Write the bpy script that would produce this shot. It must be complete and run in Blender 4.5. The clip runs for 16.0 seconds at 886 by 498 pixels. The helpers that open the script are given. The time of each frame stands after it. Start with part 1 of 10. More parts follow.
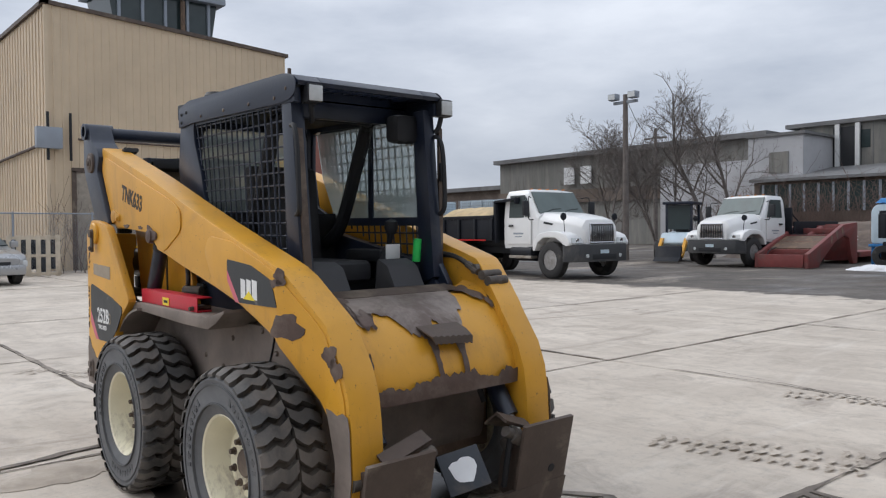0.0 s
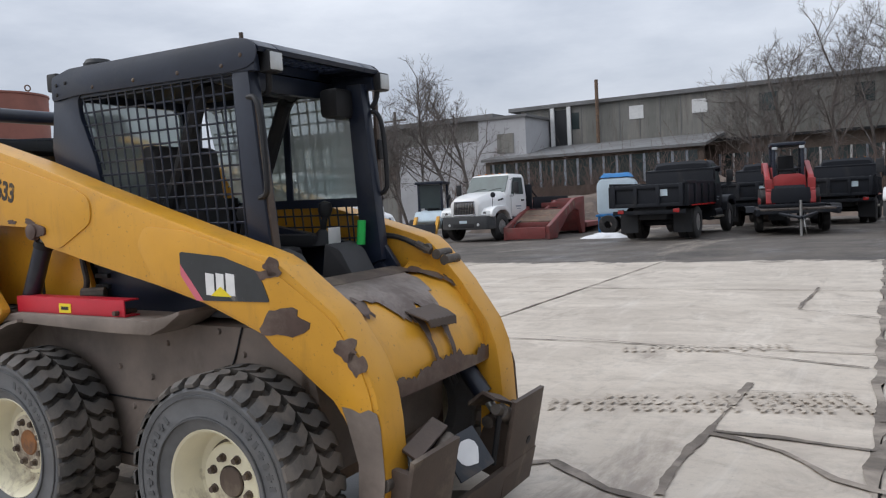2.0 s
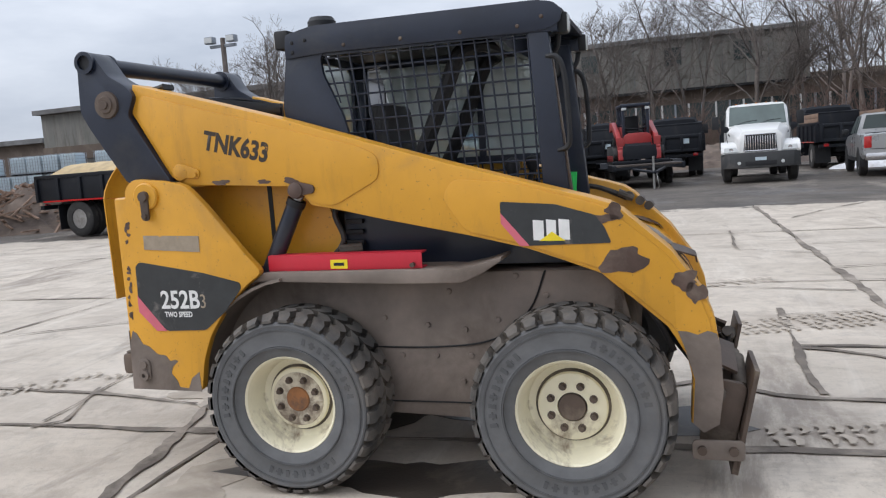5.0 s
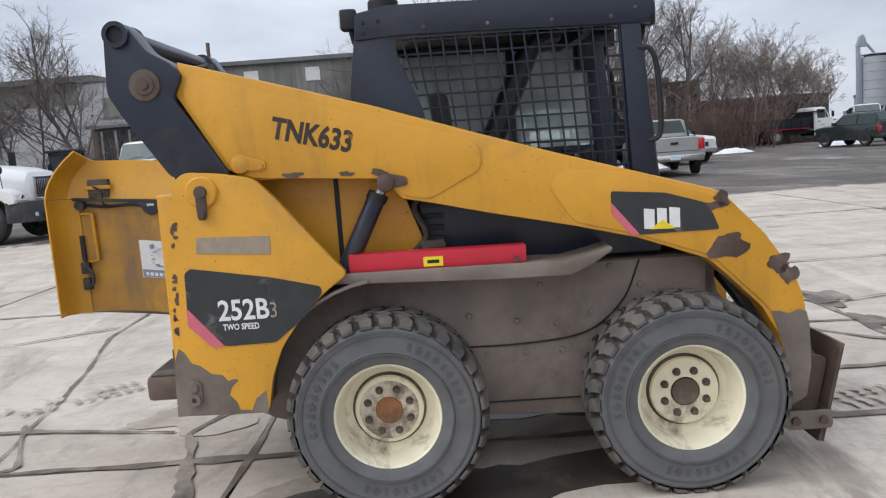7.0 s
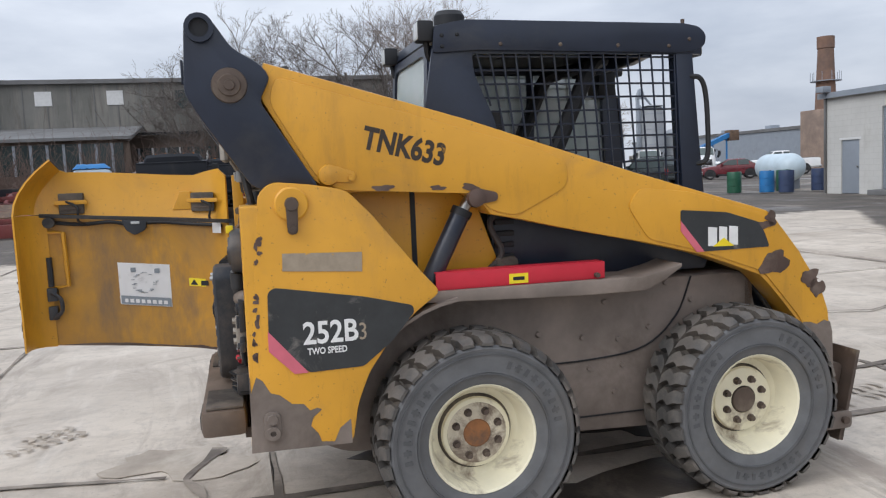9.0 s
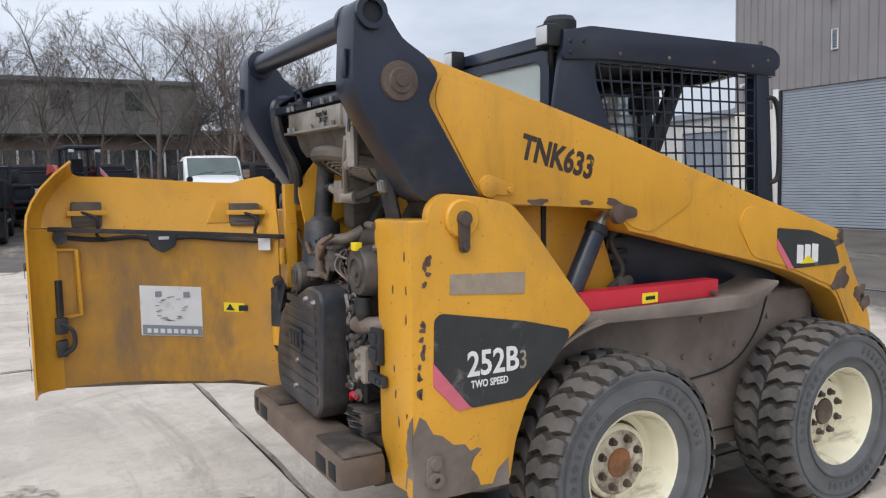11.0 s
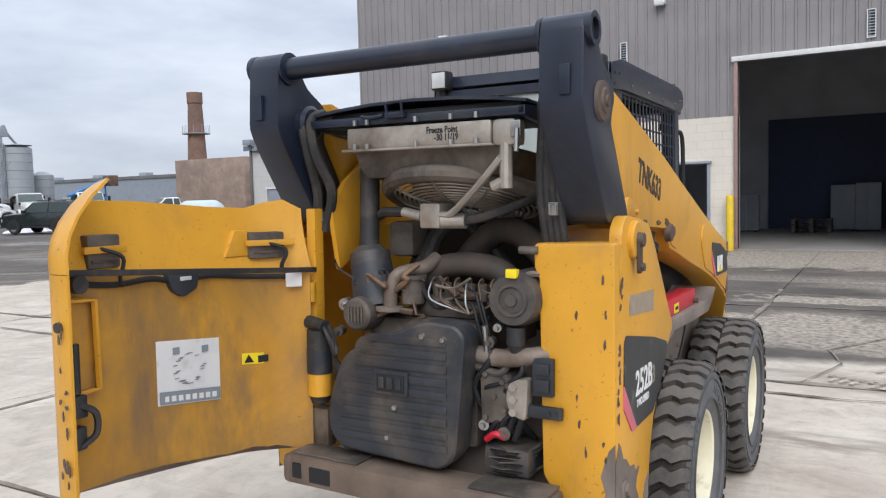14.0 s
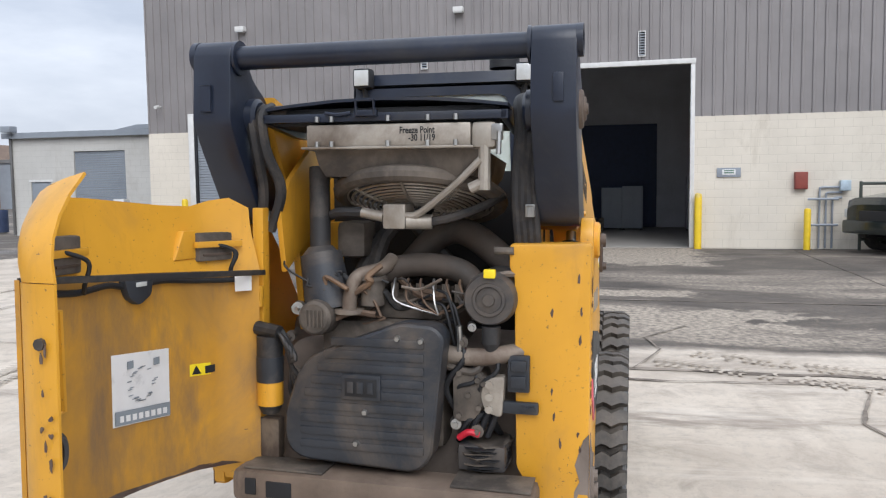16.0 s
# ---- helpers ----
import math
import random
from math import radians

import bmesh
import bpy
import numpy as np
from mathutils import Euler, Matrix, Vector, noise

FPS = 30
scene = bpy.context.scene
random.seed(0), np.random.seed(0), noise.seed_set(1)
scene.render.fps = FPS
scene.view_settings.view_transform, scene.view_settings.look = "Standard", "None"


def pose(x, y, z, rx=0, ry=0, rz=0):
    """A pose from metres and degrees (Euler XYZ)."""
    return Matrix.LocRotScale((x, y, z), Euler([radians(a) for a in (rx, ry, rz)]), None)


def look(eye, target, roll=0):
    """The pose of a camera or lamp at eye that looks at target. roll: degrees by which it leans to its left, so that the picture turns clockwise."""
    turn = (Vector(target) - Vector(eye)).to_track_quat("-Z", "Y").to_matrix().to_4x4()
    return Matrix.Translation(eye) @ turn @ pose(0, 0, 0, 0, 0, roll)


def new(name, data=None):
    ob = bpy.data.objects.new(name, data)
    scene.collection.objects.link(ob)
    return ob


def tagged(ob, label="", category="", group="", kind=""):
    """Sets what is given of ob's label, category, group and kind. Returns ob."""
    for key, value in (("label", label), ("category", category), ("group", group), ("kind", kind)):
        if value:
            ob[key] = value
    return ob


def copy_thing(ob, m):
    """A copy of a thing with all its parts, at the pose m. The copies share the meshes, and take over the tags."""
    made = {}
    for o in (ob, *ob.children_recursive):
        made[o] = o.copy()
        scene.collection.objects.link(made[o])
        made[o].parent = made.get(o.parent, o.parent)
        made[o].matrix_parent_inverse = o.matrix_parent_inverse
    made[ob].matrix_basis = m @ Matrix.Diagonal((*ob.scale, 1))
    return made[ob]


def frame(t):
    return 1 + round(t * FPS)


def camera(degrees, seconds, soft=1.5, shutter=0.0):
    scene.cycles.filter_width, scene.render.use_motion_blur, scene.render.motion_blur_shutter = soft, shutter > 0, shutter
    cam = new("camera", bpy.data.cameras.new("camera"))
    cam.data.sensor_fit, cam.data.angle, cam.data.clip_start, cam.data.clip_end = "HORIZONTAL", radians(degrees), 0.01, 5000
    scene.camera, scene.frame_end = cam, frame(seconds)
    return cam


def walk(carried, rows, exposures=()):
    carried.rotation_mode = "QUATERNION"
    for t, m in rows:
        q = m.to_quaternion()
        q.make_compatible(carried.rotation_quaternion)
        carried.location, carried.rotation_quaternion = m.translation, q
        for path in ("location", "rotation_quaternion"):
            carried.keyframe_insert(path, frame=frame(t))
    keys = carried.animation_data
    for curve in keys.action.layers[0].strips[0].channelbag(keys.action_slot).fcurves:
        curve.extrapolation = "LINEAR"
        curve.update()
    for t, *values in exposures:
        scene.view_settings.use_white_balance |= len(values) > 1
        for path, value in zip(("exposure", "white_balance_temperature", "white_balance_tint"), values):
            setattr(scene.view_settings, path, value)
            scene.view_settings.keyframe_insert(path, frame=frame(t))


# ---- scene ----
cam = camera(59.3, 16.0, 1.2)
PATH = [
    (0, (4.121, -2.190, 1.326), (2.606, -0.885, 1.279), -0.5),
    (0.5, (4.021, -2.317, 1.341), (2.537, -0.978, 1.279), -2.9),
    (1, (3.761, -2.405, 1.315), (2.393, -0.947, 1.256), -3.9),
    (1.5, (3.489, -2.514, 1.332), (2.332, -0.885, 1.251), -3.4),
    (2, (3.263, -2.735, 1.331), (2.268, -1.004, 1.223), -2.8),
    (2.5, (3.000, -2.892, 1.331), (2.054, -1.131, 1.270), -3.4),
    (3, (2.711, -3.028, 1.342), (1.892, -1.203, 1.317), -3.1),
    (3.5, (2.458, -3.291, 1.351), (1.778, -1.414, 1.235), -2.4),
    (4, (2.180, -3.444, 1.337), (1.513, -1.566, 1.167), -2.9),
    (4.5, (1.900, -3.566, 1.381), (1.260, -1.681, 1.183), -3.5),
    (5, (1.616, -3.755, 1.394), (1.046, -1.851, 1.167), -4.2),
    (5.2, (1.494, -3.799, 1.396), (0.960, -1.886, 1.157), -4.5),
    (7.3, (0.079, -3.798, 1.427), (0.162, -1.815, 1.176), -4.1),
    (7.5, (-0.041, -3.798, 1.417), (0.091, -1.817, 1.174), -4.1),
    (8, (-0.331, -3.842, 1.422), (-0.084, -1.870, 1.201), -3.8),
    (8.5, (-0.592, -3.720, 1.402), (-0.221, -1.765, 1.197), -3.2),
    (9, (-0.840, -3.589, 1.413), (-0.336, -1.664, 1.218), -2.7),
    (9.5, (-1.155, -3.515, 1.421), (-0.520, -1.627, 1.236), -2.3),
    (10, (-1.436, -3.338, 1.399), (-0.681, -1.494, 1.219), -2.1),
    (10.2, (-1.539, -3.248, 1.427), (-0.742, -1.423, 1.248), -2.0),
    (12.3, (-2.504, -2.330, 1.468), (-1.200, -0.822, 1.314), -1.1),
    (12.5, (-2.604, -2.259, 1.488), (-1.248, -0.796, 1.339), -1.2),
    (13, (-2.780, -1.989, 1.472), (-1.290, -0.663, 1.331), -1.3),
    (13.5, (-2.939, -1.719, 1.484), (-1.321, -0.552, 1.343), -1.4),
    (14, (-3.107, -1.470, 1.487), (-1.377, -0.475, 1.348), -1.6),
    (14.5, (-3.147, -1.194, 1.492), (-1.330, -0.370, 1.346), -1.6),
    (15, (-3.192, -1.034, 1.504), (-1.315, -0.360, 1.349), -1.3),
    (15.5, (-3.260, -0.948, 1.515), (-1.346, -0.391, 1.356), -1.0),
    (16, (-3.339, -0.881, 1.510), (-1.402, -0.410, 1.354), -0.7),
]
K, LEAN = 1.062, pose(0, 0, -0.014, 0.45, 0.6, 0)
walk(cam, [(t, look(eye, target, roll)) for t, eye, target, roll in PATH],
     ((0, -0.04, 6500, 10), (3, 0.0, 6500, 10), (5, 0.15, 6450, 10), (9, 0.10, 6450, 10), (12, 0.22, 6450, 10), (16, 0.38, 6500, 10)))

# ---- world, sun, exposure ----
world = bpy.data.worlds.new("overcast_sky")
scene.world = world
world.use_nodes = True
wn, wl = world.node_tree.nodes, world.node_tree.links
wn.clear()
w_out = wn.new("ShaderNodeOutputWorld")
w_bg = wn.new("ShaderNodeBackground")
w_sky = wn.new("ShaderNodeTexSky")
w_sky.sky_type, w_sky.sun_disc = "NISHITA", False
w_sky.sun_elevation, w_sky.sun_rotation = radians(42), radians(200)
w_sky.air_density, w_sky.dust_density, w_sky.ozone_density = 1.0, 4.0, 1.0
# overcast: grey cloud deck mixed over the clear sky
w_tc = wn.new("ShaderNodeTexCoord")
w_map = wn.new("ShaderNodeMapping")
w_map.inputs["Scale"].default_value = (1.0, 1.0, 3.2)
w_n1 = wn.new("ShaderNodeTexNoise")
w_n1.inputs["Scale"].default_value, w_n1.inputs["Detail"].default_value, w_n1.inputs["Roughness"].default_value = 2.6, 7, 0.55
w_ramp = wn.new("ShaderNodeValToRGB")
w_ramp.color_ramp.elements[0].position, w_ramp.color_ramp.elements[0].color = 0.30, (3.3, 3.7, 4.45, 1)
w_ramp.color_ramp.elements[1].position, w_ramp.color_ramp.elements[1].color = 0.68, (5.75, 6.1, 6.75, 1)
w_mix = wn.new("ShaderNodeMix")
w_mix.data_type = "RGBA"
w_mix.inputs[0].default_value = 0.92
wl.new(w_tc.outputs["Generated"], w_map.inputs["Vector"])
wl.new(w_map.outputs["Vector"], w_n1.inputs["Vector"])
wl.new(w_n1.outputs["Fac"], w_ramp.inputs["Fac"])
wl.new(w_sky.outputs["Color"], w_mix.inputs[6])
# brighter towards the zenith, as under a closed cloud cover
w_sep = wn.new("ShaderNodeSeparateXYZ")
w_up = wn.new("ShaderNodeMapRange")
w_up.inputs["To Min"].default_value, w_up.inputs["To Max"].default_value = 0.86, 1.75
w_scale = wn.new("ShaderNodeVectorMath")
w_scale.operation = "SCALE"
wl.new(w_tc.outputs["Generated"], w_sep.inputs[0])
wl.new(w_sep.outputs["Z"], w_up.inputs["Value"])
wl.new(w_ramp.outputs["Color"], w_scale.inputs[0])
wl.new(w_up.outputs["Result"], w_scale.inputs["Scale"])
wl.new(w_scale.outputs["Vector"], w_mix.inputs[7])
wl.new(w_mix.outputs[2], w_bg.inputs["Color"])
w_bg.inputs["Strength"].default_value = 0.14
wl.new(w_bg.outputs["Background"], w_out.inputs["Surface"])

sun = new("sun", bpy.data.lights.new("sun", "SUN"))
sun.data.energy, sun.data.angle, sun.data.color = 1.4, radians(40), (0.99, 0.985, 0.985)
sun.matrix_world = look((-30, -14, 30), (0, 0, 0))


# ---- materials ----
def mat_base(name):
    m = bpy.data.materials.new(name)
    m.use_nodes = True
    nt = m.node_tree
    return m, nt, nt.nodes["Principled BSDF"]


def noise_node(nt, scale, detail=5, rough=0.6, coord="Object", stretch=None, dist=0.0):
    tc = nt.nodes.new("ShaderNodeTexCoord")
    n = nt.nodes.new("ShaderNodeTexNoise")
    n.inputs["Scale"].default_value, n.inputs["Detail"].default_value = scale, detail
    n.inputs["Roughness"].default_value, n.inputs["Distortion"].default_value = rough, dist
    src = tc.outputs[coord]
    if stretch:
        mp = nt.nodes.new("ShaderNodeMapping")
        mp.inputs["Scale"].default_value = stretch
        nt.links.new(src, mp.inputs["Vector"])
        src = mp.outputs["Vector"]
    nt.links.new(src, n.inputs["Vector"])
    return n.outputs["Fac"]


def ramp_node(nt, fac, lo, hi):
    r = nt.nodes.new("ShaderNodeMapRange")
    r.inputs["From Min"].default_value, r.inputs["From Max"].default_value = lo, hi
    nt.links.new(fac, r.inputs["Value"])
    return r.outputs["Result"]


def mix_node(nt, fac, a, b):
    mx = nt.nodes.new("ShaderNodeMix")
    mx.data_type = "RGBA"
    for sock, v in ((mx.inputs[0], fac), (mx.inputs[6], a), (mx.inputs[7], b)):
        if hasattr(v, "links"):
            nt.links.new(v, sock)
        elif isinstance(v, tuple):
            sock.default_value = (*v, 1)
        else:
            sock.default_value = v
    return mx.outputs[2]


def math_node(nt, op, a, b=0.0):
    n = nt.nodes.new("ShaderNodeMath")
    n.operation = op
    for sock, v in zip(n.inputs, (a, b)):
        if hasattr(v, "links"):
            nt.links.new(v, sock)
        else:
            sock.default_value = v
    return n.outputs[0]


def bump_node(nt, bsdf, height, strength=0.3, distance=0.01):
    b = nt.nodes.new("ShaderNodeBump")
    b.inputs["Strength"].default_value, b.inputs["Distance"].default_value = strength, distance
    nt.links.new(height, b.inputs["Height"])
    nt.links.new(b.outputs["Normal"], bsdf.inputs["Normal"])


def plain(name, color, rough=0.6, metal=0.0, var=0.25, scale=6.0, dirt=None, dirt_amt=(0.5, 0.75), bump=0.15, fine=60.0, coat=0.0):
    """A worn surface: base colour with cloudy variation, fine grain, and patches of dirt."""
    m, nt, b = mat_base(name)
    dark = tuple(c * (1 - var) for c in color)
    light = tuple(min(1, c * (1 + var * 0.5)) for c in color)
    n1 = noise_node(nt, scale)
    col = mix_node(nt, ramp_node(nt, n1, 0.3, 0.7), dark, light)
    n2 = noise_node(nt, fine, 3)
    if dirt:
        n3 = noise_node(nt, scale * 0.45, 8, 0.68, dist=0.4)
        col = mix_node(nt, ramp_node(nt, n3, *dirt_amt), col, dirt)
    nt.links.new(col, b.inputs["Base Color"])
    b.inputs["Metallic"].default_value = metal
    nt.links.new(ramp_node(nt, n1, -1.5 + rough * 0, 1.0), b.inputs["Roughness"]) if rough is None else None
    if rough is not None:
        r = nt.nodes.new("ShaderNodeMapRange")
        r.inputs["To Min"].default_value, r.inputs["To Max"].default_value = max(0.02, rough - 0.12), min(1, rough + 0.12)
        nt.links.new(n1, r.inputs["Value"])
        nt.links.new(r.outputs["Result"], b.inputs["Roughness"])
    b.inputs["Coat Weight"].default_value = coat
    if bump:
        bump_node(nt, b, n2, bump, 0.003)
    return m


def worn_paint(name, color, under, amount=0.62, scale=3.0, rough=0.38, grime=(0.16, 0.12, 0.09), grime_amt=(0.55, 0.85)):
    """Paint with sharp-edged chips down to primer and rust, and soft dust over it."""
    m, nt, b = mat_base(name)
    n1 = noise_node(nt, 2.2, 4)
    col = mix_node(nt, ramp_node(nt, n1, 0.3, 0.7), tuple(c * 0.86 for c in color), tuple(min(1, c * 1.06) for c in color))
    n4 = noise_node(nt, 1.6, 7, 0.65, dist=0.6)
    col = mix_node(nt, math_node(nt, "MULTIPLY", ramp_node(nt, n4, *grime_amt), 0.6), col, grime)
    n5 = noise_node(nt, 7.0, 8, 0.72, stretch=(1, 1, 0.22))
    col = mix_node(nt, math_node(nt, "MULTIPLY", ramp_node(nt, n5, 0.54, 0.72), 0.42), col, tuple(c * 0.45 + 0.02 for c in color))
    n6 = noise_node(nt, 70.0, 3, 0.7)
    col = mix_node(nt, math_node(nt, "MULTIPLY", ramp_node(nt, n6, 0.66, 0.70), 0.7), col, under)
    n2 = noise_node(nt, scale, 6, 0.62, dist=0.25)
    chip = ramp_node(nt, n2, amount, amount + 0.012)
    n3 = noise_node(nt, 22, 5)
    rust = mix_node(nt, ramp_node(nt, n3, 0.35, 0.65), under, tuple(c * 0.55 for c in under))
    col = mix_node(nt, chip, col, rust)
    nt.links.new(col, b.inputs["Base Color"])
    rr = nt.nodes.new("ShaderNodeMapRange")
    rr.inputs["To Min"].default_value, rr.inputs["To Max"].default_value = rough, 0.8
    nt.links.new(chip, rr.inputs["Value"])
    nt.links.new(rr.outputs["Result"], b.inputs["Roughness"])
    bump_node(nt, b, chip, 0.5, -0.002)
    return m


YEL, RUST = (0.66, 0.325, 0.028), (0.085, 0.055, 0.042)
M_yellow = worn_paint("yellow_paint", YEL, RUST, 0.70, 2.6)
M_yellow_worn = worn_paint("chipped_yellow_paint", YEL, RUST, 0.53, 3.4)
M_grey_dirt = plain("muddy_steel", (0.215, 0.176, 0.150), 0.75, 0, 0.3, 5, (0.115, 0.090, 0.073), (0.5, 0.72))
M_black = plain("black_paint", (0.013, 0.019, 0.036), 0.34, 0, 0.3, 4, (0.045, 0.046, 0.050), (0.54, 0.78))
M_black_matt = plain("matt_black", (0.010, 0.011, 0.014), 0.62, 0, 0.3, 6, (0.032, 0.031, 0.031), (0.58, 0.82))
M_rubber = plain("tyre_rubber", (0.070, 0.067, 0.064), 0.70, 0, 0.35, 9, (0.15, 0.130, 0.112), (0.42, 0.66), 0.4)
M_sidewall = plain("tyre_sidewall", (0.120, 0.122, 0.126), 0.75, 0, 0.25, 9, (0.12, 0.11, 0.10), (0.5, 0.8), 0.25)
M_cream = plain("cream_rim_paint", (0.76, 0.71, 0.53), 0.5, 0, 0.1, 6, (0.24, 0.185, 0.13), (0.53, 0.64))
M_red = plain("red_paint", (0.55, 0.02, 0.04), 0.42, 0, 0.15, 5, (0.2, 0.03, 0.03), (0.6, 0.8))
M_steel = plain("bare_steel", (0.42, 0.42, 0.41), 0.35, 0.9, 0.2, 12)
M_rustmetal = plain("rusted_steel", (0.15, 0.10, 0.07), 0.7, 0.3, 0.35, 9, (0.24, 0.15, 0.09), (0.5, 0.65), 0.4)
M_brown = plain("worn_brown_steel", (0.10, 0.073, 0.058), 0.6, 0.25, 0.3, 7, (0.20, 0.16, 0.12), (0.52, 0.68), 0.3)
for m in (M_black, M_black_matt):
    m.node_tree.nodes["Principled BSDF"].inputs["Specular IOR Level"].default_value = 0.5

M_glass = bpy.data.materials.new("window_glass")
M_glass.use_nodes = True
_g = M_glass.node_tree.nodes["Principled BSDF"]
_g.inputs["Base Color"].default_value, _g.inputs["Roughness"].default_value = (0.75, 0.85, 0.83, 1), 0.03
_g.inputs["Transmission Weight"].default_value, _g.inputs["IOR"].default_value = 1.0, 1.1
M_darkglass = plain("dark_vehicle_glass", (0.035, 0.05, 0.05), 0.06, 0, 0.2, 2, bump=0)
M_lens = plain("lamp_lens", (0.58, 0.60, 0.60), 0.15, 0.1, 0.1, 30, bump=0.3, fine=90)
M_white = plain("white_vehicle_paint", (0.78, 0.79, 0.80), 0.28, 0, 0.06, 2, (0.35, 0.33, 0.30), (0.62, 0.9), 0, coat=0.3)
M_sticker = plain("white_sticker", (0.72, 0.72, 0.72), 0.4, 0, 0.08, 8, (0.3, 0.3, 0.3), (0.6, 0.75))
M_pink = plain("faded_pink_stripe", (0.62, 0.14, 0.19), 0.45, 0, 0.12, 12, (0.45, 0.25, 0.1), (0.6, 0.7))
M_tabyellow = plain("yellow_plastic", (0.85, 0.66, 0.02), 0.4, 0, 0.1)
M_green = plain("green_cap", (0.02, 0.55, 0.10), 0.4, 0, 0.1)
M_dust = plain("dusty_metal", (0.150, 0.126, 0.105), 0.72, 0.15, 0.35, 10, (0.050, 0.043, 0.038), (0.42, 0.62), 0.4)
M_alu = plain("dusty_aluminium", (0.40, 0.365, 0.32), 0.48, 0.5, 0.2, 9, (0.19, 0.155, 0.125), (0.46, 0.70), 0.2)
M_hose = plain("dusty_rubber_hose", (0.022, 0.022, 0.024), 0.62, 0, 0.3, 12, (0.090, 0.074, 0.062), (0.48, 0.70))
M_airhose = plain("brown_dusty_hose", (0.085, 0.067, 0.055), 0.7, 0, 0.3, 9, (0.040, 0.035, 0.032), (0.48, 0.70), 0.3)
M_plastic = plain("dusty_black_plastic", (0.026, 0.031, 0.040), 0.48, 0, 0.35, 4, (0.105, 0.086, 0.070), (0.49, 0.66), 0.25)
M_stencil = plain("black_stencil_paint", (0.035, 0.024, 0.016), 0.6, 0, 0.2, 30, YEL, (0.66, 0.7))
M_decal = plain("scratched_black_decal", (0.030, 0.033, 0.035), 0.5, 0, 0.25, 14, (0.14, 0.13, 0.12), (0.58, 0.68))
M_decal_white = plain("white_decal", (0.75, 0.75, 0.74), 0.5, 0, 0.1, 20, (0.2, 0.2, 0.2), (0.66, 0.7))
M_tape = plain("grey_reflector_tape", (0.33, 0.27, 0.20), 0.6, 0, 0.2, 25, YEL, (0.6, 0.66))
M_chipbrown = plain("bared_primer", (0.100, 0.063, 0.050), 0.58, 0.1, 0.3, 9, (0.165, 0.125, 0.10), (0.48, 0.66), 0.3)
M_doorgrime = worn_paint("grimy_yellow_paint", (0.30, 0.145, 0.03), (0.14, 0.10, 0.07), 0.50, 4.0, 0.6)
M_tapeblue = plain("chart_print", (0.22, 0.25, 0.28), 0.5, 0, 0.1)
M_seat = plain("dark_grey_seat_vinyl", (0.045, 0.045, 0.048), 0.7, 0, 0.2)


# ---- helpers for building ----
def finish(bm, angle=32):
    bmesh.ops.recalc_face_normals(bm, faces=bm.faces)
    for f in bm.faces:
        f.smooth = True
    lim = radians(angle)
    for e in bm.edges:
        e.smooth = len(e.link_faces) == 2 and e.calc_face_angle(0) < lim
    return bm


def part(name, bm, material, parent=None, label="", scale=None):
    finish(bm)
    if scale:
        bmesh.ops.scale(bm, vec=(scale,) * 3, verts=bm.verts)
    me = bpy.data.meshes.new(name)
    bm.to_mesh(me)
    bm.free()
    for m in material if isinstance(material, (list, tuple)) else [material]:
        me.materials.append(m)
    ob = new(name, me)
    ob.parent = parent
    if label:
        tagged(ob, label)
    return ob


def again(ob, x=0, y=0, z=0, rot=None):
    """Another object on the same mesh, under the same parent."""
    o = ob.copy()
    scene.collection.objects.link(o)
    o.location = Vector(ob.location) + Vector((x, y, z))
    if rot:
        o.rotation_euler = rot
    return o


def box(x0, x1, y0, y1, z0, z1, bev=0.0, bm=None, m=None, seg=2):
    bm = bm or bmesh.new()
    r = bmesh.ops.create_cube(bm, size=1)
    for v in r["verts"]:
        v.co = Vector(((x0 + x1) / 2 + v.co.x * (x1 - x0), (y0 + y1) / 2 + v.co.y * (y1 - y0), (z0 + z1) / 2 + v.co.z * (z1 - z0)))
    vs = r["verts"]
    if bev:
        es = list({e for v in vs for e in v.link_edges})
        rr = bmesh.ops.bevel(bm, geom=es, offset=bev, segments=seg, affect="EDGES", profile=0.6)
        vs = rr["verts"]
    if m is not None:
        bmesh.ops.transform(bm, matrix=m, verts=list({v for v in vs}))
    return bm


def plate(pts, a0, a1, axis="y", bev=0.0, bm=None, seg=2):
    """A plate with the outline pts in the two other axes, from a0 to a1 along axis."""
    own = bmesh.new()

    def co(p, a):
        return {"y": (p[0], a, p[1]), "x": (a, p[0], p[1]), "z": (p[0], p[1], a)}[axis]
    lo = [own.verts.new(co(p, a0)) for p in pts]
    hi = [own.verts.new(co(p, a1)) for p in pts]
    n = len(pts)
    own.faces.new(lo)
    own.faces.new(hi[::-1])
    for i in range(n):
        own.faces.new((lo[i], lo[(i + 1) % n], hi[(i + 1) % n], hi[i]))
    bmesh.ops.recalc_face_normals(own, faces=own.faces)
    if bev:
        k = "xyz".index(axis)
        es = [e for e in own.edges if abs(e.verts[0].co[k] - e.verts[1].co[k]) < 1e-6]
        bmesh.ops.bevel(own, geom=es, offset=bev, segments=seg, affect="EDGES", profile=0.6, clamp_overlap=True)
    if bm is None:
        return own
    me = bpy.data.meshes.new("tmp")
    own.to_mesh(me)
    own.free()
    bm.from_mesh(me)
    bpy.data.meshes.remove(me)
    return bm


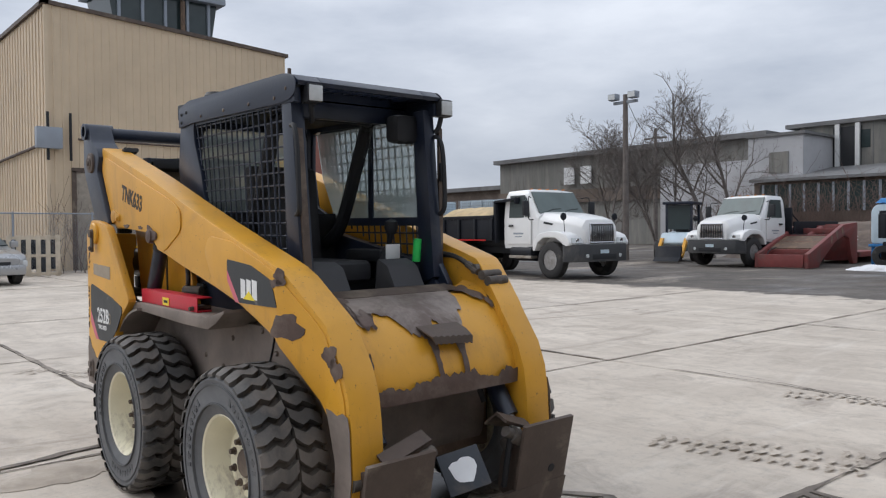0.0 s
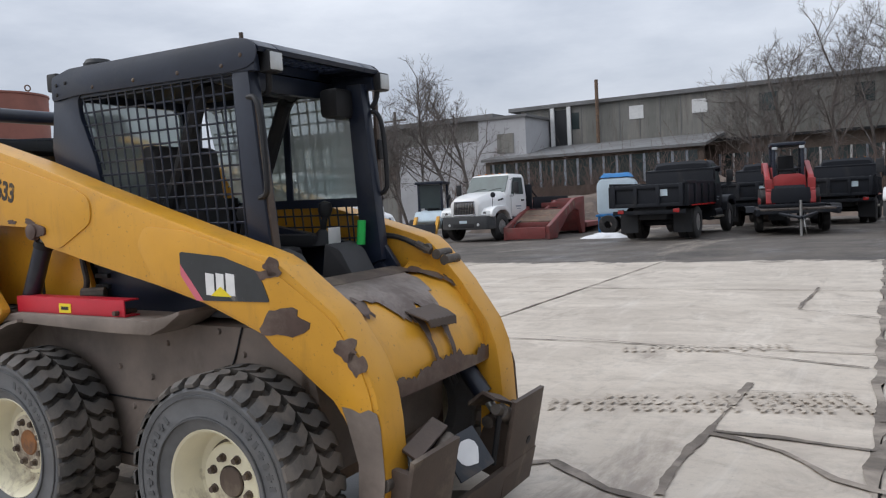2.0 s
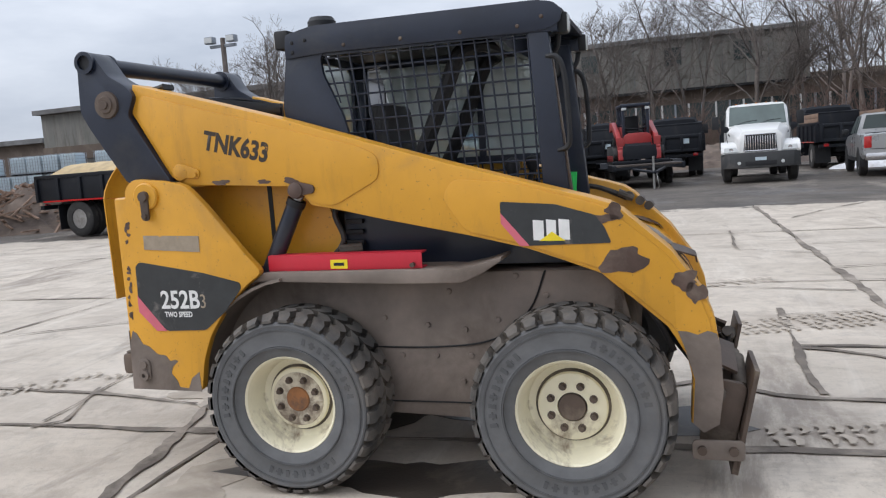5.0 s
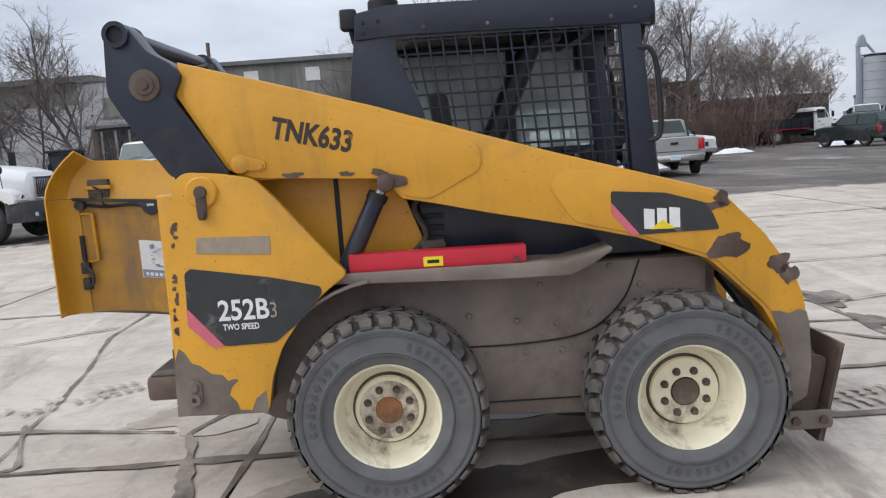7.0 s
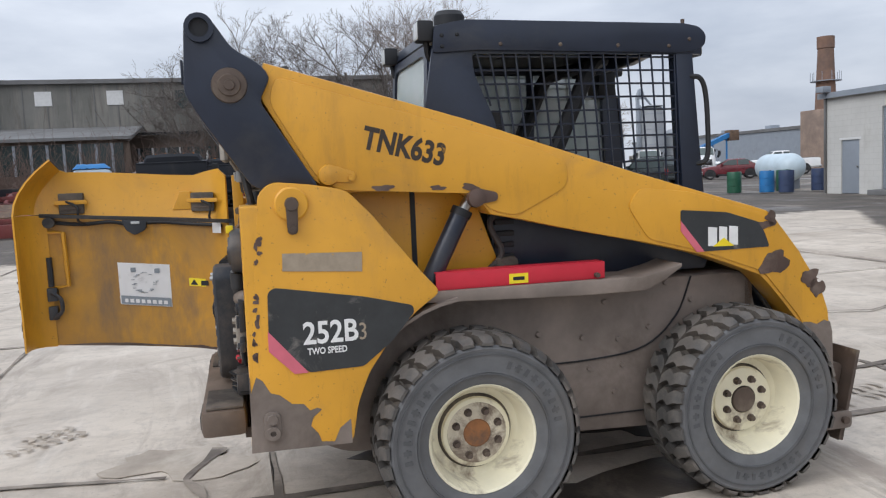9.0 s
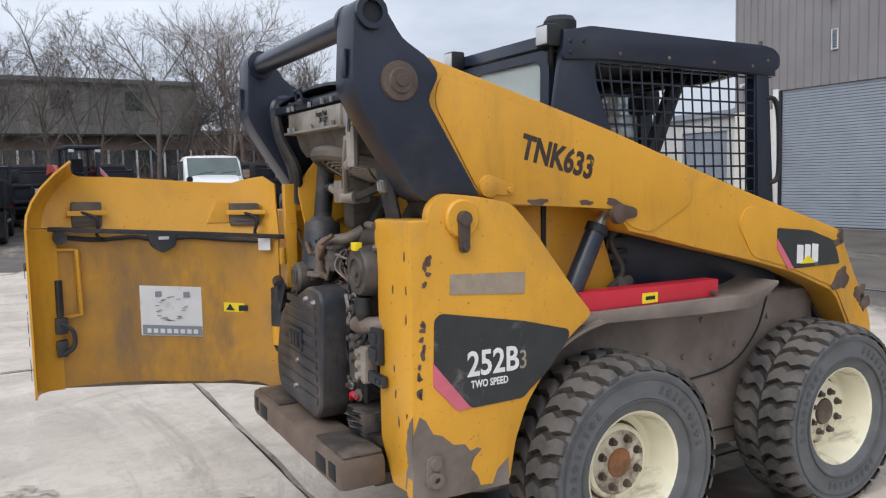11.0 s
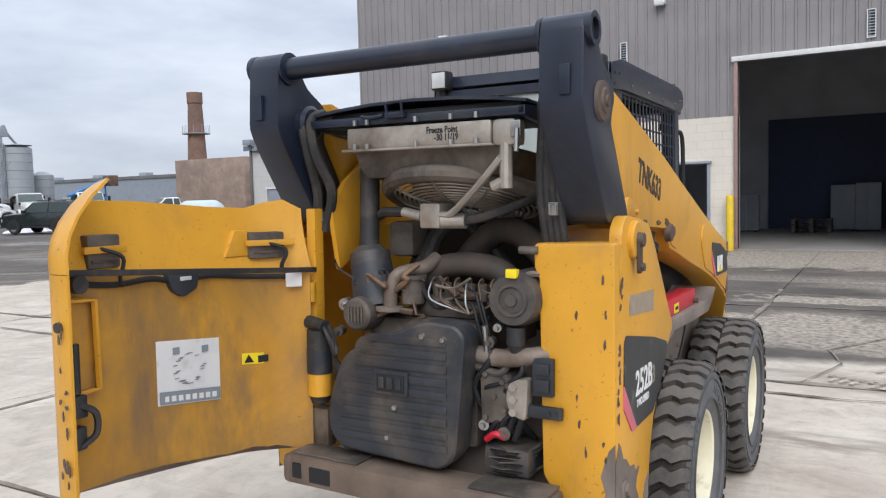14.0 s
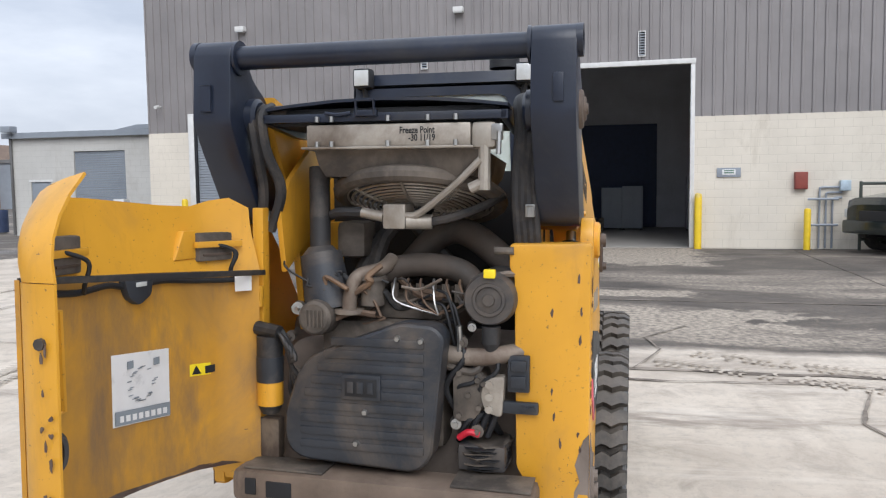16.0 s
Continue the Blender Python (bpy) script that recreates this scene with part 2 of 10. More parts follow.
def rounded(pts, r=0.03, n=4):
    """The outline pts with its corners rounded off."""
    out = []
    k = len(pts)
    for i in range(k):
        p, a, b = Vector(pts[i]), Vector(pts[i - 1]), Vector(pts[(i + 1) % k])
        da, db = (a - p), (b - p)
        ra = min(r, da.length * 0.45, db.length * 0.45)
        s, e = p + da.normalized() * ra, p + db.normalized() * ra
        for j in range(n + 1):
            t = j / n
            out.append(tuple(s * (1 - t) ** 2 + p * 2 * t * (1 - t) + e * t * t))
    return out


def smooth_path(pts, n=5):
    P = [Vector(p) for p in pts]
    if len(P) < 3:
        return P
    Q = [P[0] * 2 - P[1]] + P + [P[-1] * 2 - P[-2]]
    out = []
    for i in range(1, len(Q) - 2):
        a, b, c, d = Q[i - 1], Q[i], Q[i + 1], Q[i + 2]
        for j in range(n):
            t = j / n
            out.append(0.5 * (2 * b + (c - a) * t + (2 * a - 5 * b + 4 * c - d) * t * t + (3 * b - a - 3 * c + d) * t ** 3))
    out.append(P[-1])
    return out


def tube(pts, r, sides=8, bm=None, smooth=True, r1=None, cap=True):
    """A round bar or hose along pts."""
    bm = bm or bmesh.new()
    P = smooth_path(pts) if smooth else [Vector(p) for p in pts]
    n = len(P)
    rings = []
    d0 = (P[1] - P[0]).normalized()
    u = d0.orthogonal().normalized()
    for i in range(n):
        d = (P[min(i + 1, n - 1)] - P[max(i - 1, 0)]).normalized()
        u = (u - d * u.dot(d)).normalized()
        w = d.cross(u)
        rr = r if r1 is None else r + (r1 - r) * i / (n - 1)
        rings.append([bm.verts.new(P[i] + (u * math.cos(a) + w * math.sin(a)) * rr) for a in (2 * math.pi * k / sides for k in range(sides))])
    for a, b in zip(rings, rings[1:]):
        for k in range(sides):
            bm.faces.new((a[k], a[(k + 1) % sides], b[(k + 1) % sides], b[k]))
    if cap:
        bm.faces.new(rings[0][::-1])
        bm.faces.new(rings[-1])
    return bm


def cyl(p0, p1, r, sides=16, bm=None, r1=None):
    return tube([p0, p1], r, sides, bm, False, r1)


def revolve(profile, n=32, axis="y", at=(0, 0, 0), bm=None, closed=False):
    """Turns the profile, points of (radius, place along the axis), round the axis through at."""
    bm = bm or bmesh.new()
    rings = []
    for k in range(n):
        a = 2 * math.pi * k / n
        c, s = math.cos(a), math.sin(a)
        ring = []
        for r, h in profile:
            v = {"y": (r * s, h, r * c), "x": (h, r * c, r * s), "z": (r * c, r * s, h)}[axis]
            ring.append(bm.verts.new(Vector(v) + Vector(at)))
        rings.append(ring)
    m = len(profile)
    for k in range(n):
        a, b = rings[k], rings[(k + 1) % n]
        for i in range(m if closed else m - 1):
            j = (i + 1) % m
            bm.faces.new((a[i], a[j], b[j], b[i]))
    if not closed:
        for i in (0, m - 1):
            if profile[i][0] > 1e-5:
                bm.faces.new([rings[k][i] for k in range(n)])
    bmesh.ops.remove_doubles(bm, verts=bm.verts, dist=1e-6)
    return bm


def sheet(rows, thick=0.0, bm=None):
    """A skin through rows of points, given a thickness."""
    bm = bm or bmesh.new()
    V = [[bm.verts.new(p) for p in row] for row in rows]
    for a, b in zip(V, V[1:]):
        for i in range(len(a) - 1):
            bm.faces.new((a[i], a[i + 1], b[i + 1], b[i]))
    if thick:
        bmesh.ops.recalc_face_normals(bm, faces=bm.faces)
        bmesh.ops.solidify(bm, geom=list(bm.faces), thickness=thick)
    return bm


def letters(body, size, at, rot, depth=0.002, bold=0.0, align="LEFT", squeeze=1.0):
    """Raised letters in the built-in font, as a bmesh."""
    cu = bpy.data.curves.new("t", "FONT")
    cu.body, cu.size, cu.extrude, cu.offset, cu.align_x = body, size, depth, bold, align
    cu.resolution_u = 3
    ob = bpy.data.objects.new("t", cu)
    me = bpy.data.meshes.new_from_object(ob)
    bm = bmesh.new()
    bm.from_mesh(me)
    bpy.data.objects.remove(ob)
    bpy.data.curves.remove(cu)
    bpy.data.meshes.remove(me)
    bmesh.ops.transform(bm, matrix=pose(*at, *rot) @ Matrix.Diagonal((squeeze, 1, 1, 1)), verts=bm.verts)
    return bm


def blotch(cx, cz, rx, rz, seed, n=18, rough=0.35):
    """An uneven outline for a bare patch."""
    rnd = random.Random(seed)
    ph = [rnd.uniform(0, 6.28) for _ in range(4)]
    out = []
    for k in range(n):
        a = 2 * math.pi * k / n
        f = 1 + rough * (0.5 * math.sin(2 * a + ph[0]) + 0.4 * math.sin(3 * a + ph[1]) + 0.35 * math.sin(5 * a + ph[2]) + 0.25 * rnd.uniform(-1, 1))
        out.append((cx + rx * f * math.cos(a), cz + rz * f * math.sin(a)))
    return out

# ---- ground materials ----
def yard_mask(nt):
    """1 where the yard is dark asphalt and dirt, 0 on the concrete, with a ragged edge."""
    geo = nt.nodes.new("ShaderNodeNewGeometry")
    sep = nt.nodes.new("ShaderNodeSeparateXYZ")
    nt.links.new(geo.outputs["Position"], sep.inputs[0])
    n = nt.nodes.new("ShaderNodeTexNoise")
    n.inputs["Scale"].default_value, n.inputs["Detail"].default_value, n.inputs["Roughness"].default_value = 0.8, 8, 0.7
    nt.links.new(geo.outputs["Position"], n.inputs["Vector"])
    jit = math_node(nt, "MULTIPLY", math_node(nt, "SUBTRACT", n.outputs["Fac"], 0.5), 3.2)
    edge = math_node(nt, "MAXIMUM", 4.05, math_node(nt, "ADD", 4.28, math_node(nt, "MULTIPLY", sep.outputs["Y"], 0.78)))
    edge = math_node(nt, "MINIMUM", edge, math_node(nt, "ADD", 6.5, math_node(nt, "MULTIPLY", sep.outputs["Y"], 0.62)))
    diag = math_node(nt, "SUBTRACT", math_node(nt, "SUBTRACT", sep.outputs["X"], edge), math_node(nt, "MULTIPLY", jit, 0.75))
    far = math_node(nt, "SUBTRACT", sep.outputs["Y"], 13.1)
    d = math_node(nt, "ADD", math_node(nt, "MAXIMUM", diag, far), jit)
    return ramp_node(nt, d, -0.10, 0.16), geo.outputs["Position"]


def pos_noise(nt, pos, scale, detail=6, rough=0.6, stretch=None, dist=0.0):
    n = nt.nodes.new("ShaderNodeTexNoise")
    n.inputs["Scale"].default_value, n.inputs["Detail"].default_value, n.inputs["Roughness"].default_value = scale, detail, rough
    n.inputs["Distortion"].default_value = dist
    if stretch:
        mp = nt.nodes.new("ShaderNodeMapping")
        mp.inputs["Scale"].default_value = stretch
        nt.links.new(pos, mp.inputs["Vector"])
        pos = mp.outputs["Vector"]
    nt.links.new(pos, n.inputs["Vector"])
    return n.outputs["Fac"]


def patch_mask(nt, pos, cx, cy, rx, ry, rough=1.0):
    """1 inside a ragged bare patch round (cx, cy), 0 outside."""
    sep = nt.nodes.new("ShaderNodeSeparateXYZ")
    nt.links.new(pos, sep.inputs[0])
    dx = math_node(nt, "DIVIDE", math_node(nt, "ABSOLUTE", math_node(nt, "SUBTRACT", sep.outputs["X"], cx), 0), rx)
    dy = math_node(nt, "DIVIDE", math_node(nt, "ABSOLUTE", math_node(nt, "SUBTRACT", sep.outputs["Y"], cy), 0), ry)
    d = math_node(nt, "MAXIMUM", dx, dy)
    n = pos_noise(nt, pos, 1.7, 8, 0.68)
    d = math_node(nt, "SUBTRACT", math_node(nt, "SUBTRACT", 1.0, d), math_node(nt, "MULTIPLY", math_node(nt, "SUBTRACT", n, 0.5), 3.0 * rough))
    return ramp_node(nt, d, -0.06, 0.14)


def asphalt_colour(nt, pos):
    a = mix_node(nt, ramp_node(nt, pos_noise(nt, pos, 0.55, 8, 0.7), 0.35, 0.68), (0.050, 0.041, 0.034), (0.18, 0.150, 0.122))
    a = mix_node(nt, ramp_node(nt, pos_noise(nt, pos, 0.30, 7, 0.66, (1, 0.35, 1), 0.8), 0.54, 0.65), a, (0.38, 0.325, 0.265))
    for cx, cy, rx, ry, rough in ((14.6, -0.2, 2.6, 2.2, 0.5), (5.85, -1.1, 0.75, 1.5, 1.0), (7.9, -0.8, 0.35, 0.9, 1.0)):
        a = mix_node(nt, patch_mask(nt, pos, cx, cy, rx, ry, rough), a, (0.43, 0.37, 0.30))
    return mix_node(nt, ramp_node(nt, pos_noise(nt, pos, 14, 4), 0.35, 0.75), a, (0.075, 0.068, 0.062))


M_concrete, nt, bs = mat_base("worn_concrete")
mask, pos = yard_mask(nt)
c = mix_node(nt, ramp_node(nt, pos_noise(nt, pos, 0.7, 8, 0.62), 0.3, 0.72), (0.455, 0.393, 0.322), (0.64, 0.567, 0.48))
c = mix_node(nt, ramp_node(nt, pos_noise(nt, pos, 2.1, 9, 0.7, None, 0.7), 0.50, 0.70), c, (0.33, 0.28, 0.23))
c = mix_node(nt, ramp_node(nt, pos_noise(nt, pos, 0.8, 9, 0.72, (1, 0.25, 1), 1.1), 0.56, 0.66), c, (0.27, 0.225, 0.185))
c = mix_node(nt, math_node(nt, "MULTIPLY", ramp_node(nt, pos_noise(nt, pos, 9, 5, 0.7), 0.5, 0.75), 0.6), c, (0.30, 0.27, 0.24))
c = mix_node(nt, math_node(nt, "MULTIPLY", ramp_node(nt, pos_noise(nt, pos, 1.3, 8, 0.7, (0.35, 1, 1), 0.9), 0.46, 0.60), 0.55), c, (0.36, 0.305, 0.25))
c = mix_node(nt, math_node(nt, "MULTIPLY", ramp_node(nt, pos_noise(nt, pos, 34, 4, 0.75), 0.60, 0.72), 0.6), c, (0.22, 0.19, 0.165))
c = mix_node(nt, math_node(nt, "MULTIPLY", ramp_node(nt, pos_noise(nt, pos, 3.2, 8, 0.7, (1, 0.15, 1), 0.5), 0.55, 0.68), 0.4), c, (0.70, 0.645, 0.57))
oi = nt.nodes.new("ShaderNodeObjectInfo")
c = mix_node(nt, math_node(nt, "MULTIPLY", oi.outputs["Random"], 0.22), c, (0.42, 0.38, 0.33))
c = mix_node(nt, mask, c, asphalt_colour(nt, pos))
nt.links.new(c, bs.inputs["Base Color"])
rr = nt.nodes.new("ShaderNodeMapRange")
rr.inputs["From Min"].default_value, rr.inputs["From Max"].default_value = 0.56, 0.72
rr.inputs["To Min"].default_value, rr.inputs["To Max"].default_value = 0.82, 0.38
nt.links.new(pos_noise(nt, pos, 0.42, 6, 0.6, (1, 0.5, 1)), rr.inputs["Value"])
nt.links.new(rr.outputs["Result"], bs.inputs["Roughness"])
bump_node(nt, bs, pos_noise(nt, pos, 26, 7, 0.7), 0.35, 0.012)

M_asphalt, nt, bs = mat_base("dirty_asphalt")
geo = nt.nodes.new("ShaderNodeNewGeometry")
nt.links.new(asphalt_colour(nt, geo.outputs["Position"]), bs.inputs["Base Color"])
rr = nt.nodes.new("ShaderNodeMapRange")
rr.inputs["From Min"].default_value, rr.inputs["From Max"].default_value = 0.5, 0.68
rr.inputs["To Min"].default_value, rr.inputs["To Max"].default_value = 0.85, 0.30
nt.links.new(pos_noise(nt, geo.outputs["Position"], 0.35, 6, 0.6, (1, 0.5, 1)), rr.inputs["Value"])
nt.links.new(rr.outputs["Result"], bs.inputs["Roughness"])
bump_node(nt, bs, pos_noise(nt, geo.outputs["Position"], 9, 8, 0.7), 0.5, 0.05)
M_crack = plain("dirt_in_joints", (0.150, 0.125, 0.103), 0.9, 0, 0.4, 5, (0.31, 0.265, 0.22), (0.44, 0.62), 0.5)
M_print = plain("dried_mud_print", (0.38, 0.325, 0.265), 0.9, 0, 0.3, 4, (0.50, 0.44, 0.37), (0.45, 0.62), 0.4)
M_snow = plain("dirty_snow", (0.72, 0.73, 0.75), 0.8, 0, 0.15, 3, (0.35, 0.32, 0.29), (0.55, 0.75), 0.5, 12)

ground = tagged(part("ground", box(-400, 400, -400, 400, -0.6, -0.022), M_asphalt), "dark dirty asphalt yard with pale worn streaks", kind="structure")
pavement = tagged(new("pavement"), "cracked pale concrete slabs with dirt-filled joints", kind="structure")
JX = [-29.0, -24.9, -20.9, -16.9, -12.9, -8.9, -4.85, -0.75, 3.2, 7.2, 11.2, 15.9]
JY = [-17.6, -13.2, -8.85, -4.5, -0.15, 4.2, 8.5, 13.6]


# ---- garage building east of the yard ----
def siding(name, y0, y1, z0, z1, x, material, parent, pitch=0.245):
    """Ribbed metal sheet facing -x."""
    n = max(1, round((y1 - y0) / pitch))
    p = (y1 - y0) / n
    pts = []
    for k in range(n):
        y = y0 + k * p
        pts += [(x, y), (x, y + p * 0.72), (x - 0.035, y + p * 0.78), (x - 0.035, y + p * 0.94)]
    pts += [(x, y1), (x + 0.06, y1), (x + 0.06, y0)]
    bm = bmesh.new()
    lo = [bm.verts.new((a, c, z0)) for a, c in pts]
    hi = [bm.verts.new((a, c, z1)) for a, c in pts]
    for i in range(len(pts)):
        j = (i + 1) % len(pts)
        bm.faces.new((lo[i], lo[j], hi[j], hi[i]))
    bm.faces.new(lo)
    bm.faces.new(hi)
    return part(name, bm, material, parent)


def block_wall(name, color, dirt):
    m, nt, b = mat_base(name)
    geo = nt.nodes.new("ShaderNodeNewGeometry")
    mp = nt.nodes.new("ShaderNodeMapping")
    mp.inputs["Rotation"].default_value = (radians(90), 0, radians(90))
    sep = nt.nodes.new("ShaderNodeSeparateXYZ")
    nt.links.new(geo.outputs["Position"], sep.inputs[0])
    comb = nt.nodes.new("ShaderNodeCombineXYZ")
    nt.links.new(math_node(nt, "ADD", sep.outputs["X"], sep.outputs["Y"]), comb.inputs[0])
    nt.links.new(sep.outputs["Z"], comb.inputs[1])
    br = nt.nodes.new("ShaderNodeTexBrick")
    br.inputs["Scale"].default_value = 1.0
    br.inputs["Brick Width"].default_value, br.inputs["Row Height"].default_value, br.inputs["Mortar Size"].default_value = 0.4, 0.2, 0.008
    br.inputs["Mortar Smooth"].default_value = 0.6
    nt.links.new(comb.outputs[0], br.inputs["Vector"])
    p = geo.outputs["Position"]
    c = mix_node(nt, ramp_node(nt, pos_noise(nt, p, 0.8, 7), 0.3, 0.7), tuple(v * 0.86 for v in color), color)
    c = mix_node(nt, math_node(nt, "MULTIPLY", ramp_node(nt, pos_noise(nt, p, 1.3, 8, 0.7, (1, 1, 0.45), 0.5), 0.55, 0.75), 0.6), c, dirt)
    c = mix_node(nt, math_node(nt, "MULTIPLY", br.outputs["Fac"], 0.35), c, tuple(v * 0.6 for v in color))
    nt.links.new(c, b.inputs["Base Color"])
    b.inputs["Roughness"].default_value = 0.82
    bump_node(nt, b, br.outputs["Fac"], 0.35, -0.012)
    return m


M_cblock = block_wall("cream_painted_block", (0.72, 0.665, 0.575), (0.44, 0.385, 0.31))
M_wblock = block_wall("white_painted_block", (0.60, 0.59, 0.56), (0.40, 0.38, 0.34))
M_siding = plain("brown_grey_metal_siding", (0.25, 0.235, 0.235), 0.5, 0.1, 0.12, 0.8, (0.30, 0.28, 0.28), (0.55, 0.8), 0.05)
M_beige = plain("beige_metal_siding", (0.60, 0.475, 0.33), 0.55, 0, 0.1, 0.7, (0.50, 0.40, 0.28), (0.55, 0.75), 0.05)
M_greymetal = plain("grey_door_paint", (0.27, 0.30, 0.34), 0.5, 0, 0.1, 1.5, (0.2, 0.21, 0.22), (0.6, 0.8), 0.1)
M_bluedoor = plain("pale_blue_paint", (0.24, 0.30, 0.42), 0.55, 0, 0.15, 1.5)
M_whitetrim = plain("white_trim", (0.66, 0.66, 0.65), 0.5, 0, 0.1)
M_postyellow = plain("yellow_bollard_paint", (0.75, 0.52, 0.02), 0.5, 0, 0.15, 5, (0.5, 0.45, 0.35), (0.6, 0.75))
M_inside = plain("dim_interior_wall", (0.52, 0.54, 0.58), 0.8, 0, 0.2, 0.7)
M_navy = plain("dark_blue_shutter", (0.035, 0.055, 0.12), 0.6, 0, 0.2)
M_roofgrey = plain("grey_roofing", (0.17, 0.17, 0.17), 0.85, 0, 0.25, 0.6, (0.10, 0.095, 0.09), (0.5, 0.7))

GX = 16.40


def struct(ob, label=""):
    return tagged(ob, label, kind="structure")


garage = struct(new("wall_east"), "garage with cream block base and brown-grey ribbed metal above")
M_cfloor = plain("smooth_concrete_floor", (0.34, 0.32, 0.295), 0.55, 0, 0.2, 0.8)
DOORS = [(-2.23, 1.65, 4.40), (2.35, 3.18, 2.06), (7.2, 11.12, 3.62)]
spans, y = [], -22.0
for a, c, _ in DOORS:
    spans.append((y, a))
    y = c
spans.append((y, 12.50))
for a, c in spans:
    part("block_wall", box(GX, GX + 0.25, a, c, -0.02, 3.15), M_cblock, garage)
part("block_lintel", box(GX, GX + 0.25, 2.35, 3.18, 2.06, 3.15), M_cblock, garage)
for a, c, z in ((-22.0, -2.23, 3.15), (-2.23, 1.65, 4.40), (1.65, 7.2, 3.15), (7.2, 11.12, 3.62), (11.12, 12.50, 3.15)):
    siding("metal_siding", a, c, z, 9.3, GX + 0.02, M_siding, garage)
part("side_wall", box(GX + 0.05, 40.0, 12.25, 12.50, -0.02, 9.3), M_siding, garage)
part("back_wall", box(39.8, 40.0, -22.0, 12.25, -0.02, 9.3), M_inside, garage)
part("end_wall", box(GX + 0.26, 40.0, -22.2, -22.0, -0.02, 9.3), M_siding, garage)
part("roof_deck", box(GX - 0.05, 40.1, -22.2, 12.55, 9.3, 9.5), M_roofgrey, garage)
part("inner_ceiling", box(GX + 0.3, 39.8, -22.0, 12.25, 6.2, 6.3), M_inside, garage)
part("inner_floor", box(GX + 0.05, 39.8, -22.0, 12.25, -0.02, -0.004), M_cfloor, garage)
part("partition", box(26.0, 26.2, -22.0, -1.75, 0, 6.2), M_inside, garage)
part("partition", box(26.0, 26.2, 2.2, 12.25, 0, 6.2), M_inside, garage)
part("partition_head", box(26.0, 26.2, -1.75, 2.2, 3.75, 6.2), M_inside, garage)
part("dark_shutter", box(26.15, 26.25, -1.75, 2.2, 0, 3.75), M_navy, garage)
for y in (2.9, -4.2):
    part("column", box(21.0, 21.35, y - 0.15, y + 0.15, 0, 6.2, 0.01), M_greymetal, garage)
part("beam", box(20.9, 21.3, -22, 11.9, 5.2, 5.7, 0.02), M_inside, garage)
# big door frame
fr = struct(new("door_1"), "open overhead door with a pale steel frame")
part("head_frame", box(GX - 0.08, GX + 0.1, -2.34, 1.78, 4.40, 4.52, 0.01), M_whitetrim, fr)
part("jamb_right", box(GX - 0.06, GX + 0.2, -2.33, -2.23, 0, 4.40, 0.01), M_whitetrim, fr)
part("jamb_left", box(GX - 0.06, GX + 0.2, 1.65, 1.74, 0, 4.40, 0.01), plain("rusty_red_trim", (0.30, 0.20, 0.18), 0.6, 0, 0.2), fr)
# small door, standing open, its leaf folded back on the wall
dr = struct(new("door_2"), "open side door with pale blue leaf against the wall")
part("frame", box(GX - 0.05, GX + 0.12, 2.28, 2.35, 0, 2.12, 0.008), M_greymetal, dr)
part("frame", box(GX - 0.05, GX + 0.12, 3.18, 3.25, 0, 2.12, 0.008), M_greymetal, dr)
part("frame_head", box(GX - 0.09, GX + 0.12, 2.24, 3.29, 2.06, 2.12, 0.008), M_greymetal, dr)
part("leaf", box(GX - 0.12, GX - 0.07, 3.25, 4.10, 0.02, 2.03, 0.006), M_bluedoor, dr)
part("handle", cyl((GX - 0.16, 3.36, 0.98), (GX - 0.12, 3.36, 0.98), 0.03, 10), M_steel, dr)
# far roller shutter
sh = struct(new("door_3"), "closed pale grey roller shutter in a steel frame")
for k in range(48):
    part("slat", box(GX + 0.06, GX + 0.09, 7.25, 11.05, 0.02 + k * 0.075, 0.088 + k * 0.075, 0.008, None, None, 1), M_greymetal, sh)
part("jamb", box(GX - 0.04, GX + 0.15, 11.05, 11.22, 0, 3.66, 0.01), M_whitetrim, sh)
part("jamb", box(GX - 0.02, GX + 0.15, 7.16, 7.25, 0, 3.62, 0.01), M_black_matt, sh)
part("guide", box(GX - 0.02, GX + 0.05, 10.98, 11.05, 0, 3.62, 0.005), M_black_matt, sh)

# yellow words painted on the block wall
for txt, size, y, z, wide in (("NO", 0.76, 5.34, 1.60, 0.82), ("P", 1.42, 6.48, 0.62, 0.72), ("ARKIN", 0.92, 5.80, 0.62, 0.72)):
    struct(part("painted_words", letters(txt, size, (GX - 0.006, y, z), (90, 0, -90), 0.001, 0.008, "LEFT", wide), plain("faded_yellow_paint", (0.72, 0.58, 0.10), 0.7, 0, 0.2, 6, (0.66, 0.62, 0.54), (0.58, 0.68))),
           "faded yellow painted words on the block wall")


def bollard(x, y, h, r=0.085, label="yellow steel bollard by the door"):
    o = tagged(part("bollard", revolve([(r, -0.02), (r, h - 0.06), (r * 0.8, h - 0.02), (0.0, h)], 18, "z", (x, y, 0)), M_postyellow), label, "bollard", "door bollards")
    return o


bollard(GX - 0.20, -2.42, 1.32)
bollard(GX - 0.20, 1.80, 1.30)
bollard(GX - 0.20, 11.30, 1.30)
bollard(GX - 0.30, -4.82, 0.95, 0.075, "chipped yellow and white bollard by the conduits")


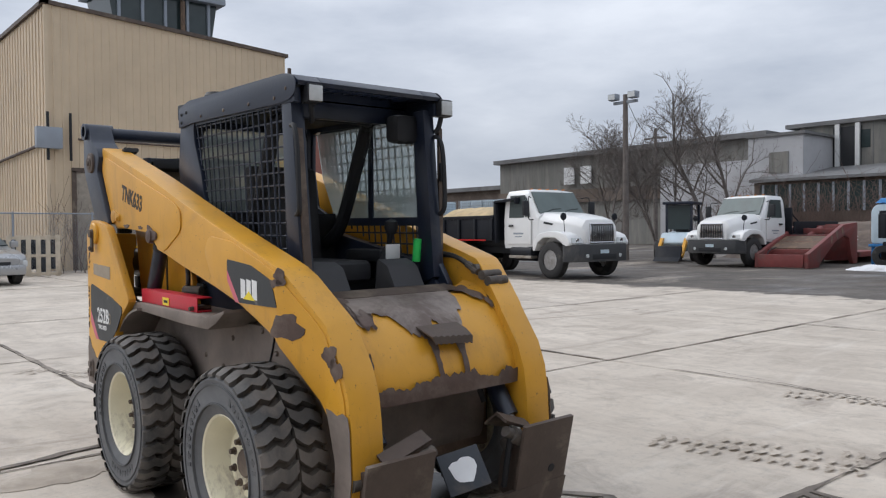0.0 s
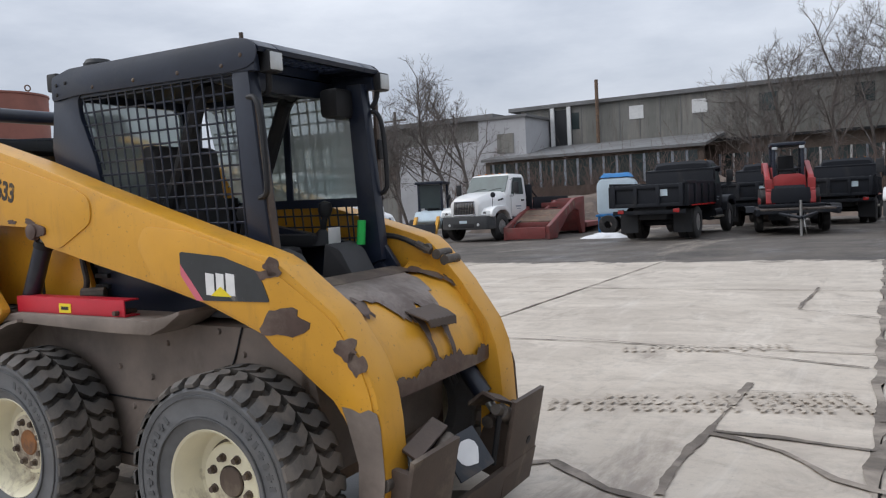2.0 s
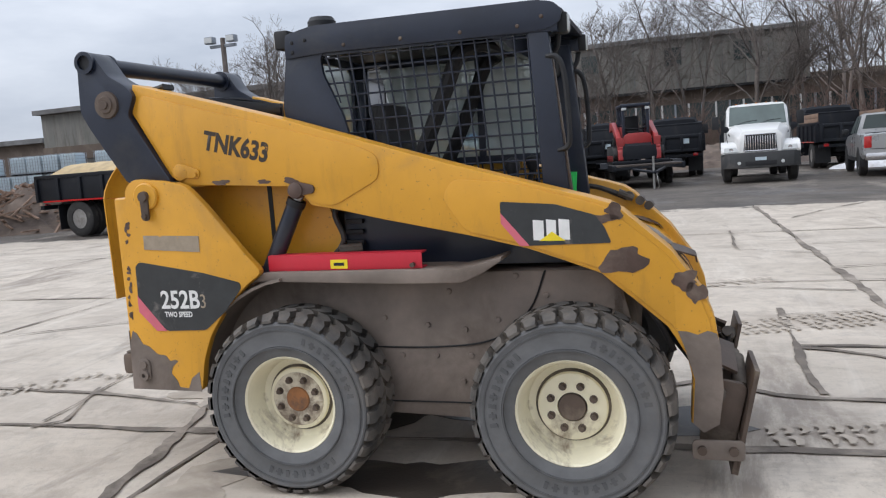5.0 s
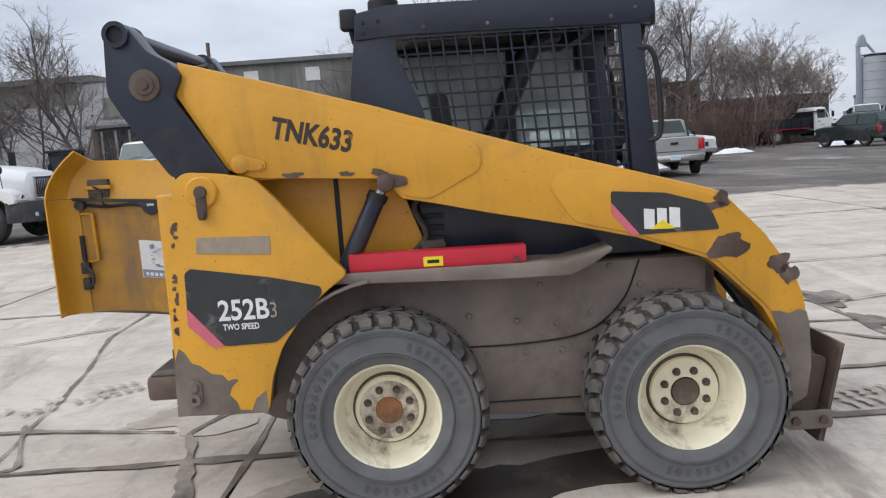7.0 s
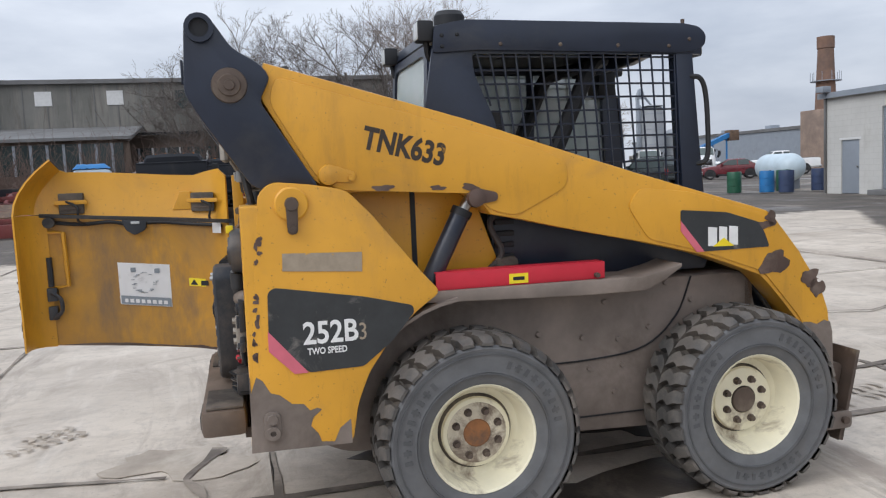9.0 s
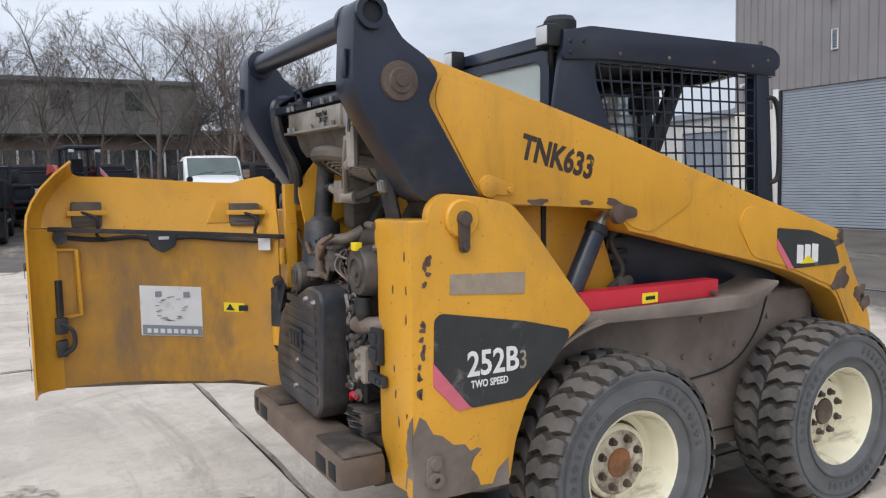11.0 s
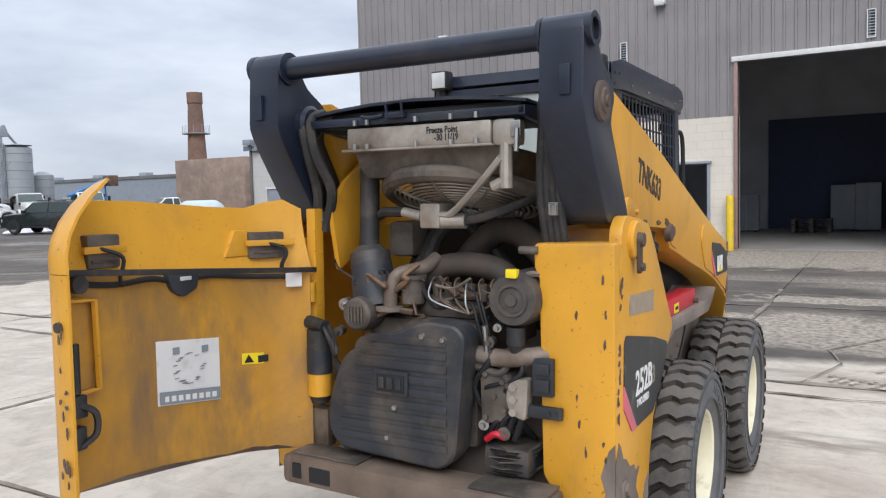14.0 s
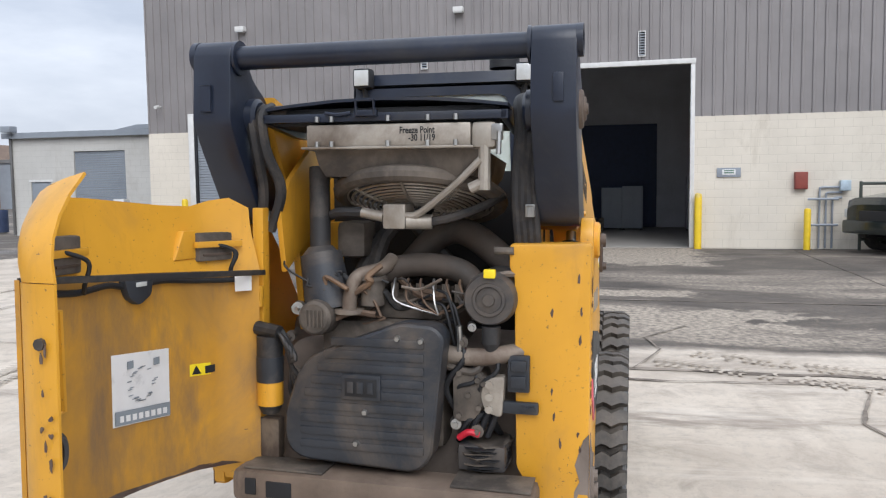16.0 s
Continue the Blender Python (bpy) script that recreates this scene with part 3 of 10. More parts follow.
def vent(y, z0, z1):
    v = tagged(new("wall_vent"), "white louvred wall vent", "vent", "wall vents")
    v.location = (GX - 0.03, y, (z0 + z1) / 2)
    h = (z1 - z0) / 2
    for a, c, d, e in ((-0.09, -0.07, -h, h), (0.07, 0.09, -h, h), (-0.07, 0.07, h - 0.02, h), (-0.07, 0.07, -h, -h + 0.02)):
        part("frame", box(-0.02, 0.03, a, c, d, e), M_whitetrim, v)
    for k in range(9):
        part("louvre", box(-0.015, 0.02, -0.07, 0.07, -h + 0.03 + k * (2 * h - 0.05) / 9, -h + 0.055 + k * (2 * h - 0.05) / 9), M_greymetal, v)
    part("backing", box(0.02, 0.03, -0.07, 0.07, -h, h), M_black_matt, v)


vent(-1.09, 4.62, 5.23)
vent(4.35, 4.57, 5.16)
vent(9.45, 4.46, 4.96)


def wall_light(y, z):
    w = tagged(new("wall_light"), "white box wall light on the metal siding", "wall light", "wall lights")
    w.location = (GX - 0.10, y, z)
    part("housing", box(-0.10, 0.12, -0.13, 0.13, -0.06, 0.07, 0.02), M_whitetrim, w)
    part("lens", box(-0.09, 0.02, -0.11, 0.11, -0.085, -0.062, 0.008), M_lens, w)


for y, z in ((9.48, 5.87), (3.42, 6.0), (4.9, 2.95)):
    wall_light(y, z)
w = tagged(new("security_camera"), "small white camera on the building corner", "camera")
w.location = (GX - 0.05, 12.05, 3.85)
part("body", cyl((-0.25, 0.0, 0.0), (-0.06, 0.03, 0.03), 0.05, 12), M_whitetrim, w)
part("arm", cyl((-0.1, 0.02, 0.0), (0.04, 0.02, 0.05), 0.02, 8), M_whitetrim, w)
s = tagged(new("wall_sign"), "small white and green sign with illegible bars", "sign")
s.location = (GX - 0.02, -3.12, 1.80)
part("board", box(-0.012, 0.0, -0.27, 0.27, -0.11, 0.11, 0.004), M_greymetal, s)
part("panel", box(-0.018, -0.012, -0.15, 0.15, -0.06, 0.07, 0.003), M_sticker, s)
for k in range(2):
    part("bar", box(-0.022, -0.018, -0.11, 0.11, -0.02 + k * 0.05, 0.005 + k * 0.05), plain("sign_green", (0.05, 0.16, 0.10), 0.5), s)
rb = tagged(new("red_box"), "faded red metal box on the wall", "box")
rb.location = (GX - 0.06, -4.71, 1.585)
part("case", box(-0.07, 0.06, -0.14, 0.14, -0.20, 0.20, 0.01), plain("faded_red", (0.22, 0.045, 0.035), 0.6, 0, 0.2), rb)
part("lid", box(-0.078, -0.07, -0.125, 0.125, -0.185, 0.185, 0.004), plain("faded_red_lid", (0.25, 0.055, 0.04), 0.6, 0, 0.2), rb)
cd = tagged(new("conduit_run"), "grey electrical conduits with a pale blue box", "conduit")
cd.location = (GX - 0.05, 0, 0)
for k, y in enumerate((-5.12, -5.26, -5.40)):
    part("pipe", cyl((0, y, 0.0), (0, y, 1.40 - 0.12 * k), 0.025, 8), M_greymetal, cd)
    part("elbow", tube([(0, y, 1.38 - 0.12 * k), (0, y - 0.06, 1.42 - 0.12 * k), (0, -5.6, 1.42 - 0.12 * k)], 0.025, 8), M_greymetal, cd)
part("junction_box", box(-0.12, 0.03, -5.76, -5.54, 1.34, 1.58, 0.01), plain("pale_blue_box", (0.42, 0.52, 0.60), 0.5), cd)
part("rail", cyl((-0.1, -4.85, 1.15), (-0.1, -5.5, 1.15), 0.03, 8), M_greymetal, cd)
part("rail", cyl((-0.1, -4.85, 0.55), (-0.1, -5.5, 0.55), 0.03, 8), M_greymetal, cd)
gt = tagged(new("steel_gate"), "dark steel gate frame beside the wall", "gate")
gt.location = (GX - 0.6, -5.85, 0)
for a, c in (((0, 0, 0), (0, 0, 1.55)), ((0, 0, 1.50), (0, -3.0, 1.50)), ((0, 0, 0.25), (0, -3.0, 0.25)), ((0, -3.0, 0), (0, -3.0, 1.55)), ((0, -1.5, 0.25), (0, -1.5, 1.5))):
    part("rail", cyl(a, c, 0.035, 8), plain("dark_green_steel", (0.05, 0.06, 0.05), 0.6), gt)
# things standing in the dim hall
for i, (x, y, h) in enumerate(((24.5, -0.9, 1.5), (24.6, -0.2, 1.45), (24.2, 2.6, 1.2), (24.0, -3.0, 1.8))):
    t = tagged(new("storage_cabinet"), "grey storage cabinet standing in the dim hall", "cabinet", "hall cabinets")
    t.location = (x, y, 0)
    part("body", box(-0.3, 0.3, -0.35, 0.35, 0.05, h, 0.02), M_greymetal if i < 2 else M_inside, t)
    part("door", box(-0.32, -0.30, -0.33, -0.01, 0.08, h - 0.04, 0.005), M_greymetal, t)
    part("door", box(-0.32, -0.30, 0.01, 0.33, 0.08, h - 0.04, 0.005), M_greymetal, t)
    for yy in (-0.3, 0.3):
        part("foot", box(-0.25, 0.25, yy - 0.04, yy + 0.04, 0.0, 0.05), M_black_matt, t)
pl = tagged(new("pallet_stack"), "low stack of pallets in the dim hall", "pallet")
pl.location = (23.5, 0.6, 0)
for k in range(3):
    for j in range(5):
        part("board", box(-0.5, 0.5, -0.55 + j * 0.24, -0.40 + j * 0.24, 0.10 + k * 0.15, 0.125 + k * 0.15), M_dust, pl)
    for yy in (-0.5, 0.0, 0.5):
        part("bearer", box(-0.5, 0.5, yy - 0.05, yy + 0.05, 0.0 + k * 0.15, 0.10 + k * 0.15), M_dust, pl)

# ---- white block building beyond the garage ----
wb = struct(new("wall_north"), "low white painted block building with grey doors")
BX = 20.30
for a, c in ((12.0, 15.75), (17.80, 18.78), (19.62, 20.42)):
    part("block_wall", box(BX, BX + 0.2, a, c, -0.02, 3.50), M_wblock, wb)
part("lintel", box(BX, BX + 0.2, 15.75, 17.80, 2.95, 3.50), M_wblock, wb)
part("lintel", box(BX, BX + 0.2, 18.78, 19.62, 1.90, 3.50), M_wblock, wb)
part("end_wall", box(BX + 0.2, 42.0, 20.22, 20.42, -0.02, 3.50), M_wblock, wb)
b = plate([(12.0, 3.50), (20.60, 3.50), (20.60, 3.62), (12.0, 3.66)], BX - 0.15, 42.0, "x")
part("roof", b, M_roofgrey, wb)
part("fascia", box(BX - 0.18, BX - 0.14, 12.0, 20.62, 3.44, 3.64), M_greymetal, wb)
b = plate([(12.0, 3.66), (19.2, 3.66), (17.0, 4.05), (12.0, 4.05)], BX + 2.5, 42.0, "x")
part("upper_roof", b, M_greymetal, wb)
for k in range(37):
    part("shutter_slat", box(BX + 0.06, BX + 0.09, 15.75, 17.80, 0.02 + k * 0.079, 0.094 + k * 0.079, 0.008, None, None, 1), M_greymetal, wb)
part("side_door", box(BX + 0.04, BX + 0.09, 18.78, 19.62, 0.0, 1.90, 0.005), M_greymetal, wb)
part("door_knob", cyl((BX - 0.02, 18.88, 0.95), (BX + 0.04, 18.88, 0.95), 0.03, 8), M_steel, wb)
part("door_frame", box(BX - 0.01, BX + 0.03, 18.70, 19.70, 1.90, 1.98), M_whitetrim, wb)
part("down_pipe", cyl((BX - 0.06, 20.35, 0.0), (BX - 0.06, 20.35, 3.45), 0.05, 8), M_roofgrey, wb)
part("dock_bumper", box(BX - 0.5, BX, 15.6, 17.9, -0.02, 0.16, 0.02), M_roofgrey, wb)
lm = tagged(new("flood_light"), "grey flood light on the roof corner", "flood light")
lm.location = (BX - 0.2, 20.55, 3.75)
part("head", box(-0.25, 0.1, -0.2, 0.2, -0.1, 0.12, 0.03), M_greymetal, lm)
part("arm", cyl((0, 0, -0.25), (0, 0, -0.05), 0.03, 8), M_greymetal, lm)
bk = tagged(new("bench_stand"), "dark steel work stand with a white carton on top", "stand")
bk.location = (19.3, 15.55, 0)
wb.location = (0, 0.35, 0)
for x, y in ((-0.3, -0.4), (0.3, -0.4), (-0.3, 0.4), (0.3, 0.4)):
    part("leg", box(x - 0.04, x + 0.04, y - 0.04, y + 0.04, 0, 0.75), M_black_matt, bk)
part("top", box(-0.4, 0.4, -0.55, 0.55, 0.75, 0.83, 0.01), M_black_matt, bk)
ct = tagged(part("carton", box(19.1, 19.4, 15.35, 15.75, 0.83, 1.28, 0.01), M_sticker), "white carton standing on the work stand", "carton")

# ---- far factory across the yard ----
M_factory, nt, bs = mat_base("weathered_grey_metal_cladding")
c = mix_node(nt, ramp_node(nt, noise_node(nt, 0.25, 6, 0.6), 0.3, 0.7), (0.135, 0.135, 0.120), (0.205, 0.20, 0.185))
c = mix_node(nt, math_node(nt, "MULTIPLY", ramp_node(nt, noise_node(nt, 1.6, 7, 0.7, stretch=(1, 1, 0.12)), 0.46, 0.66), 0.7), c, (0.27, 0.25, 0.22))
c = mix_node(nt, math_node(nt, "MULTIPLY", ramp_node(nt, noise_node(nt, 2.3, 7, 0.7, stretch=(1, 1, 0.10), dist=0.3), 0.54, 0.70), 0.6), c, (0.085, 0.070, 0.060))
nt.links.new(c, bs.inputs["Base Color"])
bs.inputs["Roughness"].default_value = 0.8
M_brickw = plain("old_dark_brick", (0.125, 0.095, 0.075), 0.85, 0, 0.3, 0.6, (0.20, 0.16, 0.13), (0.5, 0.7), 0.3, 12)
M_whitebrick = plain("flaking_white_brick", (0.42, 0.42, 0.43), 0.8, 0, 0.15, 0.5, (0.25, 0.20, 0.18), (0.58, 0.68), 0.3, 10)
fac = struct(new("wall_far"), "long weathered factory with metal upper wall and brick base")
FY = 57.0
part("upper_wall", box(-23.0, 11.2, FY, FY + 20, 5.3, 8.85), M_factory, fac)
part("lower_wall", box(-23.0, 21.0, FY + 0.4, FY + 20, 0, 5.3), M_brickw, fac)
part("low_end_wall", box(21.0, 31.5, FY + 1.4, FY + 20, 0, 3.7), M_brickw, fac)
part("right_wall", box(11.2, 20.9, FY + 8, FY + 19, 0, 6.2), M_brickw, fac)
part("roof_edge", box(-24.0, 11.6, FY - 0.3, FY + 20.2, 8.85, 9.15), M_roofgrey, fac)
part("ledge", box(-23.0, 11.2, FY - 0.12, FY + 0.4, 5.15, 5.32), M_black_matt, fac)
for k in range(22):
    x = -22.5 + k * 1.55
    part("panel_seam", box(x, x + 0.06, FY - 0.03, FY, 5.35, 8.85), M_roofgrey, fac)
for x in (-13.4, -8.7):
    part("white_window", box(x - 0.55, x + 0.55, FY - 0.05, FY + 0.05, 7.35, 8.35), M_whitetrim, fac)
for x in (-18.6, -4.0, 2.0, 6.8):
    part("dark_window", box(x - 0.6, x + 0.6, FY - 0.04, FY + 0.05, 7.0, 8.3), M_darkglass, fac)
for k in range(30):
    x = -7.5 + k * 0.95
    part("mullion", box(x, x + 0.14, FY + 0.30, FY + 0.42, 2.2, 4.2), M_whitetrim if k % 2 else M_greymetal, fac)
part("window_band", box(-7.6, 21.0, FY + 0.36, FY + 0.45, 2.2, 4.2), M_darkglass, fac)
# white brick bay with its lean-to, and the long left wing
part("white_bay", box(-24.5, -20.5, FY - 5, FY + 10, 0, 7.85), M_whitebrick, fac)
b = plate([(-53.6, 0.0), (-24.5, 0.0), (-24.5, 8.3), (-53.6, 8.1)], FY - 1.5, FY + 15, "y")
part("left_wing", b, M_factory, fac)
part("left_white", box(-34.0, -24.5, FY - 1.9, FY - 1.5, 0, 6.6), M_whitebrick, fac)
part("left_band", box(-53.6, -24.5, FY - 1.8, FY - 1.5, 3.9, 5.1), M_brickw, fac)
part("left_roof", plate([(-54.0, 8.1), (-24.6, 8.32), (-24.6, 8.72), (-54.0, 8.5)], FY - 2.1, FY + 15, "y"), M_roofgrey, fac)
part("bay_roof", box(-24.6, -20.3, FY - 5.15, FY + 10, 7.85, 8.05), M_roofgrey, fac)
for x in (-44.0, -42.0):
    part("pale_window", box(x - 0.6, x + 0.6, FY - 1.95, FY - 1.8, 5.6, 7.2), M_whitetrim, fac)
part("square_window", box(-22.9, -21.5, FY - 5.06, FY - 4.98, 5.2, 6.7), M_factory, fac)
part("door_bay", box(-20.5, -18.6, FY - 0.2, FY, 5.6, 8.6), M_black_matt, fac)
part("door_post", box(-20.3, -20.0, FY - 0.4, FY - 0.2, 5.3, 8.8), M_whitetrim, fac)
part("door_post", box(-18.9, -18.6, FY - 0.4, FY - 0.2, 5.3, 8.8), M_whitetrim, fac)
b = plate([(FY - 7, 4.5), (FY, 5.6), (FY, 5.8), (FY - 7, 4.7)], -23.4, -7.0, "x")
part("lean_to_roof", b, M_roofgrey, fac)
part("lean_to_wall", box(-23.2, -7.2, FY - 6.6, FY - 6.4, 0, 4.5), M_brickw, fac)
for k in range(16):
    x = -22.6 + k * 0.95
    part("lean_to_mullion", box(x, x + 0.16, FY - 6.7, FY - 6.58, 2.4, 4.3), M_greymetal, fac)
part("lean_to_glass", box(-22.8, -7.6, FY - 6.66, FY - 6.6, 2.4, 4.3), M_darkglass, fac)
part("stove_pipe", cyl((-16.3, FY - 0.6, 5.0), (-16.3, FY - 0.6, 10.6), 0.14, 10), M_rustmetal, fac)

# ---- beige building behind the start ----
bg = struct(new("wall_west"), "tall beige ribbed metal building with a dark trim line")
WX = -26.0
n = 34
pts = []
y0, y1 = 5.28, 14.8
p = (y1 - y0) / n
for k in range(n):
    y = y0 + k * p
    pts += [(WX, y), (WX, y + p * 0.75), (WX + 0.03, y + p * 0.8), (WX + 0.03, y + p * 0.95)]
pts += [(WX, y1), (WX - 0.2, y1), (WX - 0.2, y0)]
bm = bmesh.new()
lo = [bm.verts.new((a, c, 0)) for a, c in pts]
hi = [bm.verts.new((a, c, 9.50 - (c - y0) * 0.062)) for a, c in pts]
for i in range(len(pts)):
    j = (i + 1) % len(pts)
    bm.faces.new((lo[i], lo[j], hi[j], hi[i]))
part("front_siding", bm, M_beige, bg)
part("side_siding", plate([(-44, 0), (WX - 0.2, 0), (WX - 0.2, 9.5), (-44, 9.5)], y0, y0 + 0.2, "y"), M_beige, bg)
for k in range(40):
    part("side_rib", box(-44 + k * 0.45, -43.93 + k * 0.45, y0 - 0.03, y0, 0, 9.45), M_beige, bg)
part("far_side", plate([(-44, 0), (WX - 0.2, 0), (WX - 0.2, 8.9), (-44, 8.9)], y1 - 0.2, y1, "y"), M_beige, bg)
part("roof_trim", plate([(y0 - 0.12, 9.48), (y1 + 0.12, 8.88), (y1 + 0.12, 9.02), (y0 - 0.12, 9.62)], WX - 0.3, WX + 0.10, "x"), M_brown, bg)
part("side_trim", box(-44, WX + 0.1, y0 - 0.12, y0 + 0.1, 9.47, 9.62), M_brown, bg)
part("roof_cap", plate([(y0, 9.45), (y1, 8.86), (y1, 8.9), (y0, 9.5)], -44, WX - 0.3, "x"), M_roofgrey, bg)
part("corner_trim", box(WX - 0.05, WX + 0.05, y0 - 0.06, y0 + 0.08, 0, 9.45), M_beige, bg)
part("belt_pipe", cyl((WX + 0.10, y0 + 1.0, 4.75), (WX + 0.10, y1, 4.70), 0.04, 6), M_brown, bg)
part("belt_pipe_side", cyl((WX - 0.1, y0 - 0.1, 4.55), (-44, y0 - 0.1, 4.2), 0.06, 6), M_brown, bg)
part("roller_door", box(WX + 0.02, WX + 0.06, 6.2, 10.4, 0, 3.55, 0.01), plain("taupe_door", (0.30, 0.26, 0.21), 0.6), bg)
for a, c, z0, z1 in ((6.05, 6.2, 0, 3.6), (10.4, 10.55, 0, 3.6), (6.05, 10.55, 3.55, 3.72)):
    part("door_frame", box(WX + 0.02, WX + 0.09, a, c, z0, z1), M_brown, bg)
ub = tagged(new("utility_box"), "grey utility box with conduits on the building corner", "utility box")
ub.location = (WX + 0.15, 5.25, 4.7)
part("case", box(-0.1, 0.2, -0.4, 0.45, -0.35, 0.40, 0.02), M_greymetal, ub)
for y in (0.0, 0.75):
    part("conduit", cyl((0.05, y, -0.75), (0.05, y, 0.95), 0.05, 8), M_black_matt, ub)
wp = tagged(new("wall_flood"), "dark wall pack light above the roller door", "wall light")
wp.location = (WX + 0.15, 8.9, 4.05)
part("case", box(-0.1, 0.2, -0.3, 0.3, -0.15, 0.15, 0.03), M_roofgrey, wp)
part("lens", box(0.2, 0.22, -0.25, 0.25, -0.12, 0.08), M_lens, wp)
# glazed cabin on the roof
gc = tagged(new("roof_cabin"), "glazed lookout cabin with dark posts on the roof", "cabin")
gc.location = (-34.0, 0, 0)
part("glass_band", plate([(10.0, 9.3), (14.2, 9.3), (14.7, 12.5), (9.5, 12.5)], -1.5, 1.5, "x"), M_darkglass, gc)
for k in range(5):
    y = 9.9 + k * 1.07
    part("post", plate([(y, 9.2), (y + 0.12, 9.2), (y + 0.14, 12.5), (y + 0.0, 12.5)], 1.5, 1.62, "x"), M_greymetal, gc)
part("cabin_roof", box(-1.9, 1.9, 9.2, 15.0, 12.5, 12.8, 0.02), M_greymetal, gc)
part("mast", cyl((1.7, 12.9, 8.9), (1.7, 12.9, 12.4), 0.12, 6), M_rustmetal, gc)

# ---- the skid steer loader, in its own units of K metres ----
loader = tagged(new("skid_steer_loader"), "worn yellow skid steer loader with open engine door, parked on concrete", "loader")
loader.matrix_world = LEAN
CY = -0.070         # its middle plane


def mir(y):
    return 2 * CY - y


def lp(name, bm, material, parent=loader, label=""):
    return part(name, bm, material, parent, label, K)


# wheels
# darker rubber for groove floors and lug sides: recess shade put into the colour
M_grooveshade = plain("shaded_tread_groove", (0.034, 0.031, 0.028), 0.8, 0, 0.3, 9, (0.105, 0.088, 0.072), (0.42, 0.62), 0.3)
M_dirtycream = plain("dirty_cream_paint", (0.60, 0.54, 0.42), 0.7, 0, 0.2, 14, (0.20, 0.155, 0.115), (0.44, 0.56), 0.4)
M_vdark = plain("dark_rubber_marks", (0.088, 0.090, 0.094), 0.8, 0, 0.3, 9, (0.095, 0.09, 0.085), (0.5, 0.7), 0.2)
def tyre_bm(seed=0):
    prof = [(0.205, 0.098), (0.222, 0.112), (0.235, 0.117), (0.262, 0.124), (0.268, 0.128), (0.275, 0.125), (0.315, 0.130), (0.350, 0.129),
            (0.358, 0.132), (0.366, 0.129), (0.372, 0.120), (0.376, 0.106), (0.378, 0.085), (0.379, 0.04)]
    prof = prof + [(r, -w) for r, w in reversed(prof)]
    return revolve(prof, 56, "y", (0, 0, 0), None, True)


def lugs_bm(n=31):
    bm = bmesh.new()

    def P(r, th, w):
        return bm.verts.new((r * math.sin(th), w, r * math.cos(th)))

    def top(w):
        return 0.4065 - 0.022 * (max(0, abs(w) - 0.085) / 0.050) ** 2
    for s in (-1, 1):
        for k in range(n):
            t0 = 2 * math.pi * (k + (0.5 if s > 0 else 0)) / n
            line = [(0.003, -0.048), (0.022, -0.002), (0.044, 0.034), (0.060, 0.022), (0.076, -0.004), (0.092, 0.018), (0.108, 0.044), (0.128, 0.050), (0.136, 0.050)]
            hw = [0.052, 0.060, 0.064, 0.062, 0.062, 0.064, 0.066, 0.062, 0.052]
            rows = []
            for (w, dt), h in zip(line, hw):
                b = 0.014
                rows.append([P(0.372, t0 + dt - h - b, s * w), P(top(w), t0 + dt - h, s * w), P(top(w), t0 + dt + h, s * w), P(0.372, t0 + dt + h + b, s * w)])
            for a, b in zip(rows, rows[1:]):
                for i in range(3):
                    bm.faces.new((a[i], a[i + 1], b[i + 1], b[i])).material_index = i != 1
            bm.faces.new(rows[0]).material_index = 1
            bm.faces.new(rows[-1][::-1])
    return bm


def tyre_marks_bm():
    """Raised bars in place of the maker's lettering."""
    bm = bmesh.new()
    for base in (0.35, 2.45, 4.55):
        for k in range(9):
            a = base + k * 0.13
            m = Matrix.Rotation(a, 4, "Y") @ Matrix.Translation((0, -0.128, 0.304))
            box(-0.008, 0.008, -0.0025, 0.002, -0.015, 0.015, 0.0, bm, m)
            if k % 2:
                box(-0.016, 0.016, -0.003, 0.002, -0.003, 0.003, 0.0, bm, m)
    return bm


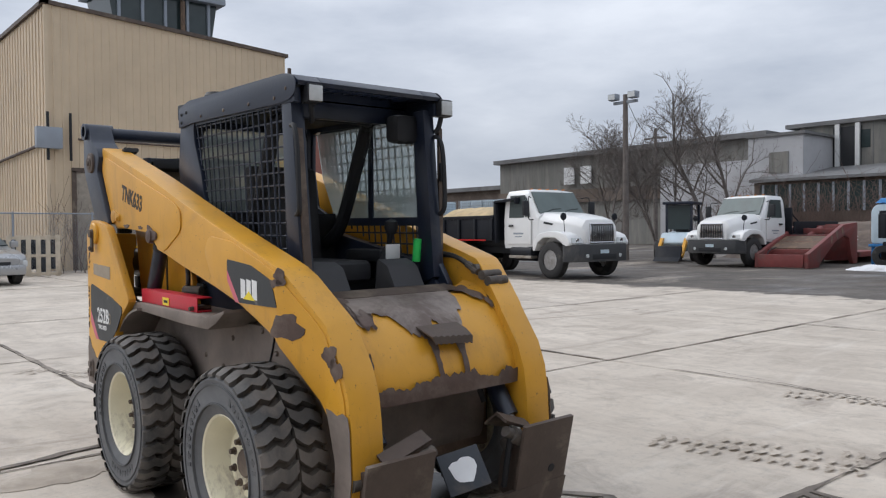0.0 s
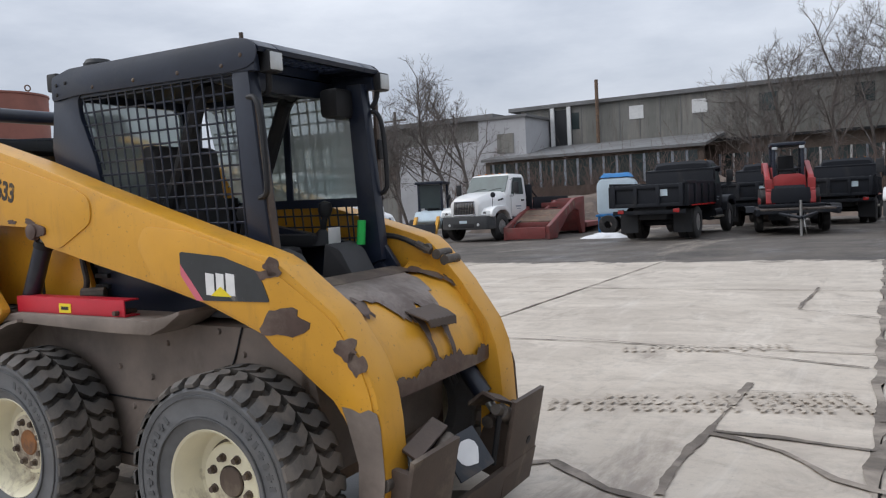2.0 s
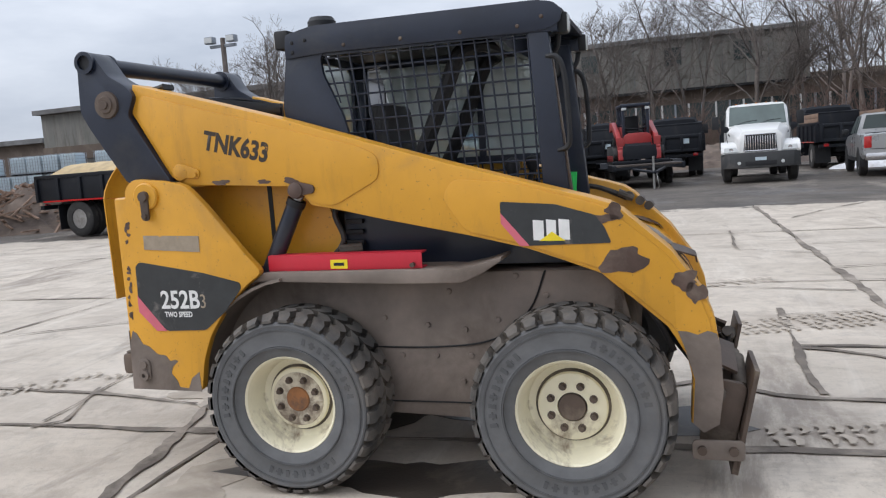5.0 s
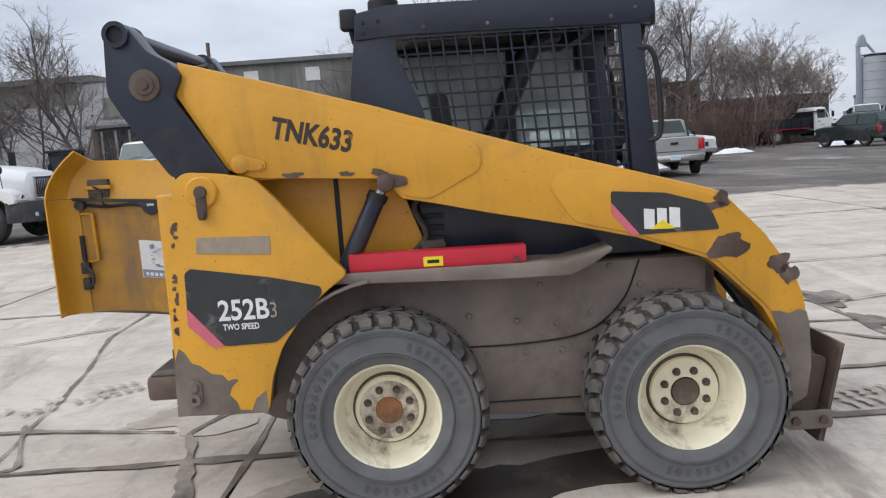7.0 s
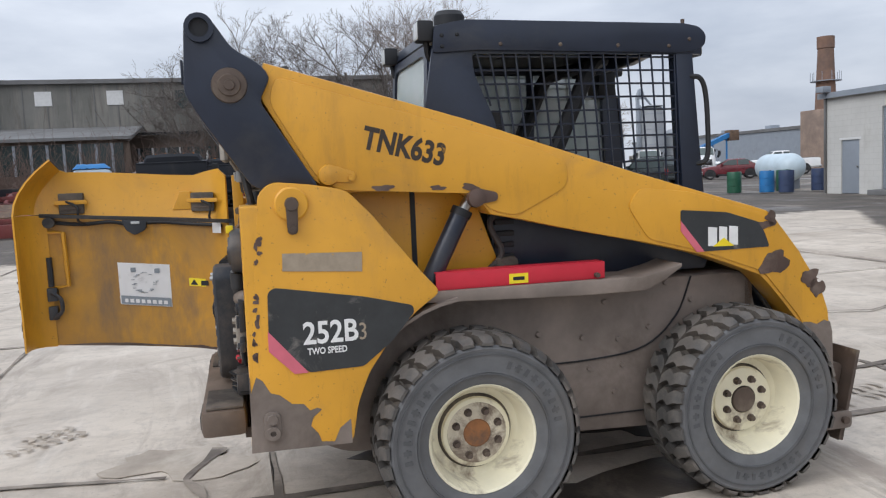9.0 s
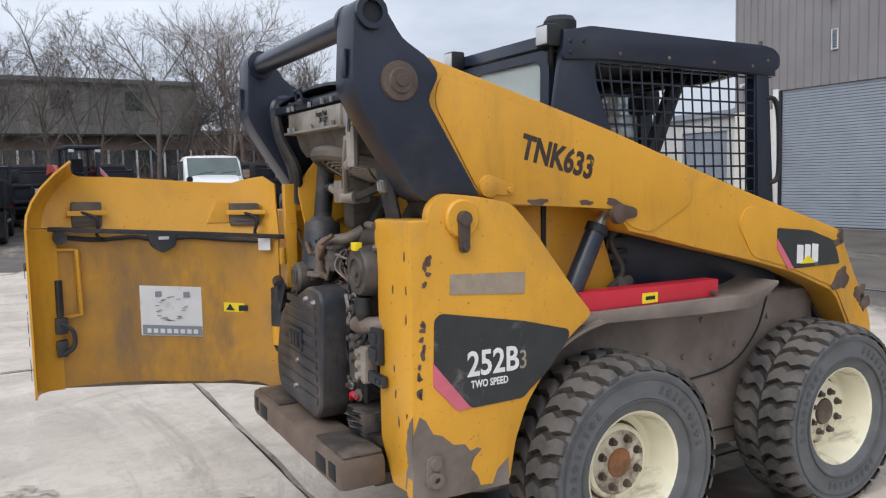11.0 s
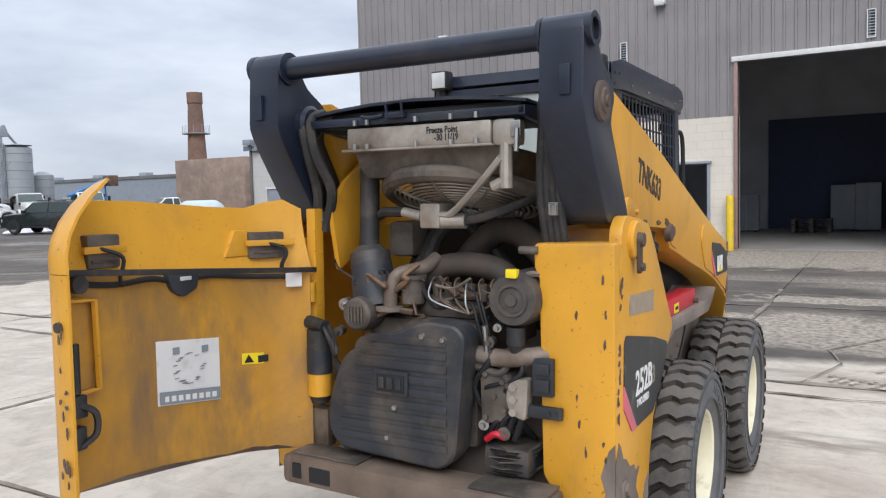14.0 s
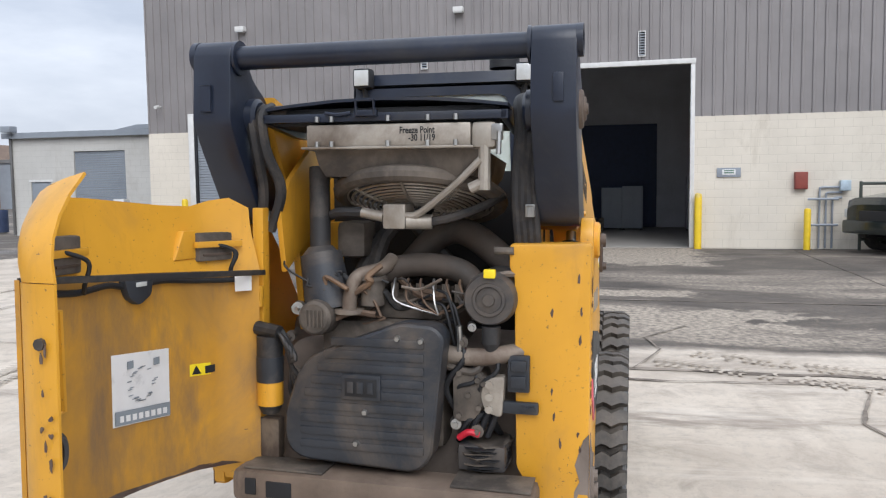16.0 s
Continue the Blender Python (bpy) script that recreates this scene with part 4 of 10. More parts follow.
def wheel_at(x, side, rusty):
    """The rim with its tyre, hub and nuts; the outer face looks to -y on the right side."""
    y = -0.68 if side < 0 else mir(-0.68)
    turn = Matrix.Identity(4) if side < 0 else Matrix.Rotation(math.pi, 4, "Z")
    place = Matrix.Translation((x * K, y * K, 0.393 * K)) @ turn @ Matrix.Diagonal((0.935, 1, 0.935, 1))
    prof = [(0.214, -0.098), (0.218, -0.106), (0.214, -0.110), (0.206, -0.104), (0.201, -0.090), (0.192, -0.070), (0.186, -0.010), (0.180, -0.002),
            (0.150, 0.004), (0.143, -0.004), (0.138, -0.022), (0.130, -0.026), (0.060, -0.026), (0.060, 0.02), (0.2, 0.03), (0.2, 0.1), (0.214, 0.1)]
    wheel = lp("wheel", revolve(prof, 40, "y", (0, 0, 0), None, True), M_cream, loader, "cream painted steel wheel rim with chips")
    wheel.matrix_basis = place
    ty = lp("tyre", tyre_bm(), M_sidewall, wheel, "heavy grey rubber tyre, dusty")
    ty.data.materials.append(M_grooveshade)
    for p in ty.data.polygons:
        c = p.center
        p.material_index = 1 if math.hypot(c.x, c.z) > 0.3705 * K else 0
    lp("tread", lugs_bm(), M_rubber, wheel, "chunky zigzag tread blocks").data.materials.append(M_grooveshade)
    tagged(lp("sidewall_mark", tyre_marks_bm(), M_vdark, wheel), kind="stuff")
    lp("hub_cap", revolve([(0.0, -0.034), (0.052, -0.034), (0.056, -0.030), (0.056, 0.0)], 24), M_orange_rust if rusty else M_brown, wheel,
       "rust-orange hub cap" if rusty else "brown steel hub cap")
    if rusty:
        lp("hub_ring", revolve([(0.058, -0.0285), (0.118, -0.0285), (0.125, -0.024), (0.125, 0.0), (0.058, 0.0)], 28), M_dirtycream, wheel, "dirty cream hub flange")
    for k in range(8):
        a = 2 * math.pi * (k + 0.5) / 8
        nx, nz = 0.092 * math.sin(a), 0.092 * math.cos(a)
        b = cyl((nx, -0.048, nz), (nx, -0.02, nz), 0.0115, 6)
        cyl((nx, -0.032, nz), (nx, -0.02, nz), 0.0165, 12, b)
        lp("lug_nut", b, M_brown, wheel)
    for rr in (0.262, 0.340):
        lp("sidewall_ring", revolve([(rr - 0.004, -0.122), (rr - 0.003, -0.1335), (rr + 0.003, -0.1335), (rr + 0.004, -0.122)], 48, "y", (0, 0, 0), None, True), M_vdark, wheel)
    # darker ring that sets the disc off from the barrel
    lp("disc_groove", revolve([(0.1405, -0.010), (0.149, -0.002), (0.153, 0.006), (0.140, 0.006)], 40, "y", (0, 0, 0), None, True), M_dust, wheel, "dark ring in the groove round the disc")
    return wheel


M_orange_rust = plain("orange_rust", (0.30, 0.13, 0.05), 0.75, 0.2, 0.3, 14, (0.13, 0.08, 0.055), (0.5, 0.65), 0.4)
for wx in (0.0, 1.13):
    for side in (-1, 1):
        wheel_at(wx, side, wx == 0.0)

# chassis
b = plate(rounded([(-0.70, 0.42), (-0.45, 0.30), (1.22, 0.24), (1.34, 0.36), (1.36, 0.62), (1.30, 0.88), (-0.6, 0.88)], 0.05), -0.50, mir(-0.50), "y", 0.012)
chassis = lp("chassis", b, M_grey_dirt, loader, "mud-grey steel lower frame")
lp("side_seam", tube([(0.22, -0.503, 0.565), (0.55, -0.504, 0.565), (0.8, -0.504, 0.60), (0.95, -0.504, 0.72), (1.02, -0.504, 0.88)], 0.004, 6), M_black_matt, chassis)
lp("lower_seam", box(-0.3, 1.2, -0.506, -0.5, 0.325, 0.330), M_black_matt, chassis)
for x, z in ((0.33, 0.69), (0.52, 0.66), (0.68, 0.64), (0.82, 0.68), (0.62, 0.80), (0.40, 0.53), (0.55, 0.53), (0.70, 0.53), (0.30, 0.40), (0.66, 0.42), (0.9, 0.86), (1.02, 0.78)):
    lp("bolt", revolve([(0.0, -0.512), (0.010, -0.511), (0.013, -0.5)], 8, "y", (x, 0, z)), M_grey_dirt, chassis)
for s in (-1, 1):
    f = (lambda v: v) if s < 0 else mir
    pts = [(-0.20, 0.905), (-0.10, 0.918), (0.62, 0.918), (0.70, 0.915), (0.80, 0.935), (0.88, 0.958), (0.88, 0.945), (0.80, 0.895), (0.72, 0.862), (0.45, 0.862), (-0.16, 0.880), (-0.22, 0.868)]
    lp("fender", plate(pts, f(-0.665), f(-0.46), "y", 0.006), M_grey_dirt, loader, "dirt-covered steel fender shelf")
    # wheel arch lip behind
    arc = [(0.02 + 0.50 * math.cos(a), f(-0.60), 0.40 + 0.50 * math.sin(a)) for a in (radians(d) for d in range(98, 186, 8))]
    rows = [[(x, f(-0.69), z), (x, f(-0.47), z)] for x, _, z in arc]
    lp("wheel_arch", sheet(rows, 0.012), M_grey_dirt)
# red locking brace on the shelf: a channel
b = box(-0.118, 0.557, -0.640, -0.634, 0.920, 0.984, 0.002)
box(-0.118, 0.557, -0.640, -0.570, 0.979, 0.985, 0.002, b)
box(-0.118, 0.557, -0.640, -0.570, 0.919, 0.925, 0.002, b)
brace = lp("arm_brace", b, M_red, loader, "bright red steel safety brace channel")
lp("brace_pin", cyl((0.52, -0.66, 0.935), (0.52, -0.56, 0.935), 0.010, 8), M_brown, brace)
lp("warning_label", box(0.165, 0.240, -0.6425, -0.6405, 0.925, 0.962), M_tabyellow, brace, "yellow warning label")
lp("label_mark", box(0.18, 0.225, -0.6435, -0.6425, 0.937, 0.950), M_black_matt, brace)
# dark engine side between arm and shelf
for s in (-1, 1):
    f = (lambda v: v) if s < 0 else mir
    lp("side_cover", plate([(0.16, 0.90), (1.12, 0.90), (1.16, 1.0), (1.05, 1.12), (0.16, 1.28)], f(-0.455), f(-0.40), "y", 0.01), M_black, loader, "black side cover panel")
for k in range(5):
    lp("cooling_fin", box(0.17, 0.25, -0.475, -0.455, 1.00 + k * 0.045, 1.02 + k * 0.045, 0.004), M_black_matt)
lp("hydraulic_fitting", cyl((0.16, -0.53, 0.985), (0.24, -0.48, 0.985), 0.026, 10), M_dust)
lp("hydraulic_hose", tube([(0.10, -0.50, 0.94), (0.18, -0.52, 1.03), (0.14, -0.50, 1.15), (0.25, -0.48, 1.22)], 0.012), M_hose)

# towers at the rear
TOWER = rounded([(-0.745, 1.20), (-0.735, 1.30), (-0.69, 1.338), (-0.56, 1.325), (-0.44, 1.302), (-0.36, 1.22), (-0.17, 0.985), (-0.115, 0.925), (-0.20, 0.868),
                 (-0.30, 0.775), (-0.385, 0.66), (-0.43, 0.55), (-0.455, 0.41), (-0.805, 0.415), (-0.79, 0.62), (-0.765, 1.0)], 0.03, 3)
for s in (-1, 1):
    f = (lambda v: v) if s < 0 else mir
    tw = lp("tower", plate(TOWER, f(-0.705), f(-0.665), "y", 0.006), M_yellow, loader, "yellow rear tower plate, scratched")
    back = rounded([(f(-0.703), 1.262), (f(-0.703), 0.44), (f(-0.56), 0.43), (f(-0.478), 0.56), (f(-0.470), 1.16), (f(-0.455), 1.18), (f(-0.455), 1.258)], 0.015, 3)
    if s > 0:
        back = rounded([(0.563, 1.262), (0.563, 0.44), (0.434, 0.44), (0.419, 1.18), (0.419, 1.258)], 0.015, 3)
    lp("rear_post", plate(back, -0.798, -0.700, "x", 0.012), M_yellow, tw, "yellow rear post with chipped edges")
    lp("inner_panel", plate([(-0.62, 1.30), (0.05, 1.30), (0.10, 1.20), (0.20, 0.92), (-0.55, 0.92)], f(-0.49), f(-0.465), "y", 0.004), M_yellow, tw)
    lp("pin_boss", revolve([(0.0, f(-0.722)), (0.052, f(-0.722)), (0.058, f(-0.716)), (0.058, f(-0.66))], 24, "y", (-0.627, 0, 1.262)), M_yellow, tw)
    b = plate(rounded([(-0.648, 1.285), (-0.606, 1.285), (-0.610, 1.16), (-0.644, 1.16)], 0.018), f(-0.731), f(-0.720), "y", 0.003)
    revolve([(0.0, f(-0.74)), (0.021, f(-0.74)), (0.024, f(-0.72))], 14, "y", (-0.627, 0, 1.262), b)
    revolve([(0.0, f(-0.742)), (0.012, f(-0.742)), (0.014, f(-0.72))], 8, "y", (-0.627, 0, 1.180), b)
    lp("pin_lock", b, M_brown, tw, "greasy pin lock plate")
    b = plate(rounded([(-0.758, 0.555), (-0.70, 0.555), (-0.70, 0.455), (-0.758, 0.455)], 0.025), f(-0.716), f(-0.702), "y", 0.004)
    revolve([(0.0, f(-0.726)), (0.018, f(-0.726)), (0.020, f(-0.71))], 8, "y", (-0.729, 0, 0.53), b)
    revolve([(0.024, f(-0.728)), (0.024, f(-0.71)), (0.010, f(-0.71)), (0.010, f(-0.728))], 14, "y", (-0.729, 0, 0.483), b, True)
    lp("tie_down", b, M_grey_dirt, tw, "muddy tie-down eye")
    # bare lower corner, with an uneven edge
    edge = [(-0.797, 0.62), (-0.775, 0.68), (-0.755, 0.665), (-0.73, 0.62), (-0.70, 0.61), (-0.66, 0.575), (-0.62, 0.57), (-0.60, 0.545), (-0.575, 0.552), (-0.56, 0.545), (-0.59, 0.52),
            (-0.60, 0.49), (-0.575, 0.46), (-0.565, 0.43), (-0.52, 0.425), (-0.50, 0.47), (-0.46, 0.50), (-0.458, 0.412), (-0.803, 0.417)]
    lp("bare_corner", plate(edge, f(-0.7065), f(-0.7045), "y"), M_grey_dirt, tw, "bare muddy steel where the paint has gone")
    if s < 0:
        lp("reflector_tape", plate([(-0.666, 1.096), (-0.395, 1.086), (-0.397, 1.018), (-0.668, 1.036)], -0.7075, -0.7045), M_tape, tw)
        lp("decal", plate(rounded([(-0.722, 0.965), (-0.70, 0.982), (-0.397, 0.930), (-0.222, 0.886), (-0.218, 0.86), (-0.30, 0.765), (-0.405, 0.684), (-0.595, 0.680), (-0.726, 0.815)], 0.012), -0.7085, -0.7045),
           M_decal, tw, "scratched black model decal")
        lp("decal_stripe", plate([(-0.728, 0.835), (-0.728, 0.765), (-0.646, 0.68), (-0.598, 0.68)], -0.7095, -0.7045), M_pink, tw, "faded pink stripe")
        t = letters("252B", 0.108, (-0.612, -0.7092, 0.780), (90, 0, 0), 0.0006, 0.0022, "LEFT", 0.86)
        lp("model_number", t, M_decal_white, tw, "white lettering")
        lp("model_suffix", letters("3", 0.085, (-0.421, -0.7092, 0.780), (90, 0, 0), 0.0006, 0.0, "LEFT", 0.8), M_tape, tw)
        lp("model_line", letters("TWO SPEED", 0.032, (-0.598, -0.7092, 0.742), (90, 0, 0), 0.0006, 0.0008, "LEFT", 0.78), M_decal_white, tw)
        rnd = random.Random(4)
        for k in range(16):
            z = 0.72 + 0.46 * rnd.random()
            x = -0.785 + (z - 0.72) * 0.075 + rnd.uniform(0.002, 0.02)
            lp("paint_chip", plate(blotch(x, z, 0.004 + 0.006 * rnd.random(), 0.006 + 0.012 * rnd.random(), k, 9), -0.7065, -0.7045), M_chipbrown, tw)
        for k in range(9):
            lp("paint_chip", plate(blotch(-0.56 - 0.12 * rnd.random(), 0.62 + 0.56 * rnd.random(), 0.004, 0.008 + 0.012 * rnd.random(), 40 + k, 9), -0.7995, -0.797, "x"), M_chipbrown, tw)
        lp("bare_strip", plate([(-0.703, 0.45), (-0.655, 0.45), (-0.66, 0.50), (-0.675, 0.53), (-0.66, 0.58), (-0.672, 0.62), (-0.685, 0.66), (-0.703, 0.68)], -0.7995, -0.796, "x"), M_grey_dirt, tw)
        lp("latch_pin", cyl((-0.80, -0.47, 1.236), (-0.80, -0.41, 1.236), 0.012, 10), M_dust, tw)

BAY_FROM = set(loader.children_recursive)
# door catch on the right rear post
b = box(-0.835, -0.812, -0.525, -0.455, 0.775, 0.895, 0.006)
box(-0.845, -0.83, -0.515, -0.465, 0.79, 0.83, 0.004, b)
box(-0.845, -0.83, -0.515, -0.465, 0.845, 0.88, 0.004, b)
lp("door_catch", b, M_plastic, loader, "dusty steel door catch bracket")
b = box(-0.838, -0.815, -0.555, -0.40, 0.705, 0.745, 0.008)
for y in (-0.535, -0.51):
    cyl((-0.846, y, 0.726), (-0.83, y, 0.726), 0.009, 10, b)
lp("latch_arm", b, M_plastic, loader)
b = plate(rounded([(-0.45, 0.83), (-0.385, 0.82), (-0.37, 0.76), (-0.385, 0.71), (-0.44, 0.69)], 0.02), -0.85, -0.80, "x", 0.008)
for z in (0.72, 0.76, 0.80):
    cyl((-0.862, -0.40, z), (-0.84, -0.40, z), 0.013, 8, b)
lp("latch_body", b, M_alu, loader, "worn metal latch body")

BAY_PARTS = [o for o in loader.children_recursive if o not in BAY_FROM]

# upper links and the cross tube
LINK = [(-0.935, 1.84), (-0.932, 1.87), (-0.915, 1.895), (-0.885, 1.905), (-0.860, 1.897), (-0.838, 1.875), (-0.785, 1.795), (-0.70, 1.745), (-0.665, 1.70), (-0.705, 1.62), (-0.52, 1.325), (-0.70, 1.32),
        (-0.745, 1.335), (-0.905, 1.575), (-0.945, 1.65)]
for s in (-1, 1):
    f = (lambda v: v) if s < 0 else mir
    lk = lp("upper_link", plate(rounded(LINK, 0.02, 2), f(-0.665), f(-0.535), "y", 0.008), M_black, loader, "black painted steel lift link")
    ring = [(0.047, f(-0.680)), (0.047, f(-0.66)), (0.031, f(-0.66)), (0.031, f(-0.680))]
    lp("tube_end", revolve(ring, 24, "y", (-0.885, 0, 1.857), None, True), M_black, lk)
    lp("tube_hole", revolve([(0.0, f(-0.6665)), (0.031, f(-0.6665)), (0.031, f(-0.664))], 20, "y", (-0.885, 0, 1.857)), M_black_matt, lk)
    b = revolve([(0.0, f(-0.690)), (0.016, f(-0.690)), (0.018, f(-0.684)), (0.034, f(-0.684)), (0.038, f(-0.678)), (0.056, f(-0.676)), (0.060, f(-0.66))], 24, "y", (-0.80, 0, 1.672))
    lp("pivot_pin", b, M_brown, lk, "greasy brown pivot pin")
    b = revolve([(0.0, f(-0.50)), (0.05, f(-0.50)), (0.062, f(-0.51)), (0.062, f(-0.54))], 20, "y", (-0.80, 0, 1.672))
    lp("inner_boss", b, M_black, lk)
    collar = revolve([(0.050, f(-0.536)), (0.054, f(-0.532)), (0.054, f(-0.524)), (0.034, f(-0.522))], 24, "y", (-0.885, 0, 1.850))
    lp("collar", collar, M_black, lk)
    lp("stiffener", box(-0.952, -0.944, f(-0.63), f(-0.60), 1.68, 1.76, 0.002), M_black, lk)
    lp("drain_hole", revolve([(0.0, 0.0), (0.009, 0.0), (0.009, 0.004)], 12, "x", (-0.7565, f(-0.60), 1.365)), M_black_matt, lk)
    for o in [lk] + list(lk.children):
        o.data.transform(Matrix.Translation((-0.004 * K, 0, -0.012 * K)))
lp("cross_tube", cyl((-0.889, -0.535, 1.838), (-0.889, mir(-0.535), 1.838), 0.037, 24), M_black, loader, "black steel cross tube")

# loader arms
def crease(ob, places):
    """Cuts edges across a part at the given places along the loader."""
    bm = bmesh.new()
    bm.from_mesh(ob.data)
    for x in places:
        bmesh.ops.bisect_plane(bm, geom=list(bm.verts) + list(bm.edges) + list(bm.faces), plane_co=(x * K, 0, 0), plane_no=(1, 0, 0))
    finish(bm, 40)
    bm.to_mesh(ob.data)
    bm.free()


ARM = [(-0.69, 1.752), (-0.30, 1.640), (0.01, 1.548), (0.40, 1.418), (0.71, 1.318), (1.0, 1.232), (1.21, 1.172), (1.285, 1.148), (1.335, 1.115), (1.50, 0.958), (1.61, 0.80), (1.648, 0.70), (1.662, 0.60), (1.672, 0.43), (1.655, 0.30),
       (1.60, 0.265), (1.555, 0.30), (1.565, 0.47), (1.545, 0.56), (1.48, 0.67), (1.36, 0.785), (1.25, 0.885), (1.10, 0.942), (0.98, 0.985), (0.75, 1.043), (0.42, 1.118), (0.22, 1.168), (0.10, 1.195), (0.055, 1.25), (0.0, 1.282), (-0.30, 1.300), (-0.47, 1.300), (-0.545, 1.352), (-0.705, 1.63)]
REAR_P = rounded([(-0.655, 1.705), (0.33, 1.415), (0.405, 1.375), (0.405, 1.285), (0.20, 1.185), (0.10, 1.21), (0.04, 1.275), (-0.46, 1.312), (-0.53, 1.36), (-0.68, 1.62)], 0.035, 4)
FRONT_P = rounded([(0.655, 1.195), (0.705, 1.262), (0.92, 1.240), (1.27, 1.135), (1.485, 0.945), (1.59, 0.795), (1.630, 0.69), (1.645, 0.50), (1.585, 0.52), (1.50, 0.675), (1.26, 0.90), (0.98, 1.00), (0.745, 1.060)], 0.03, 4)
for s in (-1, 1):
    f = (lambda v: v) if s < 0 else mir
    arm = lp("loader_arm", plate(ARM, f(-0.640), f(-0.505), "y", 0.010), M_yellow, loader, "yellow lift arm with chipped paint")
    lp("rear_plate", plate(REAR_P, f(-0.646), f(-0.638), "y", 0.003), M_yellow, arm)
    lp("front_plate", plate(FRONT_P, f(-0.646), f(-0.638), "y", 0.003), M_yellow, arm)
    tip = [(1.652, 0.645), (1.62, 0.655), (1.585, 0.64), (1.55, 0.652), (1.515, 0.655), (1.535, 0.60), (1.572, 0.47), (1.562, 0.30), (1.60, 0.265), (1.655, 0.30), (1.672, 0.43), (1.664, 0.60)]
    lp("bare_tip", plate(tip, f(-0.6485), f(-0.6465), "y"), M_grey_dirt, arm, "muddy bare steel arm tip")
    b = revolve([(0.0, f(-0.660)), (0.012, f(-0.660)), (0.034, f(-0.655)), (0.040, f(-0.64))], 20, "y", (-0.49, 0, 1.366))
    plate(rounded([(-0.515, 1.345), (-0.40, 1.335), (-0.395, 1.372), (-0.49, 1.405)], 0.015), f(-0.654), f(-0.642), "y", 0.003, b)
    revolve([(0.0, f(-0.664)), (0.009, f(-0.664)), (0.011, f(-0.65))], 8, "y", (-0.415, 0, 1.353), b)
    lp("arm_pin", b, M_yellow, arm, "yellow pin retainer")
    b = revolve([(0.0, f(-0.668)), (0.014, f(-0.668)), (0.032, f(-0.662)), (0.036, f(-0.64))], 18, "y", (0.043, 0, 1.259))
    plate(rounded([(0.02, 1.23), (0.125, 1.245), (0.125, 1.275), (0.04, 1.297)], 0.014), f(-0.656), f(-0.642), "y", 0.003, b)
    lp("cylinder_pin", b, M_chipbrown, arm, "greasy brown cylinder pin")
    if s < 0:
        for seed, (cx, cz, rx, rz) in enumerate(((1.335, 0.930, 0.072, 0.055), (1.255, 1.09, 0.055, 0.018), (1.305, 1.115, 0.032, 0.028), (1.545, 0.845, 0.050, 0.032), (1.585, 0.80, 0.035, 0.040), (-0.30, 1.312, 0.035, 0.012), (-0.10, 1.303, 0.028, 0.009), (0.02, 1.30, 0.03, 0.012))):
            lp("paint_chip", plate(blotch(cx, cz, rx, rz, seed + 3, 22), -0.6485, -0.6455), M_chipbrown, arm, "bared brown primer patch")
        lp("logo_decal", plate(rounded([(0.884, 1.168), (1.09, 1.150), (1.235, 1.105), (1.268, 1.06), (1.292, 1.000), (0.982, 0.997), (0.884, 1.115)], 0.010), -0.6490, -0.6455), M_decal, arm, "black decal panel")
        lp("decal_stripe", plate([(0.884, 1.125), (0.884, 1.085), (0.955, 0.997), (0.990, 0.997)], -0.6495, -0.6455), M_pink, arm, "faded pink stripe")
        # the maker's mark as plain shapes
        for x0, x1 in ((1.006, 1.046), (1.056, 1.092), (1.102, 1.142)):
            lp("logo_shape", plate([(x0, 1.018), (x1, 1.016), (x1, 1.090), (x0, 1.095)], -0.6500, -0.6485), M_decal_white, arm)
        lp("logo_triangle", plate([(1.028, 1.015), (1.125, 1.013), (1.076, 1.048)], -0.6510, -0.6495), M_tabyellow, arm)
        lp("stencil_number", letters("TNK633", 0.108, (-0.372, -0.6468, 1.458), (90, 14.5, 0), 0.0006, 0.0038, "LEFT", 0.80), M_stencil, arm, "black stencilled fleet number")
    else:
        lp("inner_chip", plate(blotch(1.40, 0.93, 0.05, 0.05, 11), f(-0.5045), f(-0.5055), "y"), M_chipbrown, arm)
    for o in [arm] + list(arm.children):
        crease(o, [1.29, 1.33, 1.37, 1.41, 1.46, 1.51])
        crease(o, [0.75, 0.30, -0.15])
        for v in o.data.vertices:
            v.co.y -= s * K * 0.066 * min(1.0, max(0.0, (v.co.x / K - 1.29) / 0.22))
            v.co.z -= K * 0.013 * min(1.0, max(0.0, (0.75 - v.co.x / K) / 1.3))
    # arm lift cylinder
    c = lp("lift_cylinder", cyl((-0.15, f(-0.58), 0.90), (0.005, f(-0.58), 1.20), 0.036, 18), M_black, loader, "black hydraulic lift cylinder")
    lp("rod", cyl((-0.005, f(-0.58), 1.18), (0.043, f(-0.58), 1.259), 0.021, 14), M_steel, c, "bright chrome rod")
    lp("gland", cyl((-0.003, f(-0.58), 1.184), (0.010, f(-0.58), 1.21), 0.040, 18), M_black_matt, c)
# link brace inside, left rear: yellow inner tower plate seen from behind
lp("rear_brace", plate([(-0.78, 1.36), (-0.70, 1.46), (-0.45, 1.62), (-0.35, 1.60), (-0.45, 1.30), (-0.74, 1.15)], mir(-0.47), mir(-0.45), "y", 0.004), M_yellow, loader, "yellow inner tower plate")

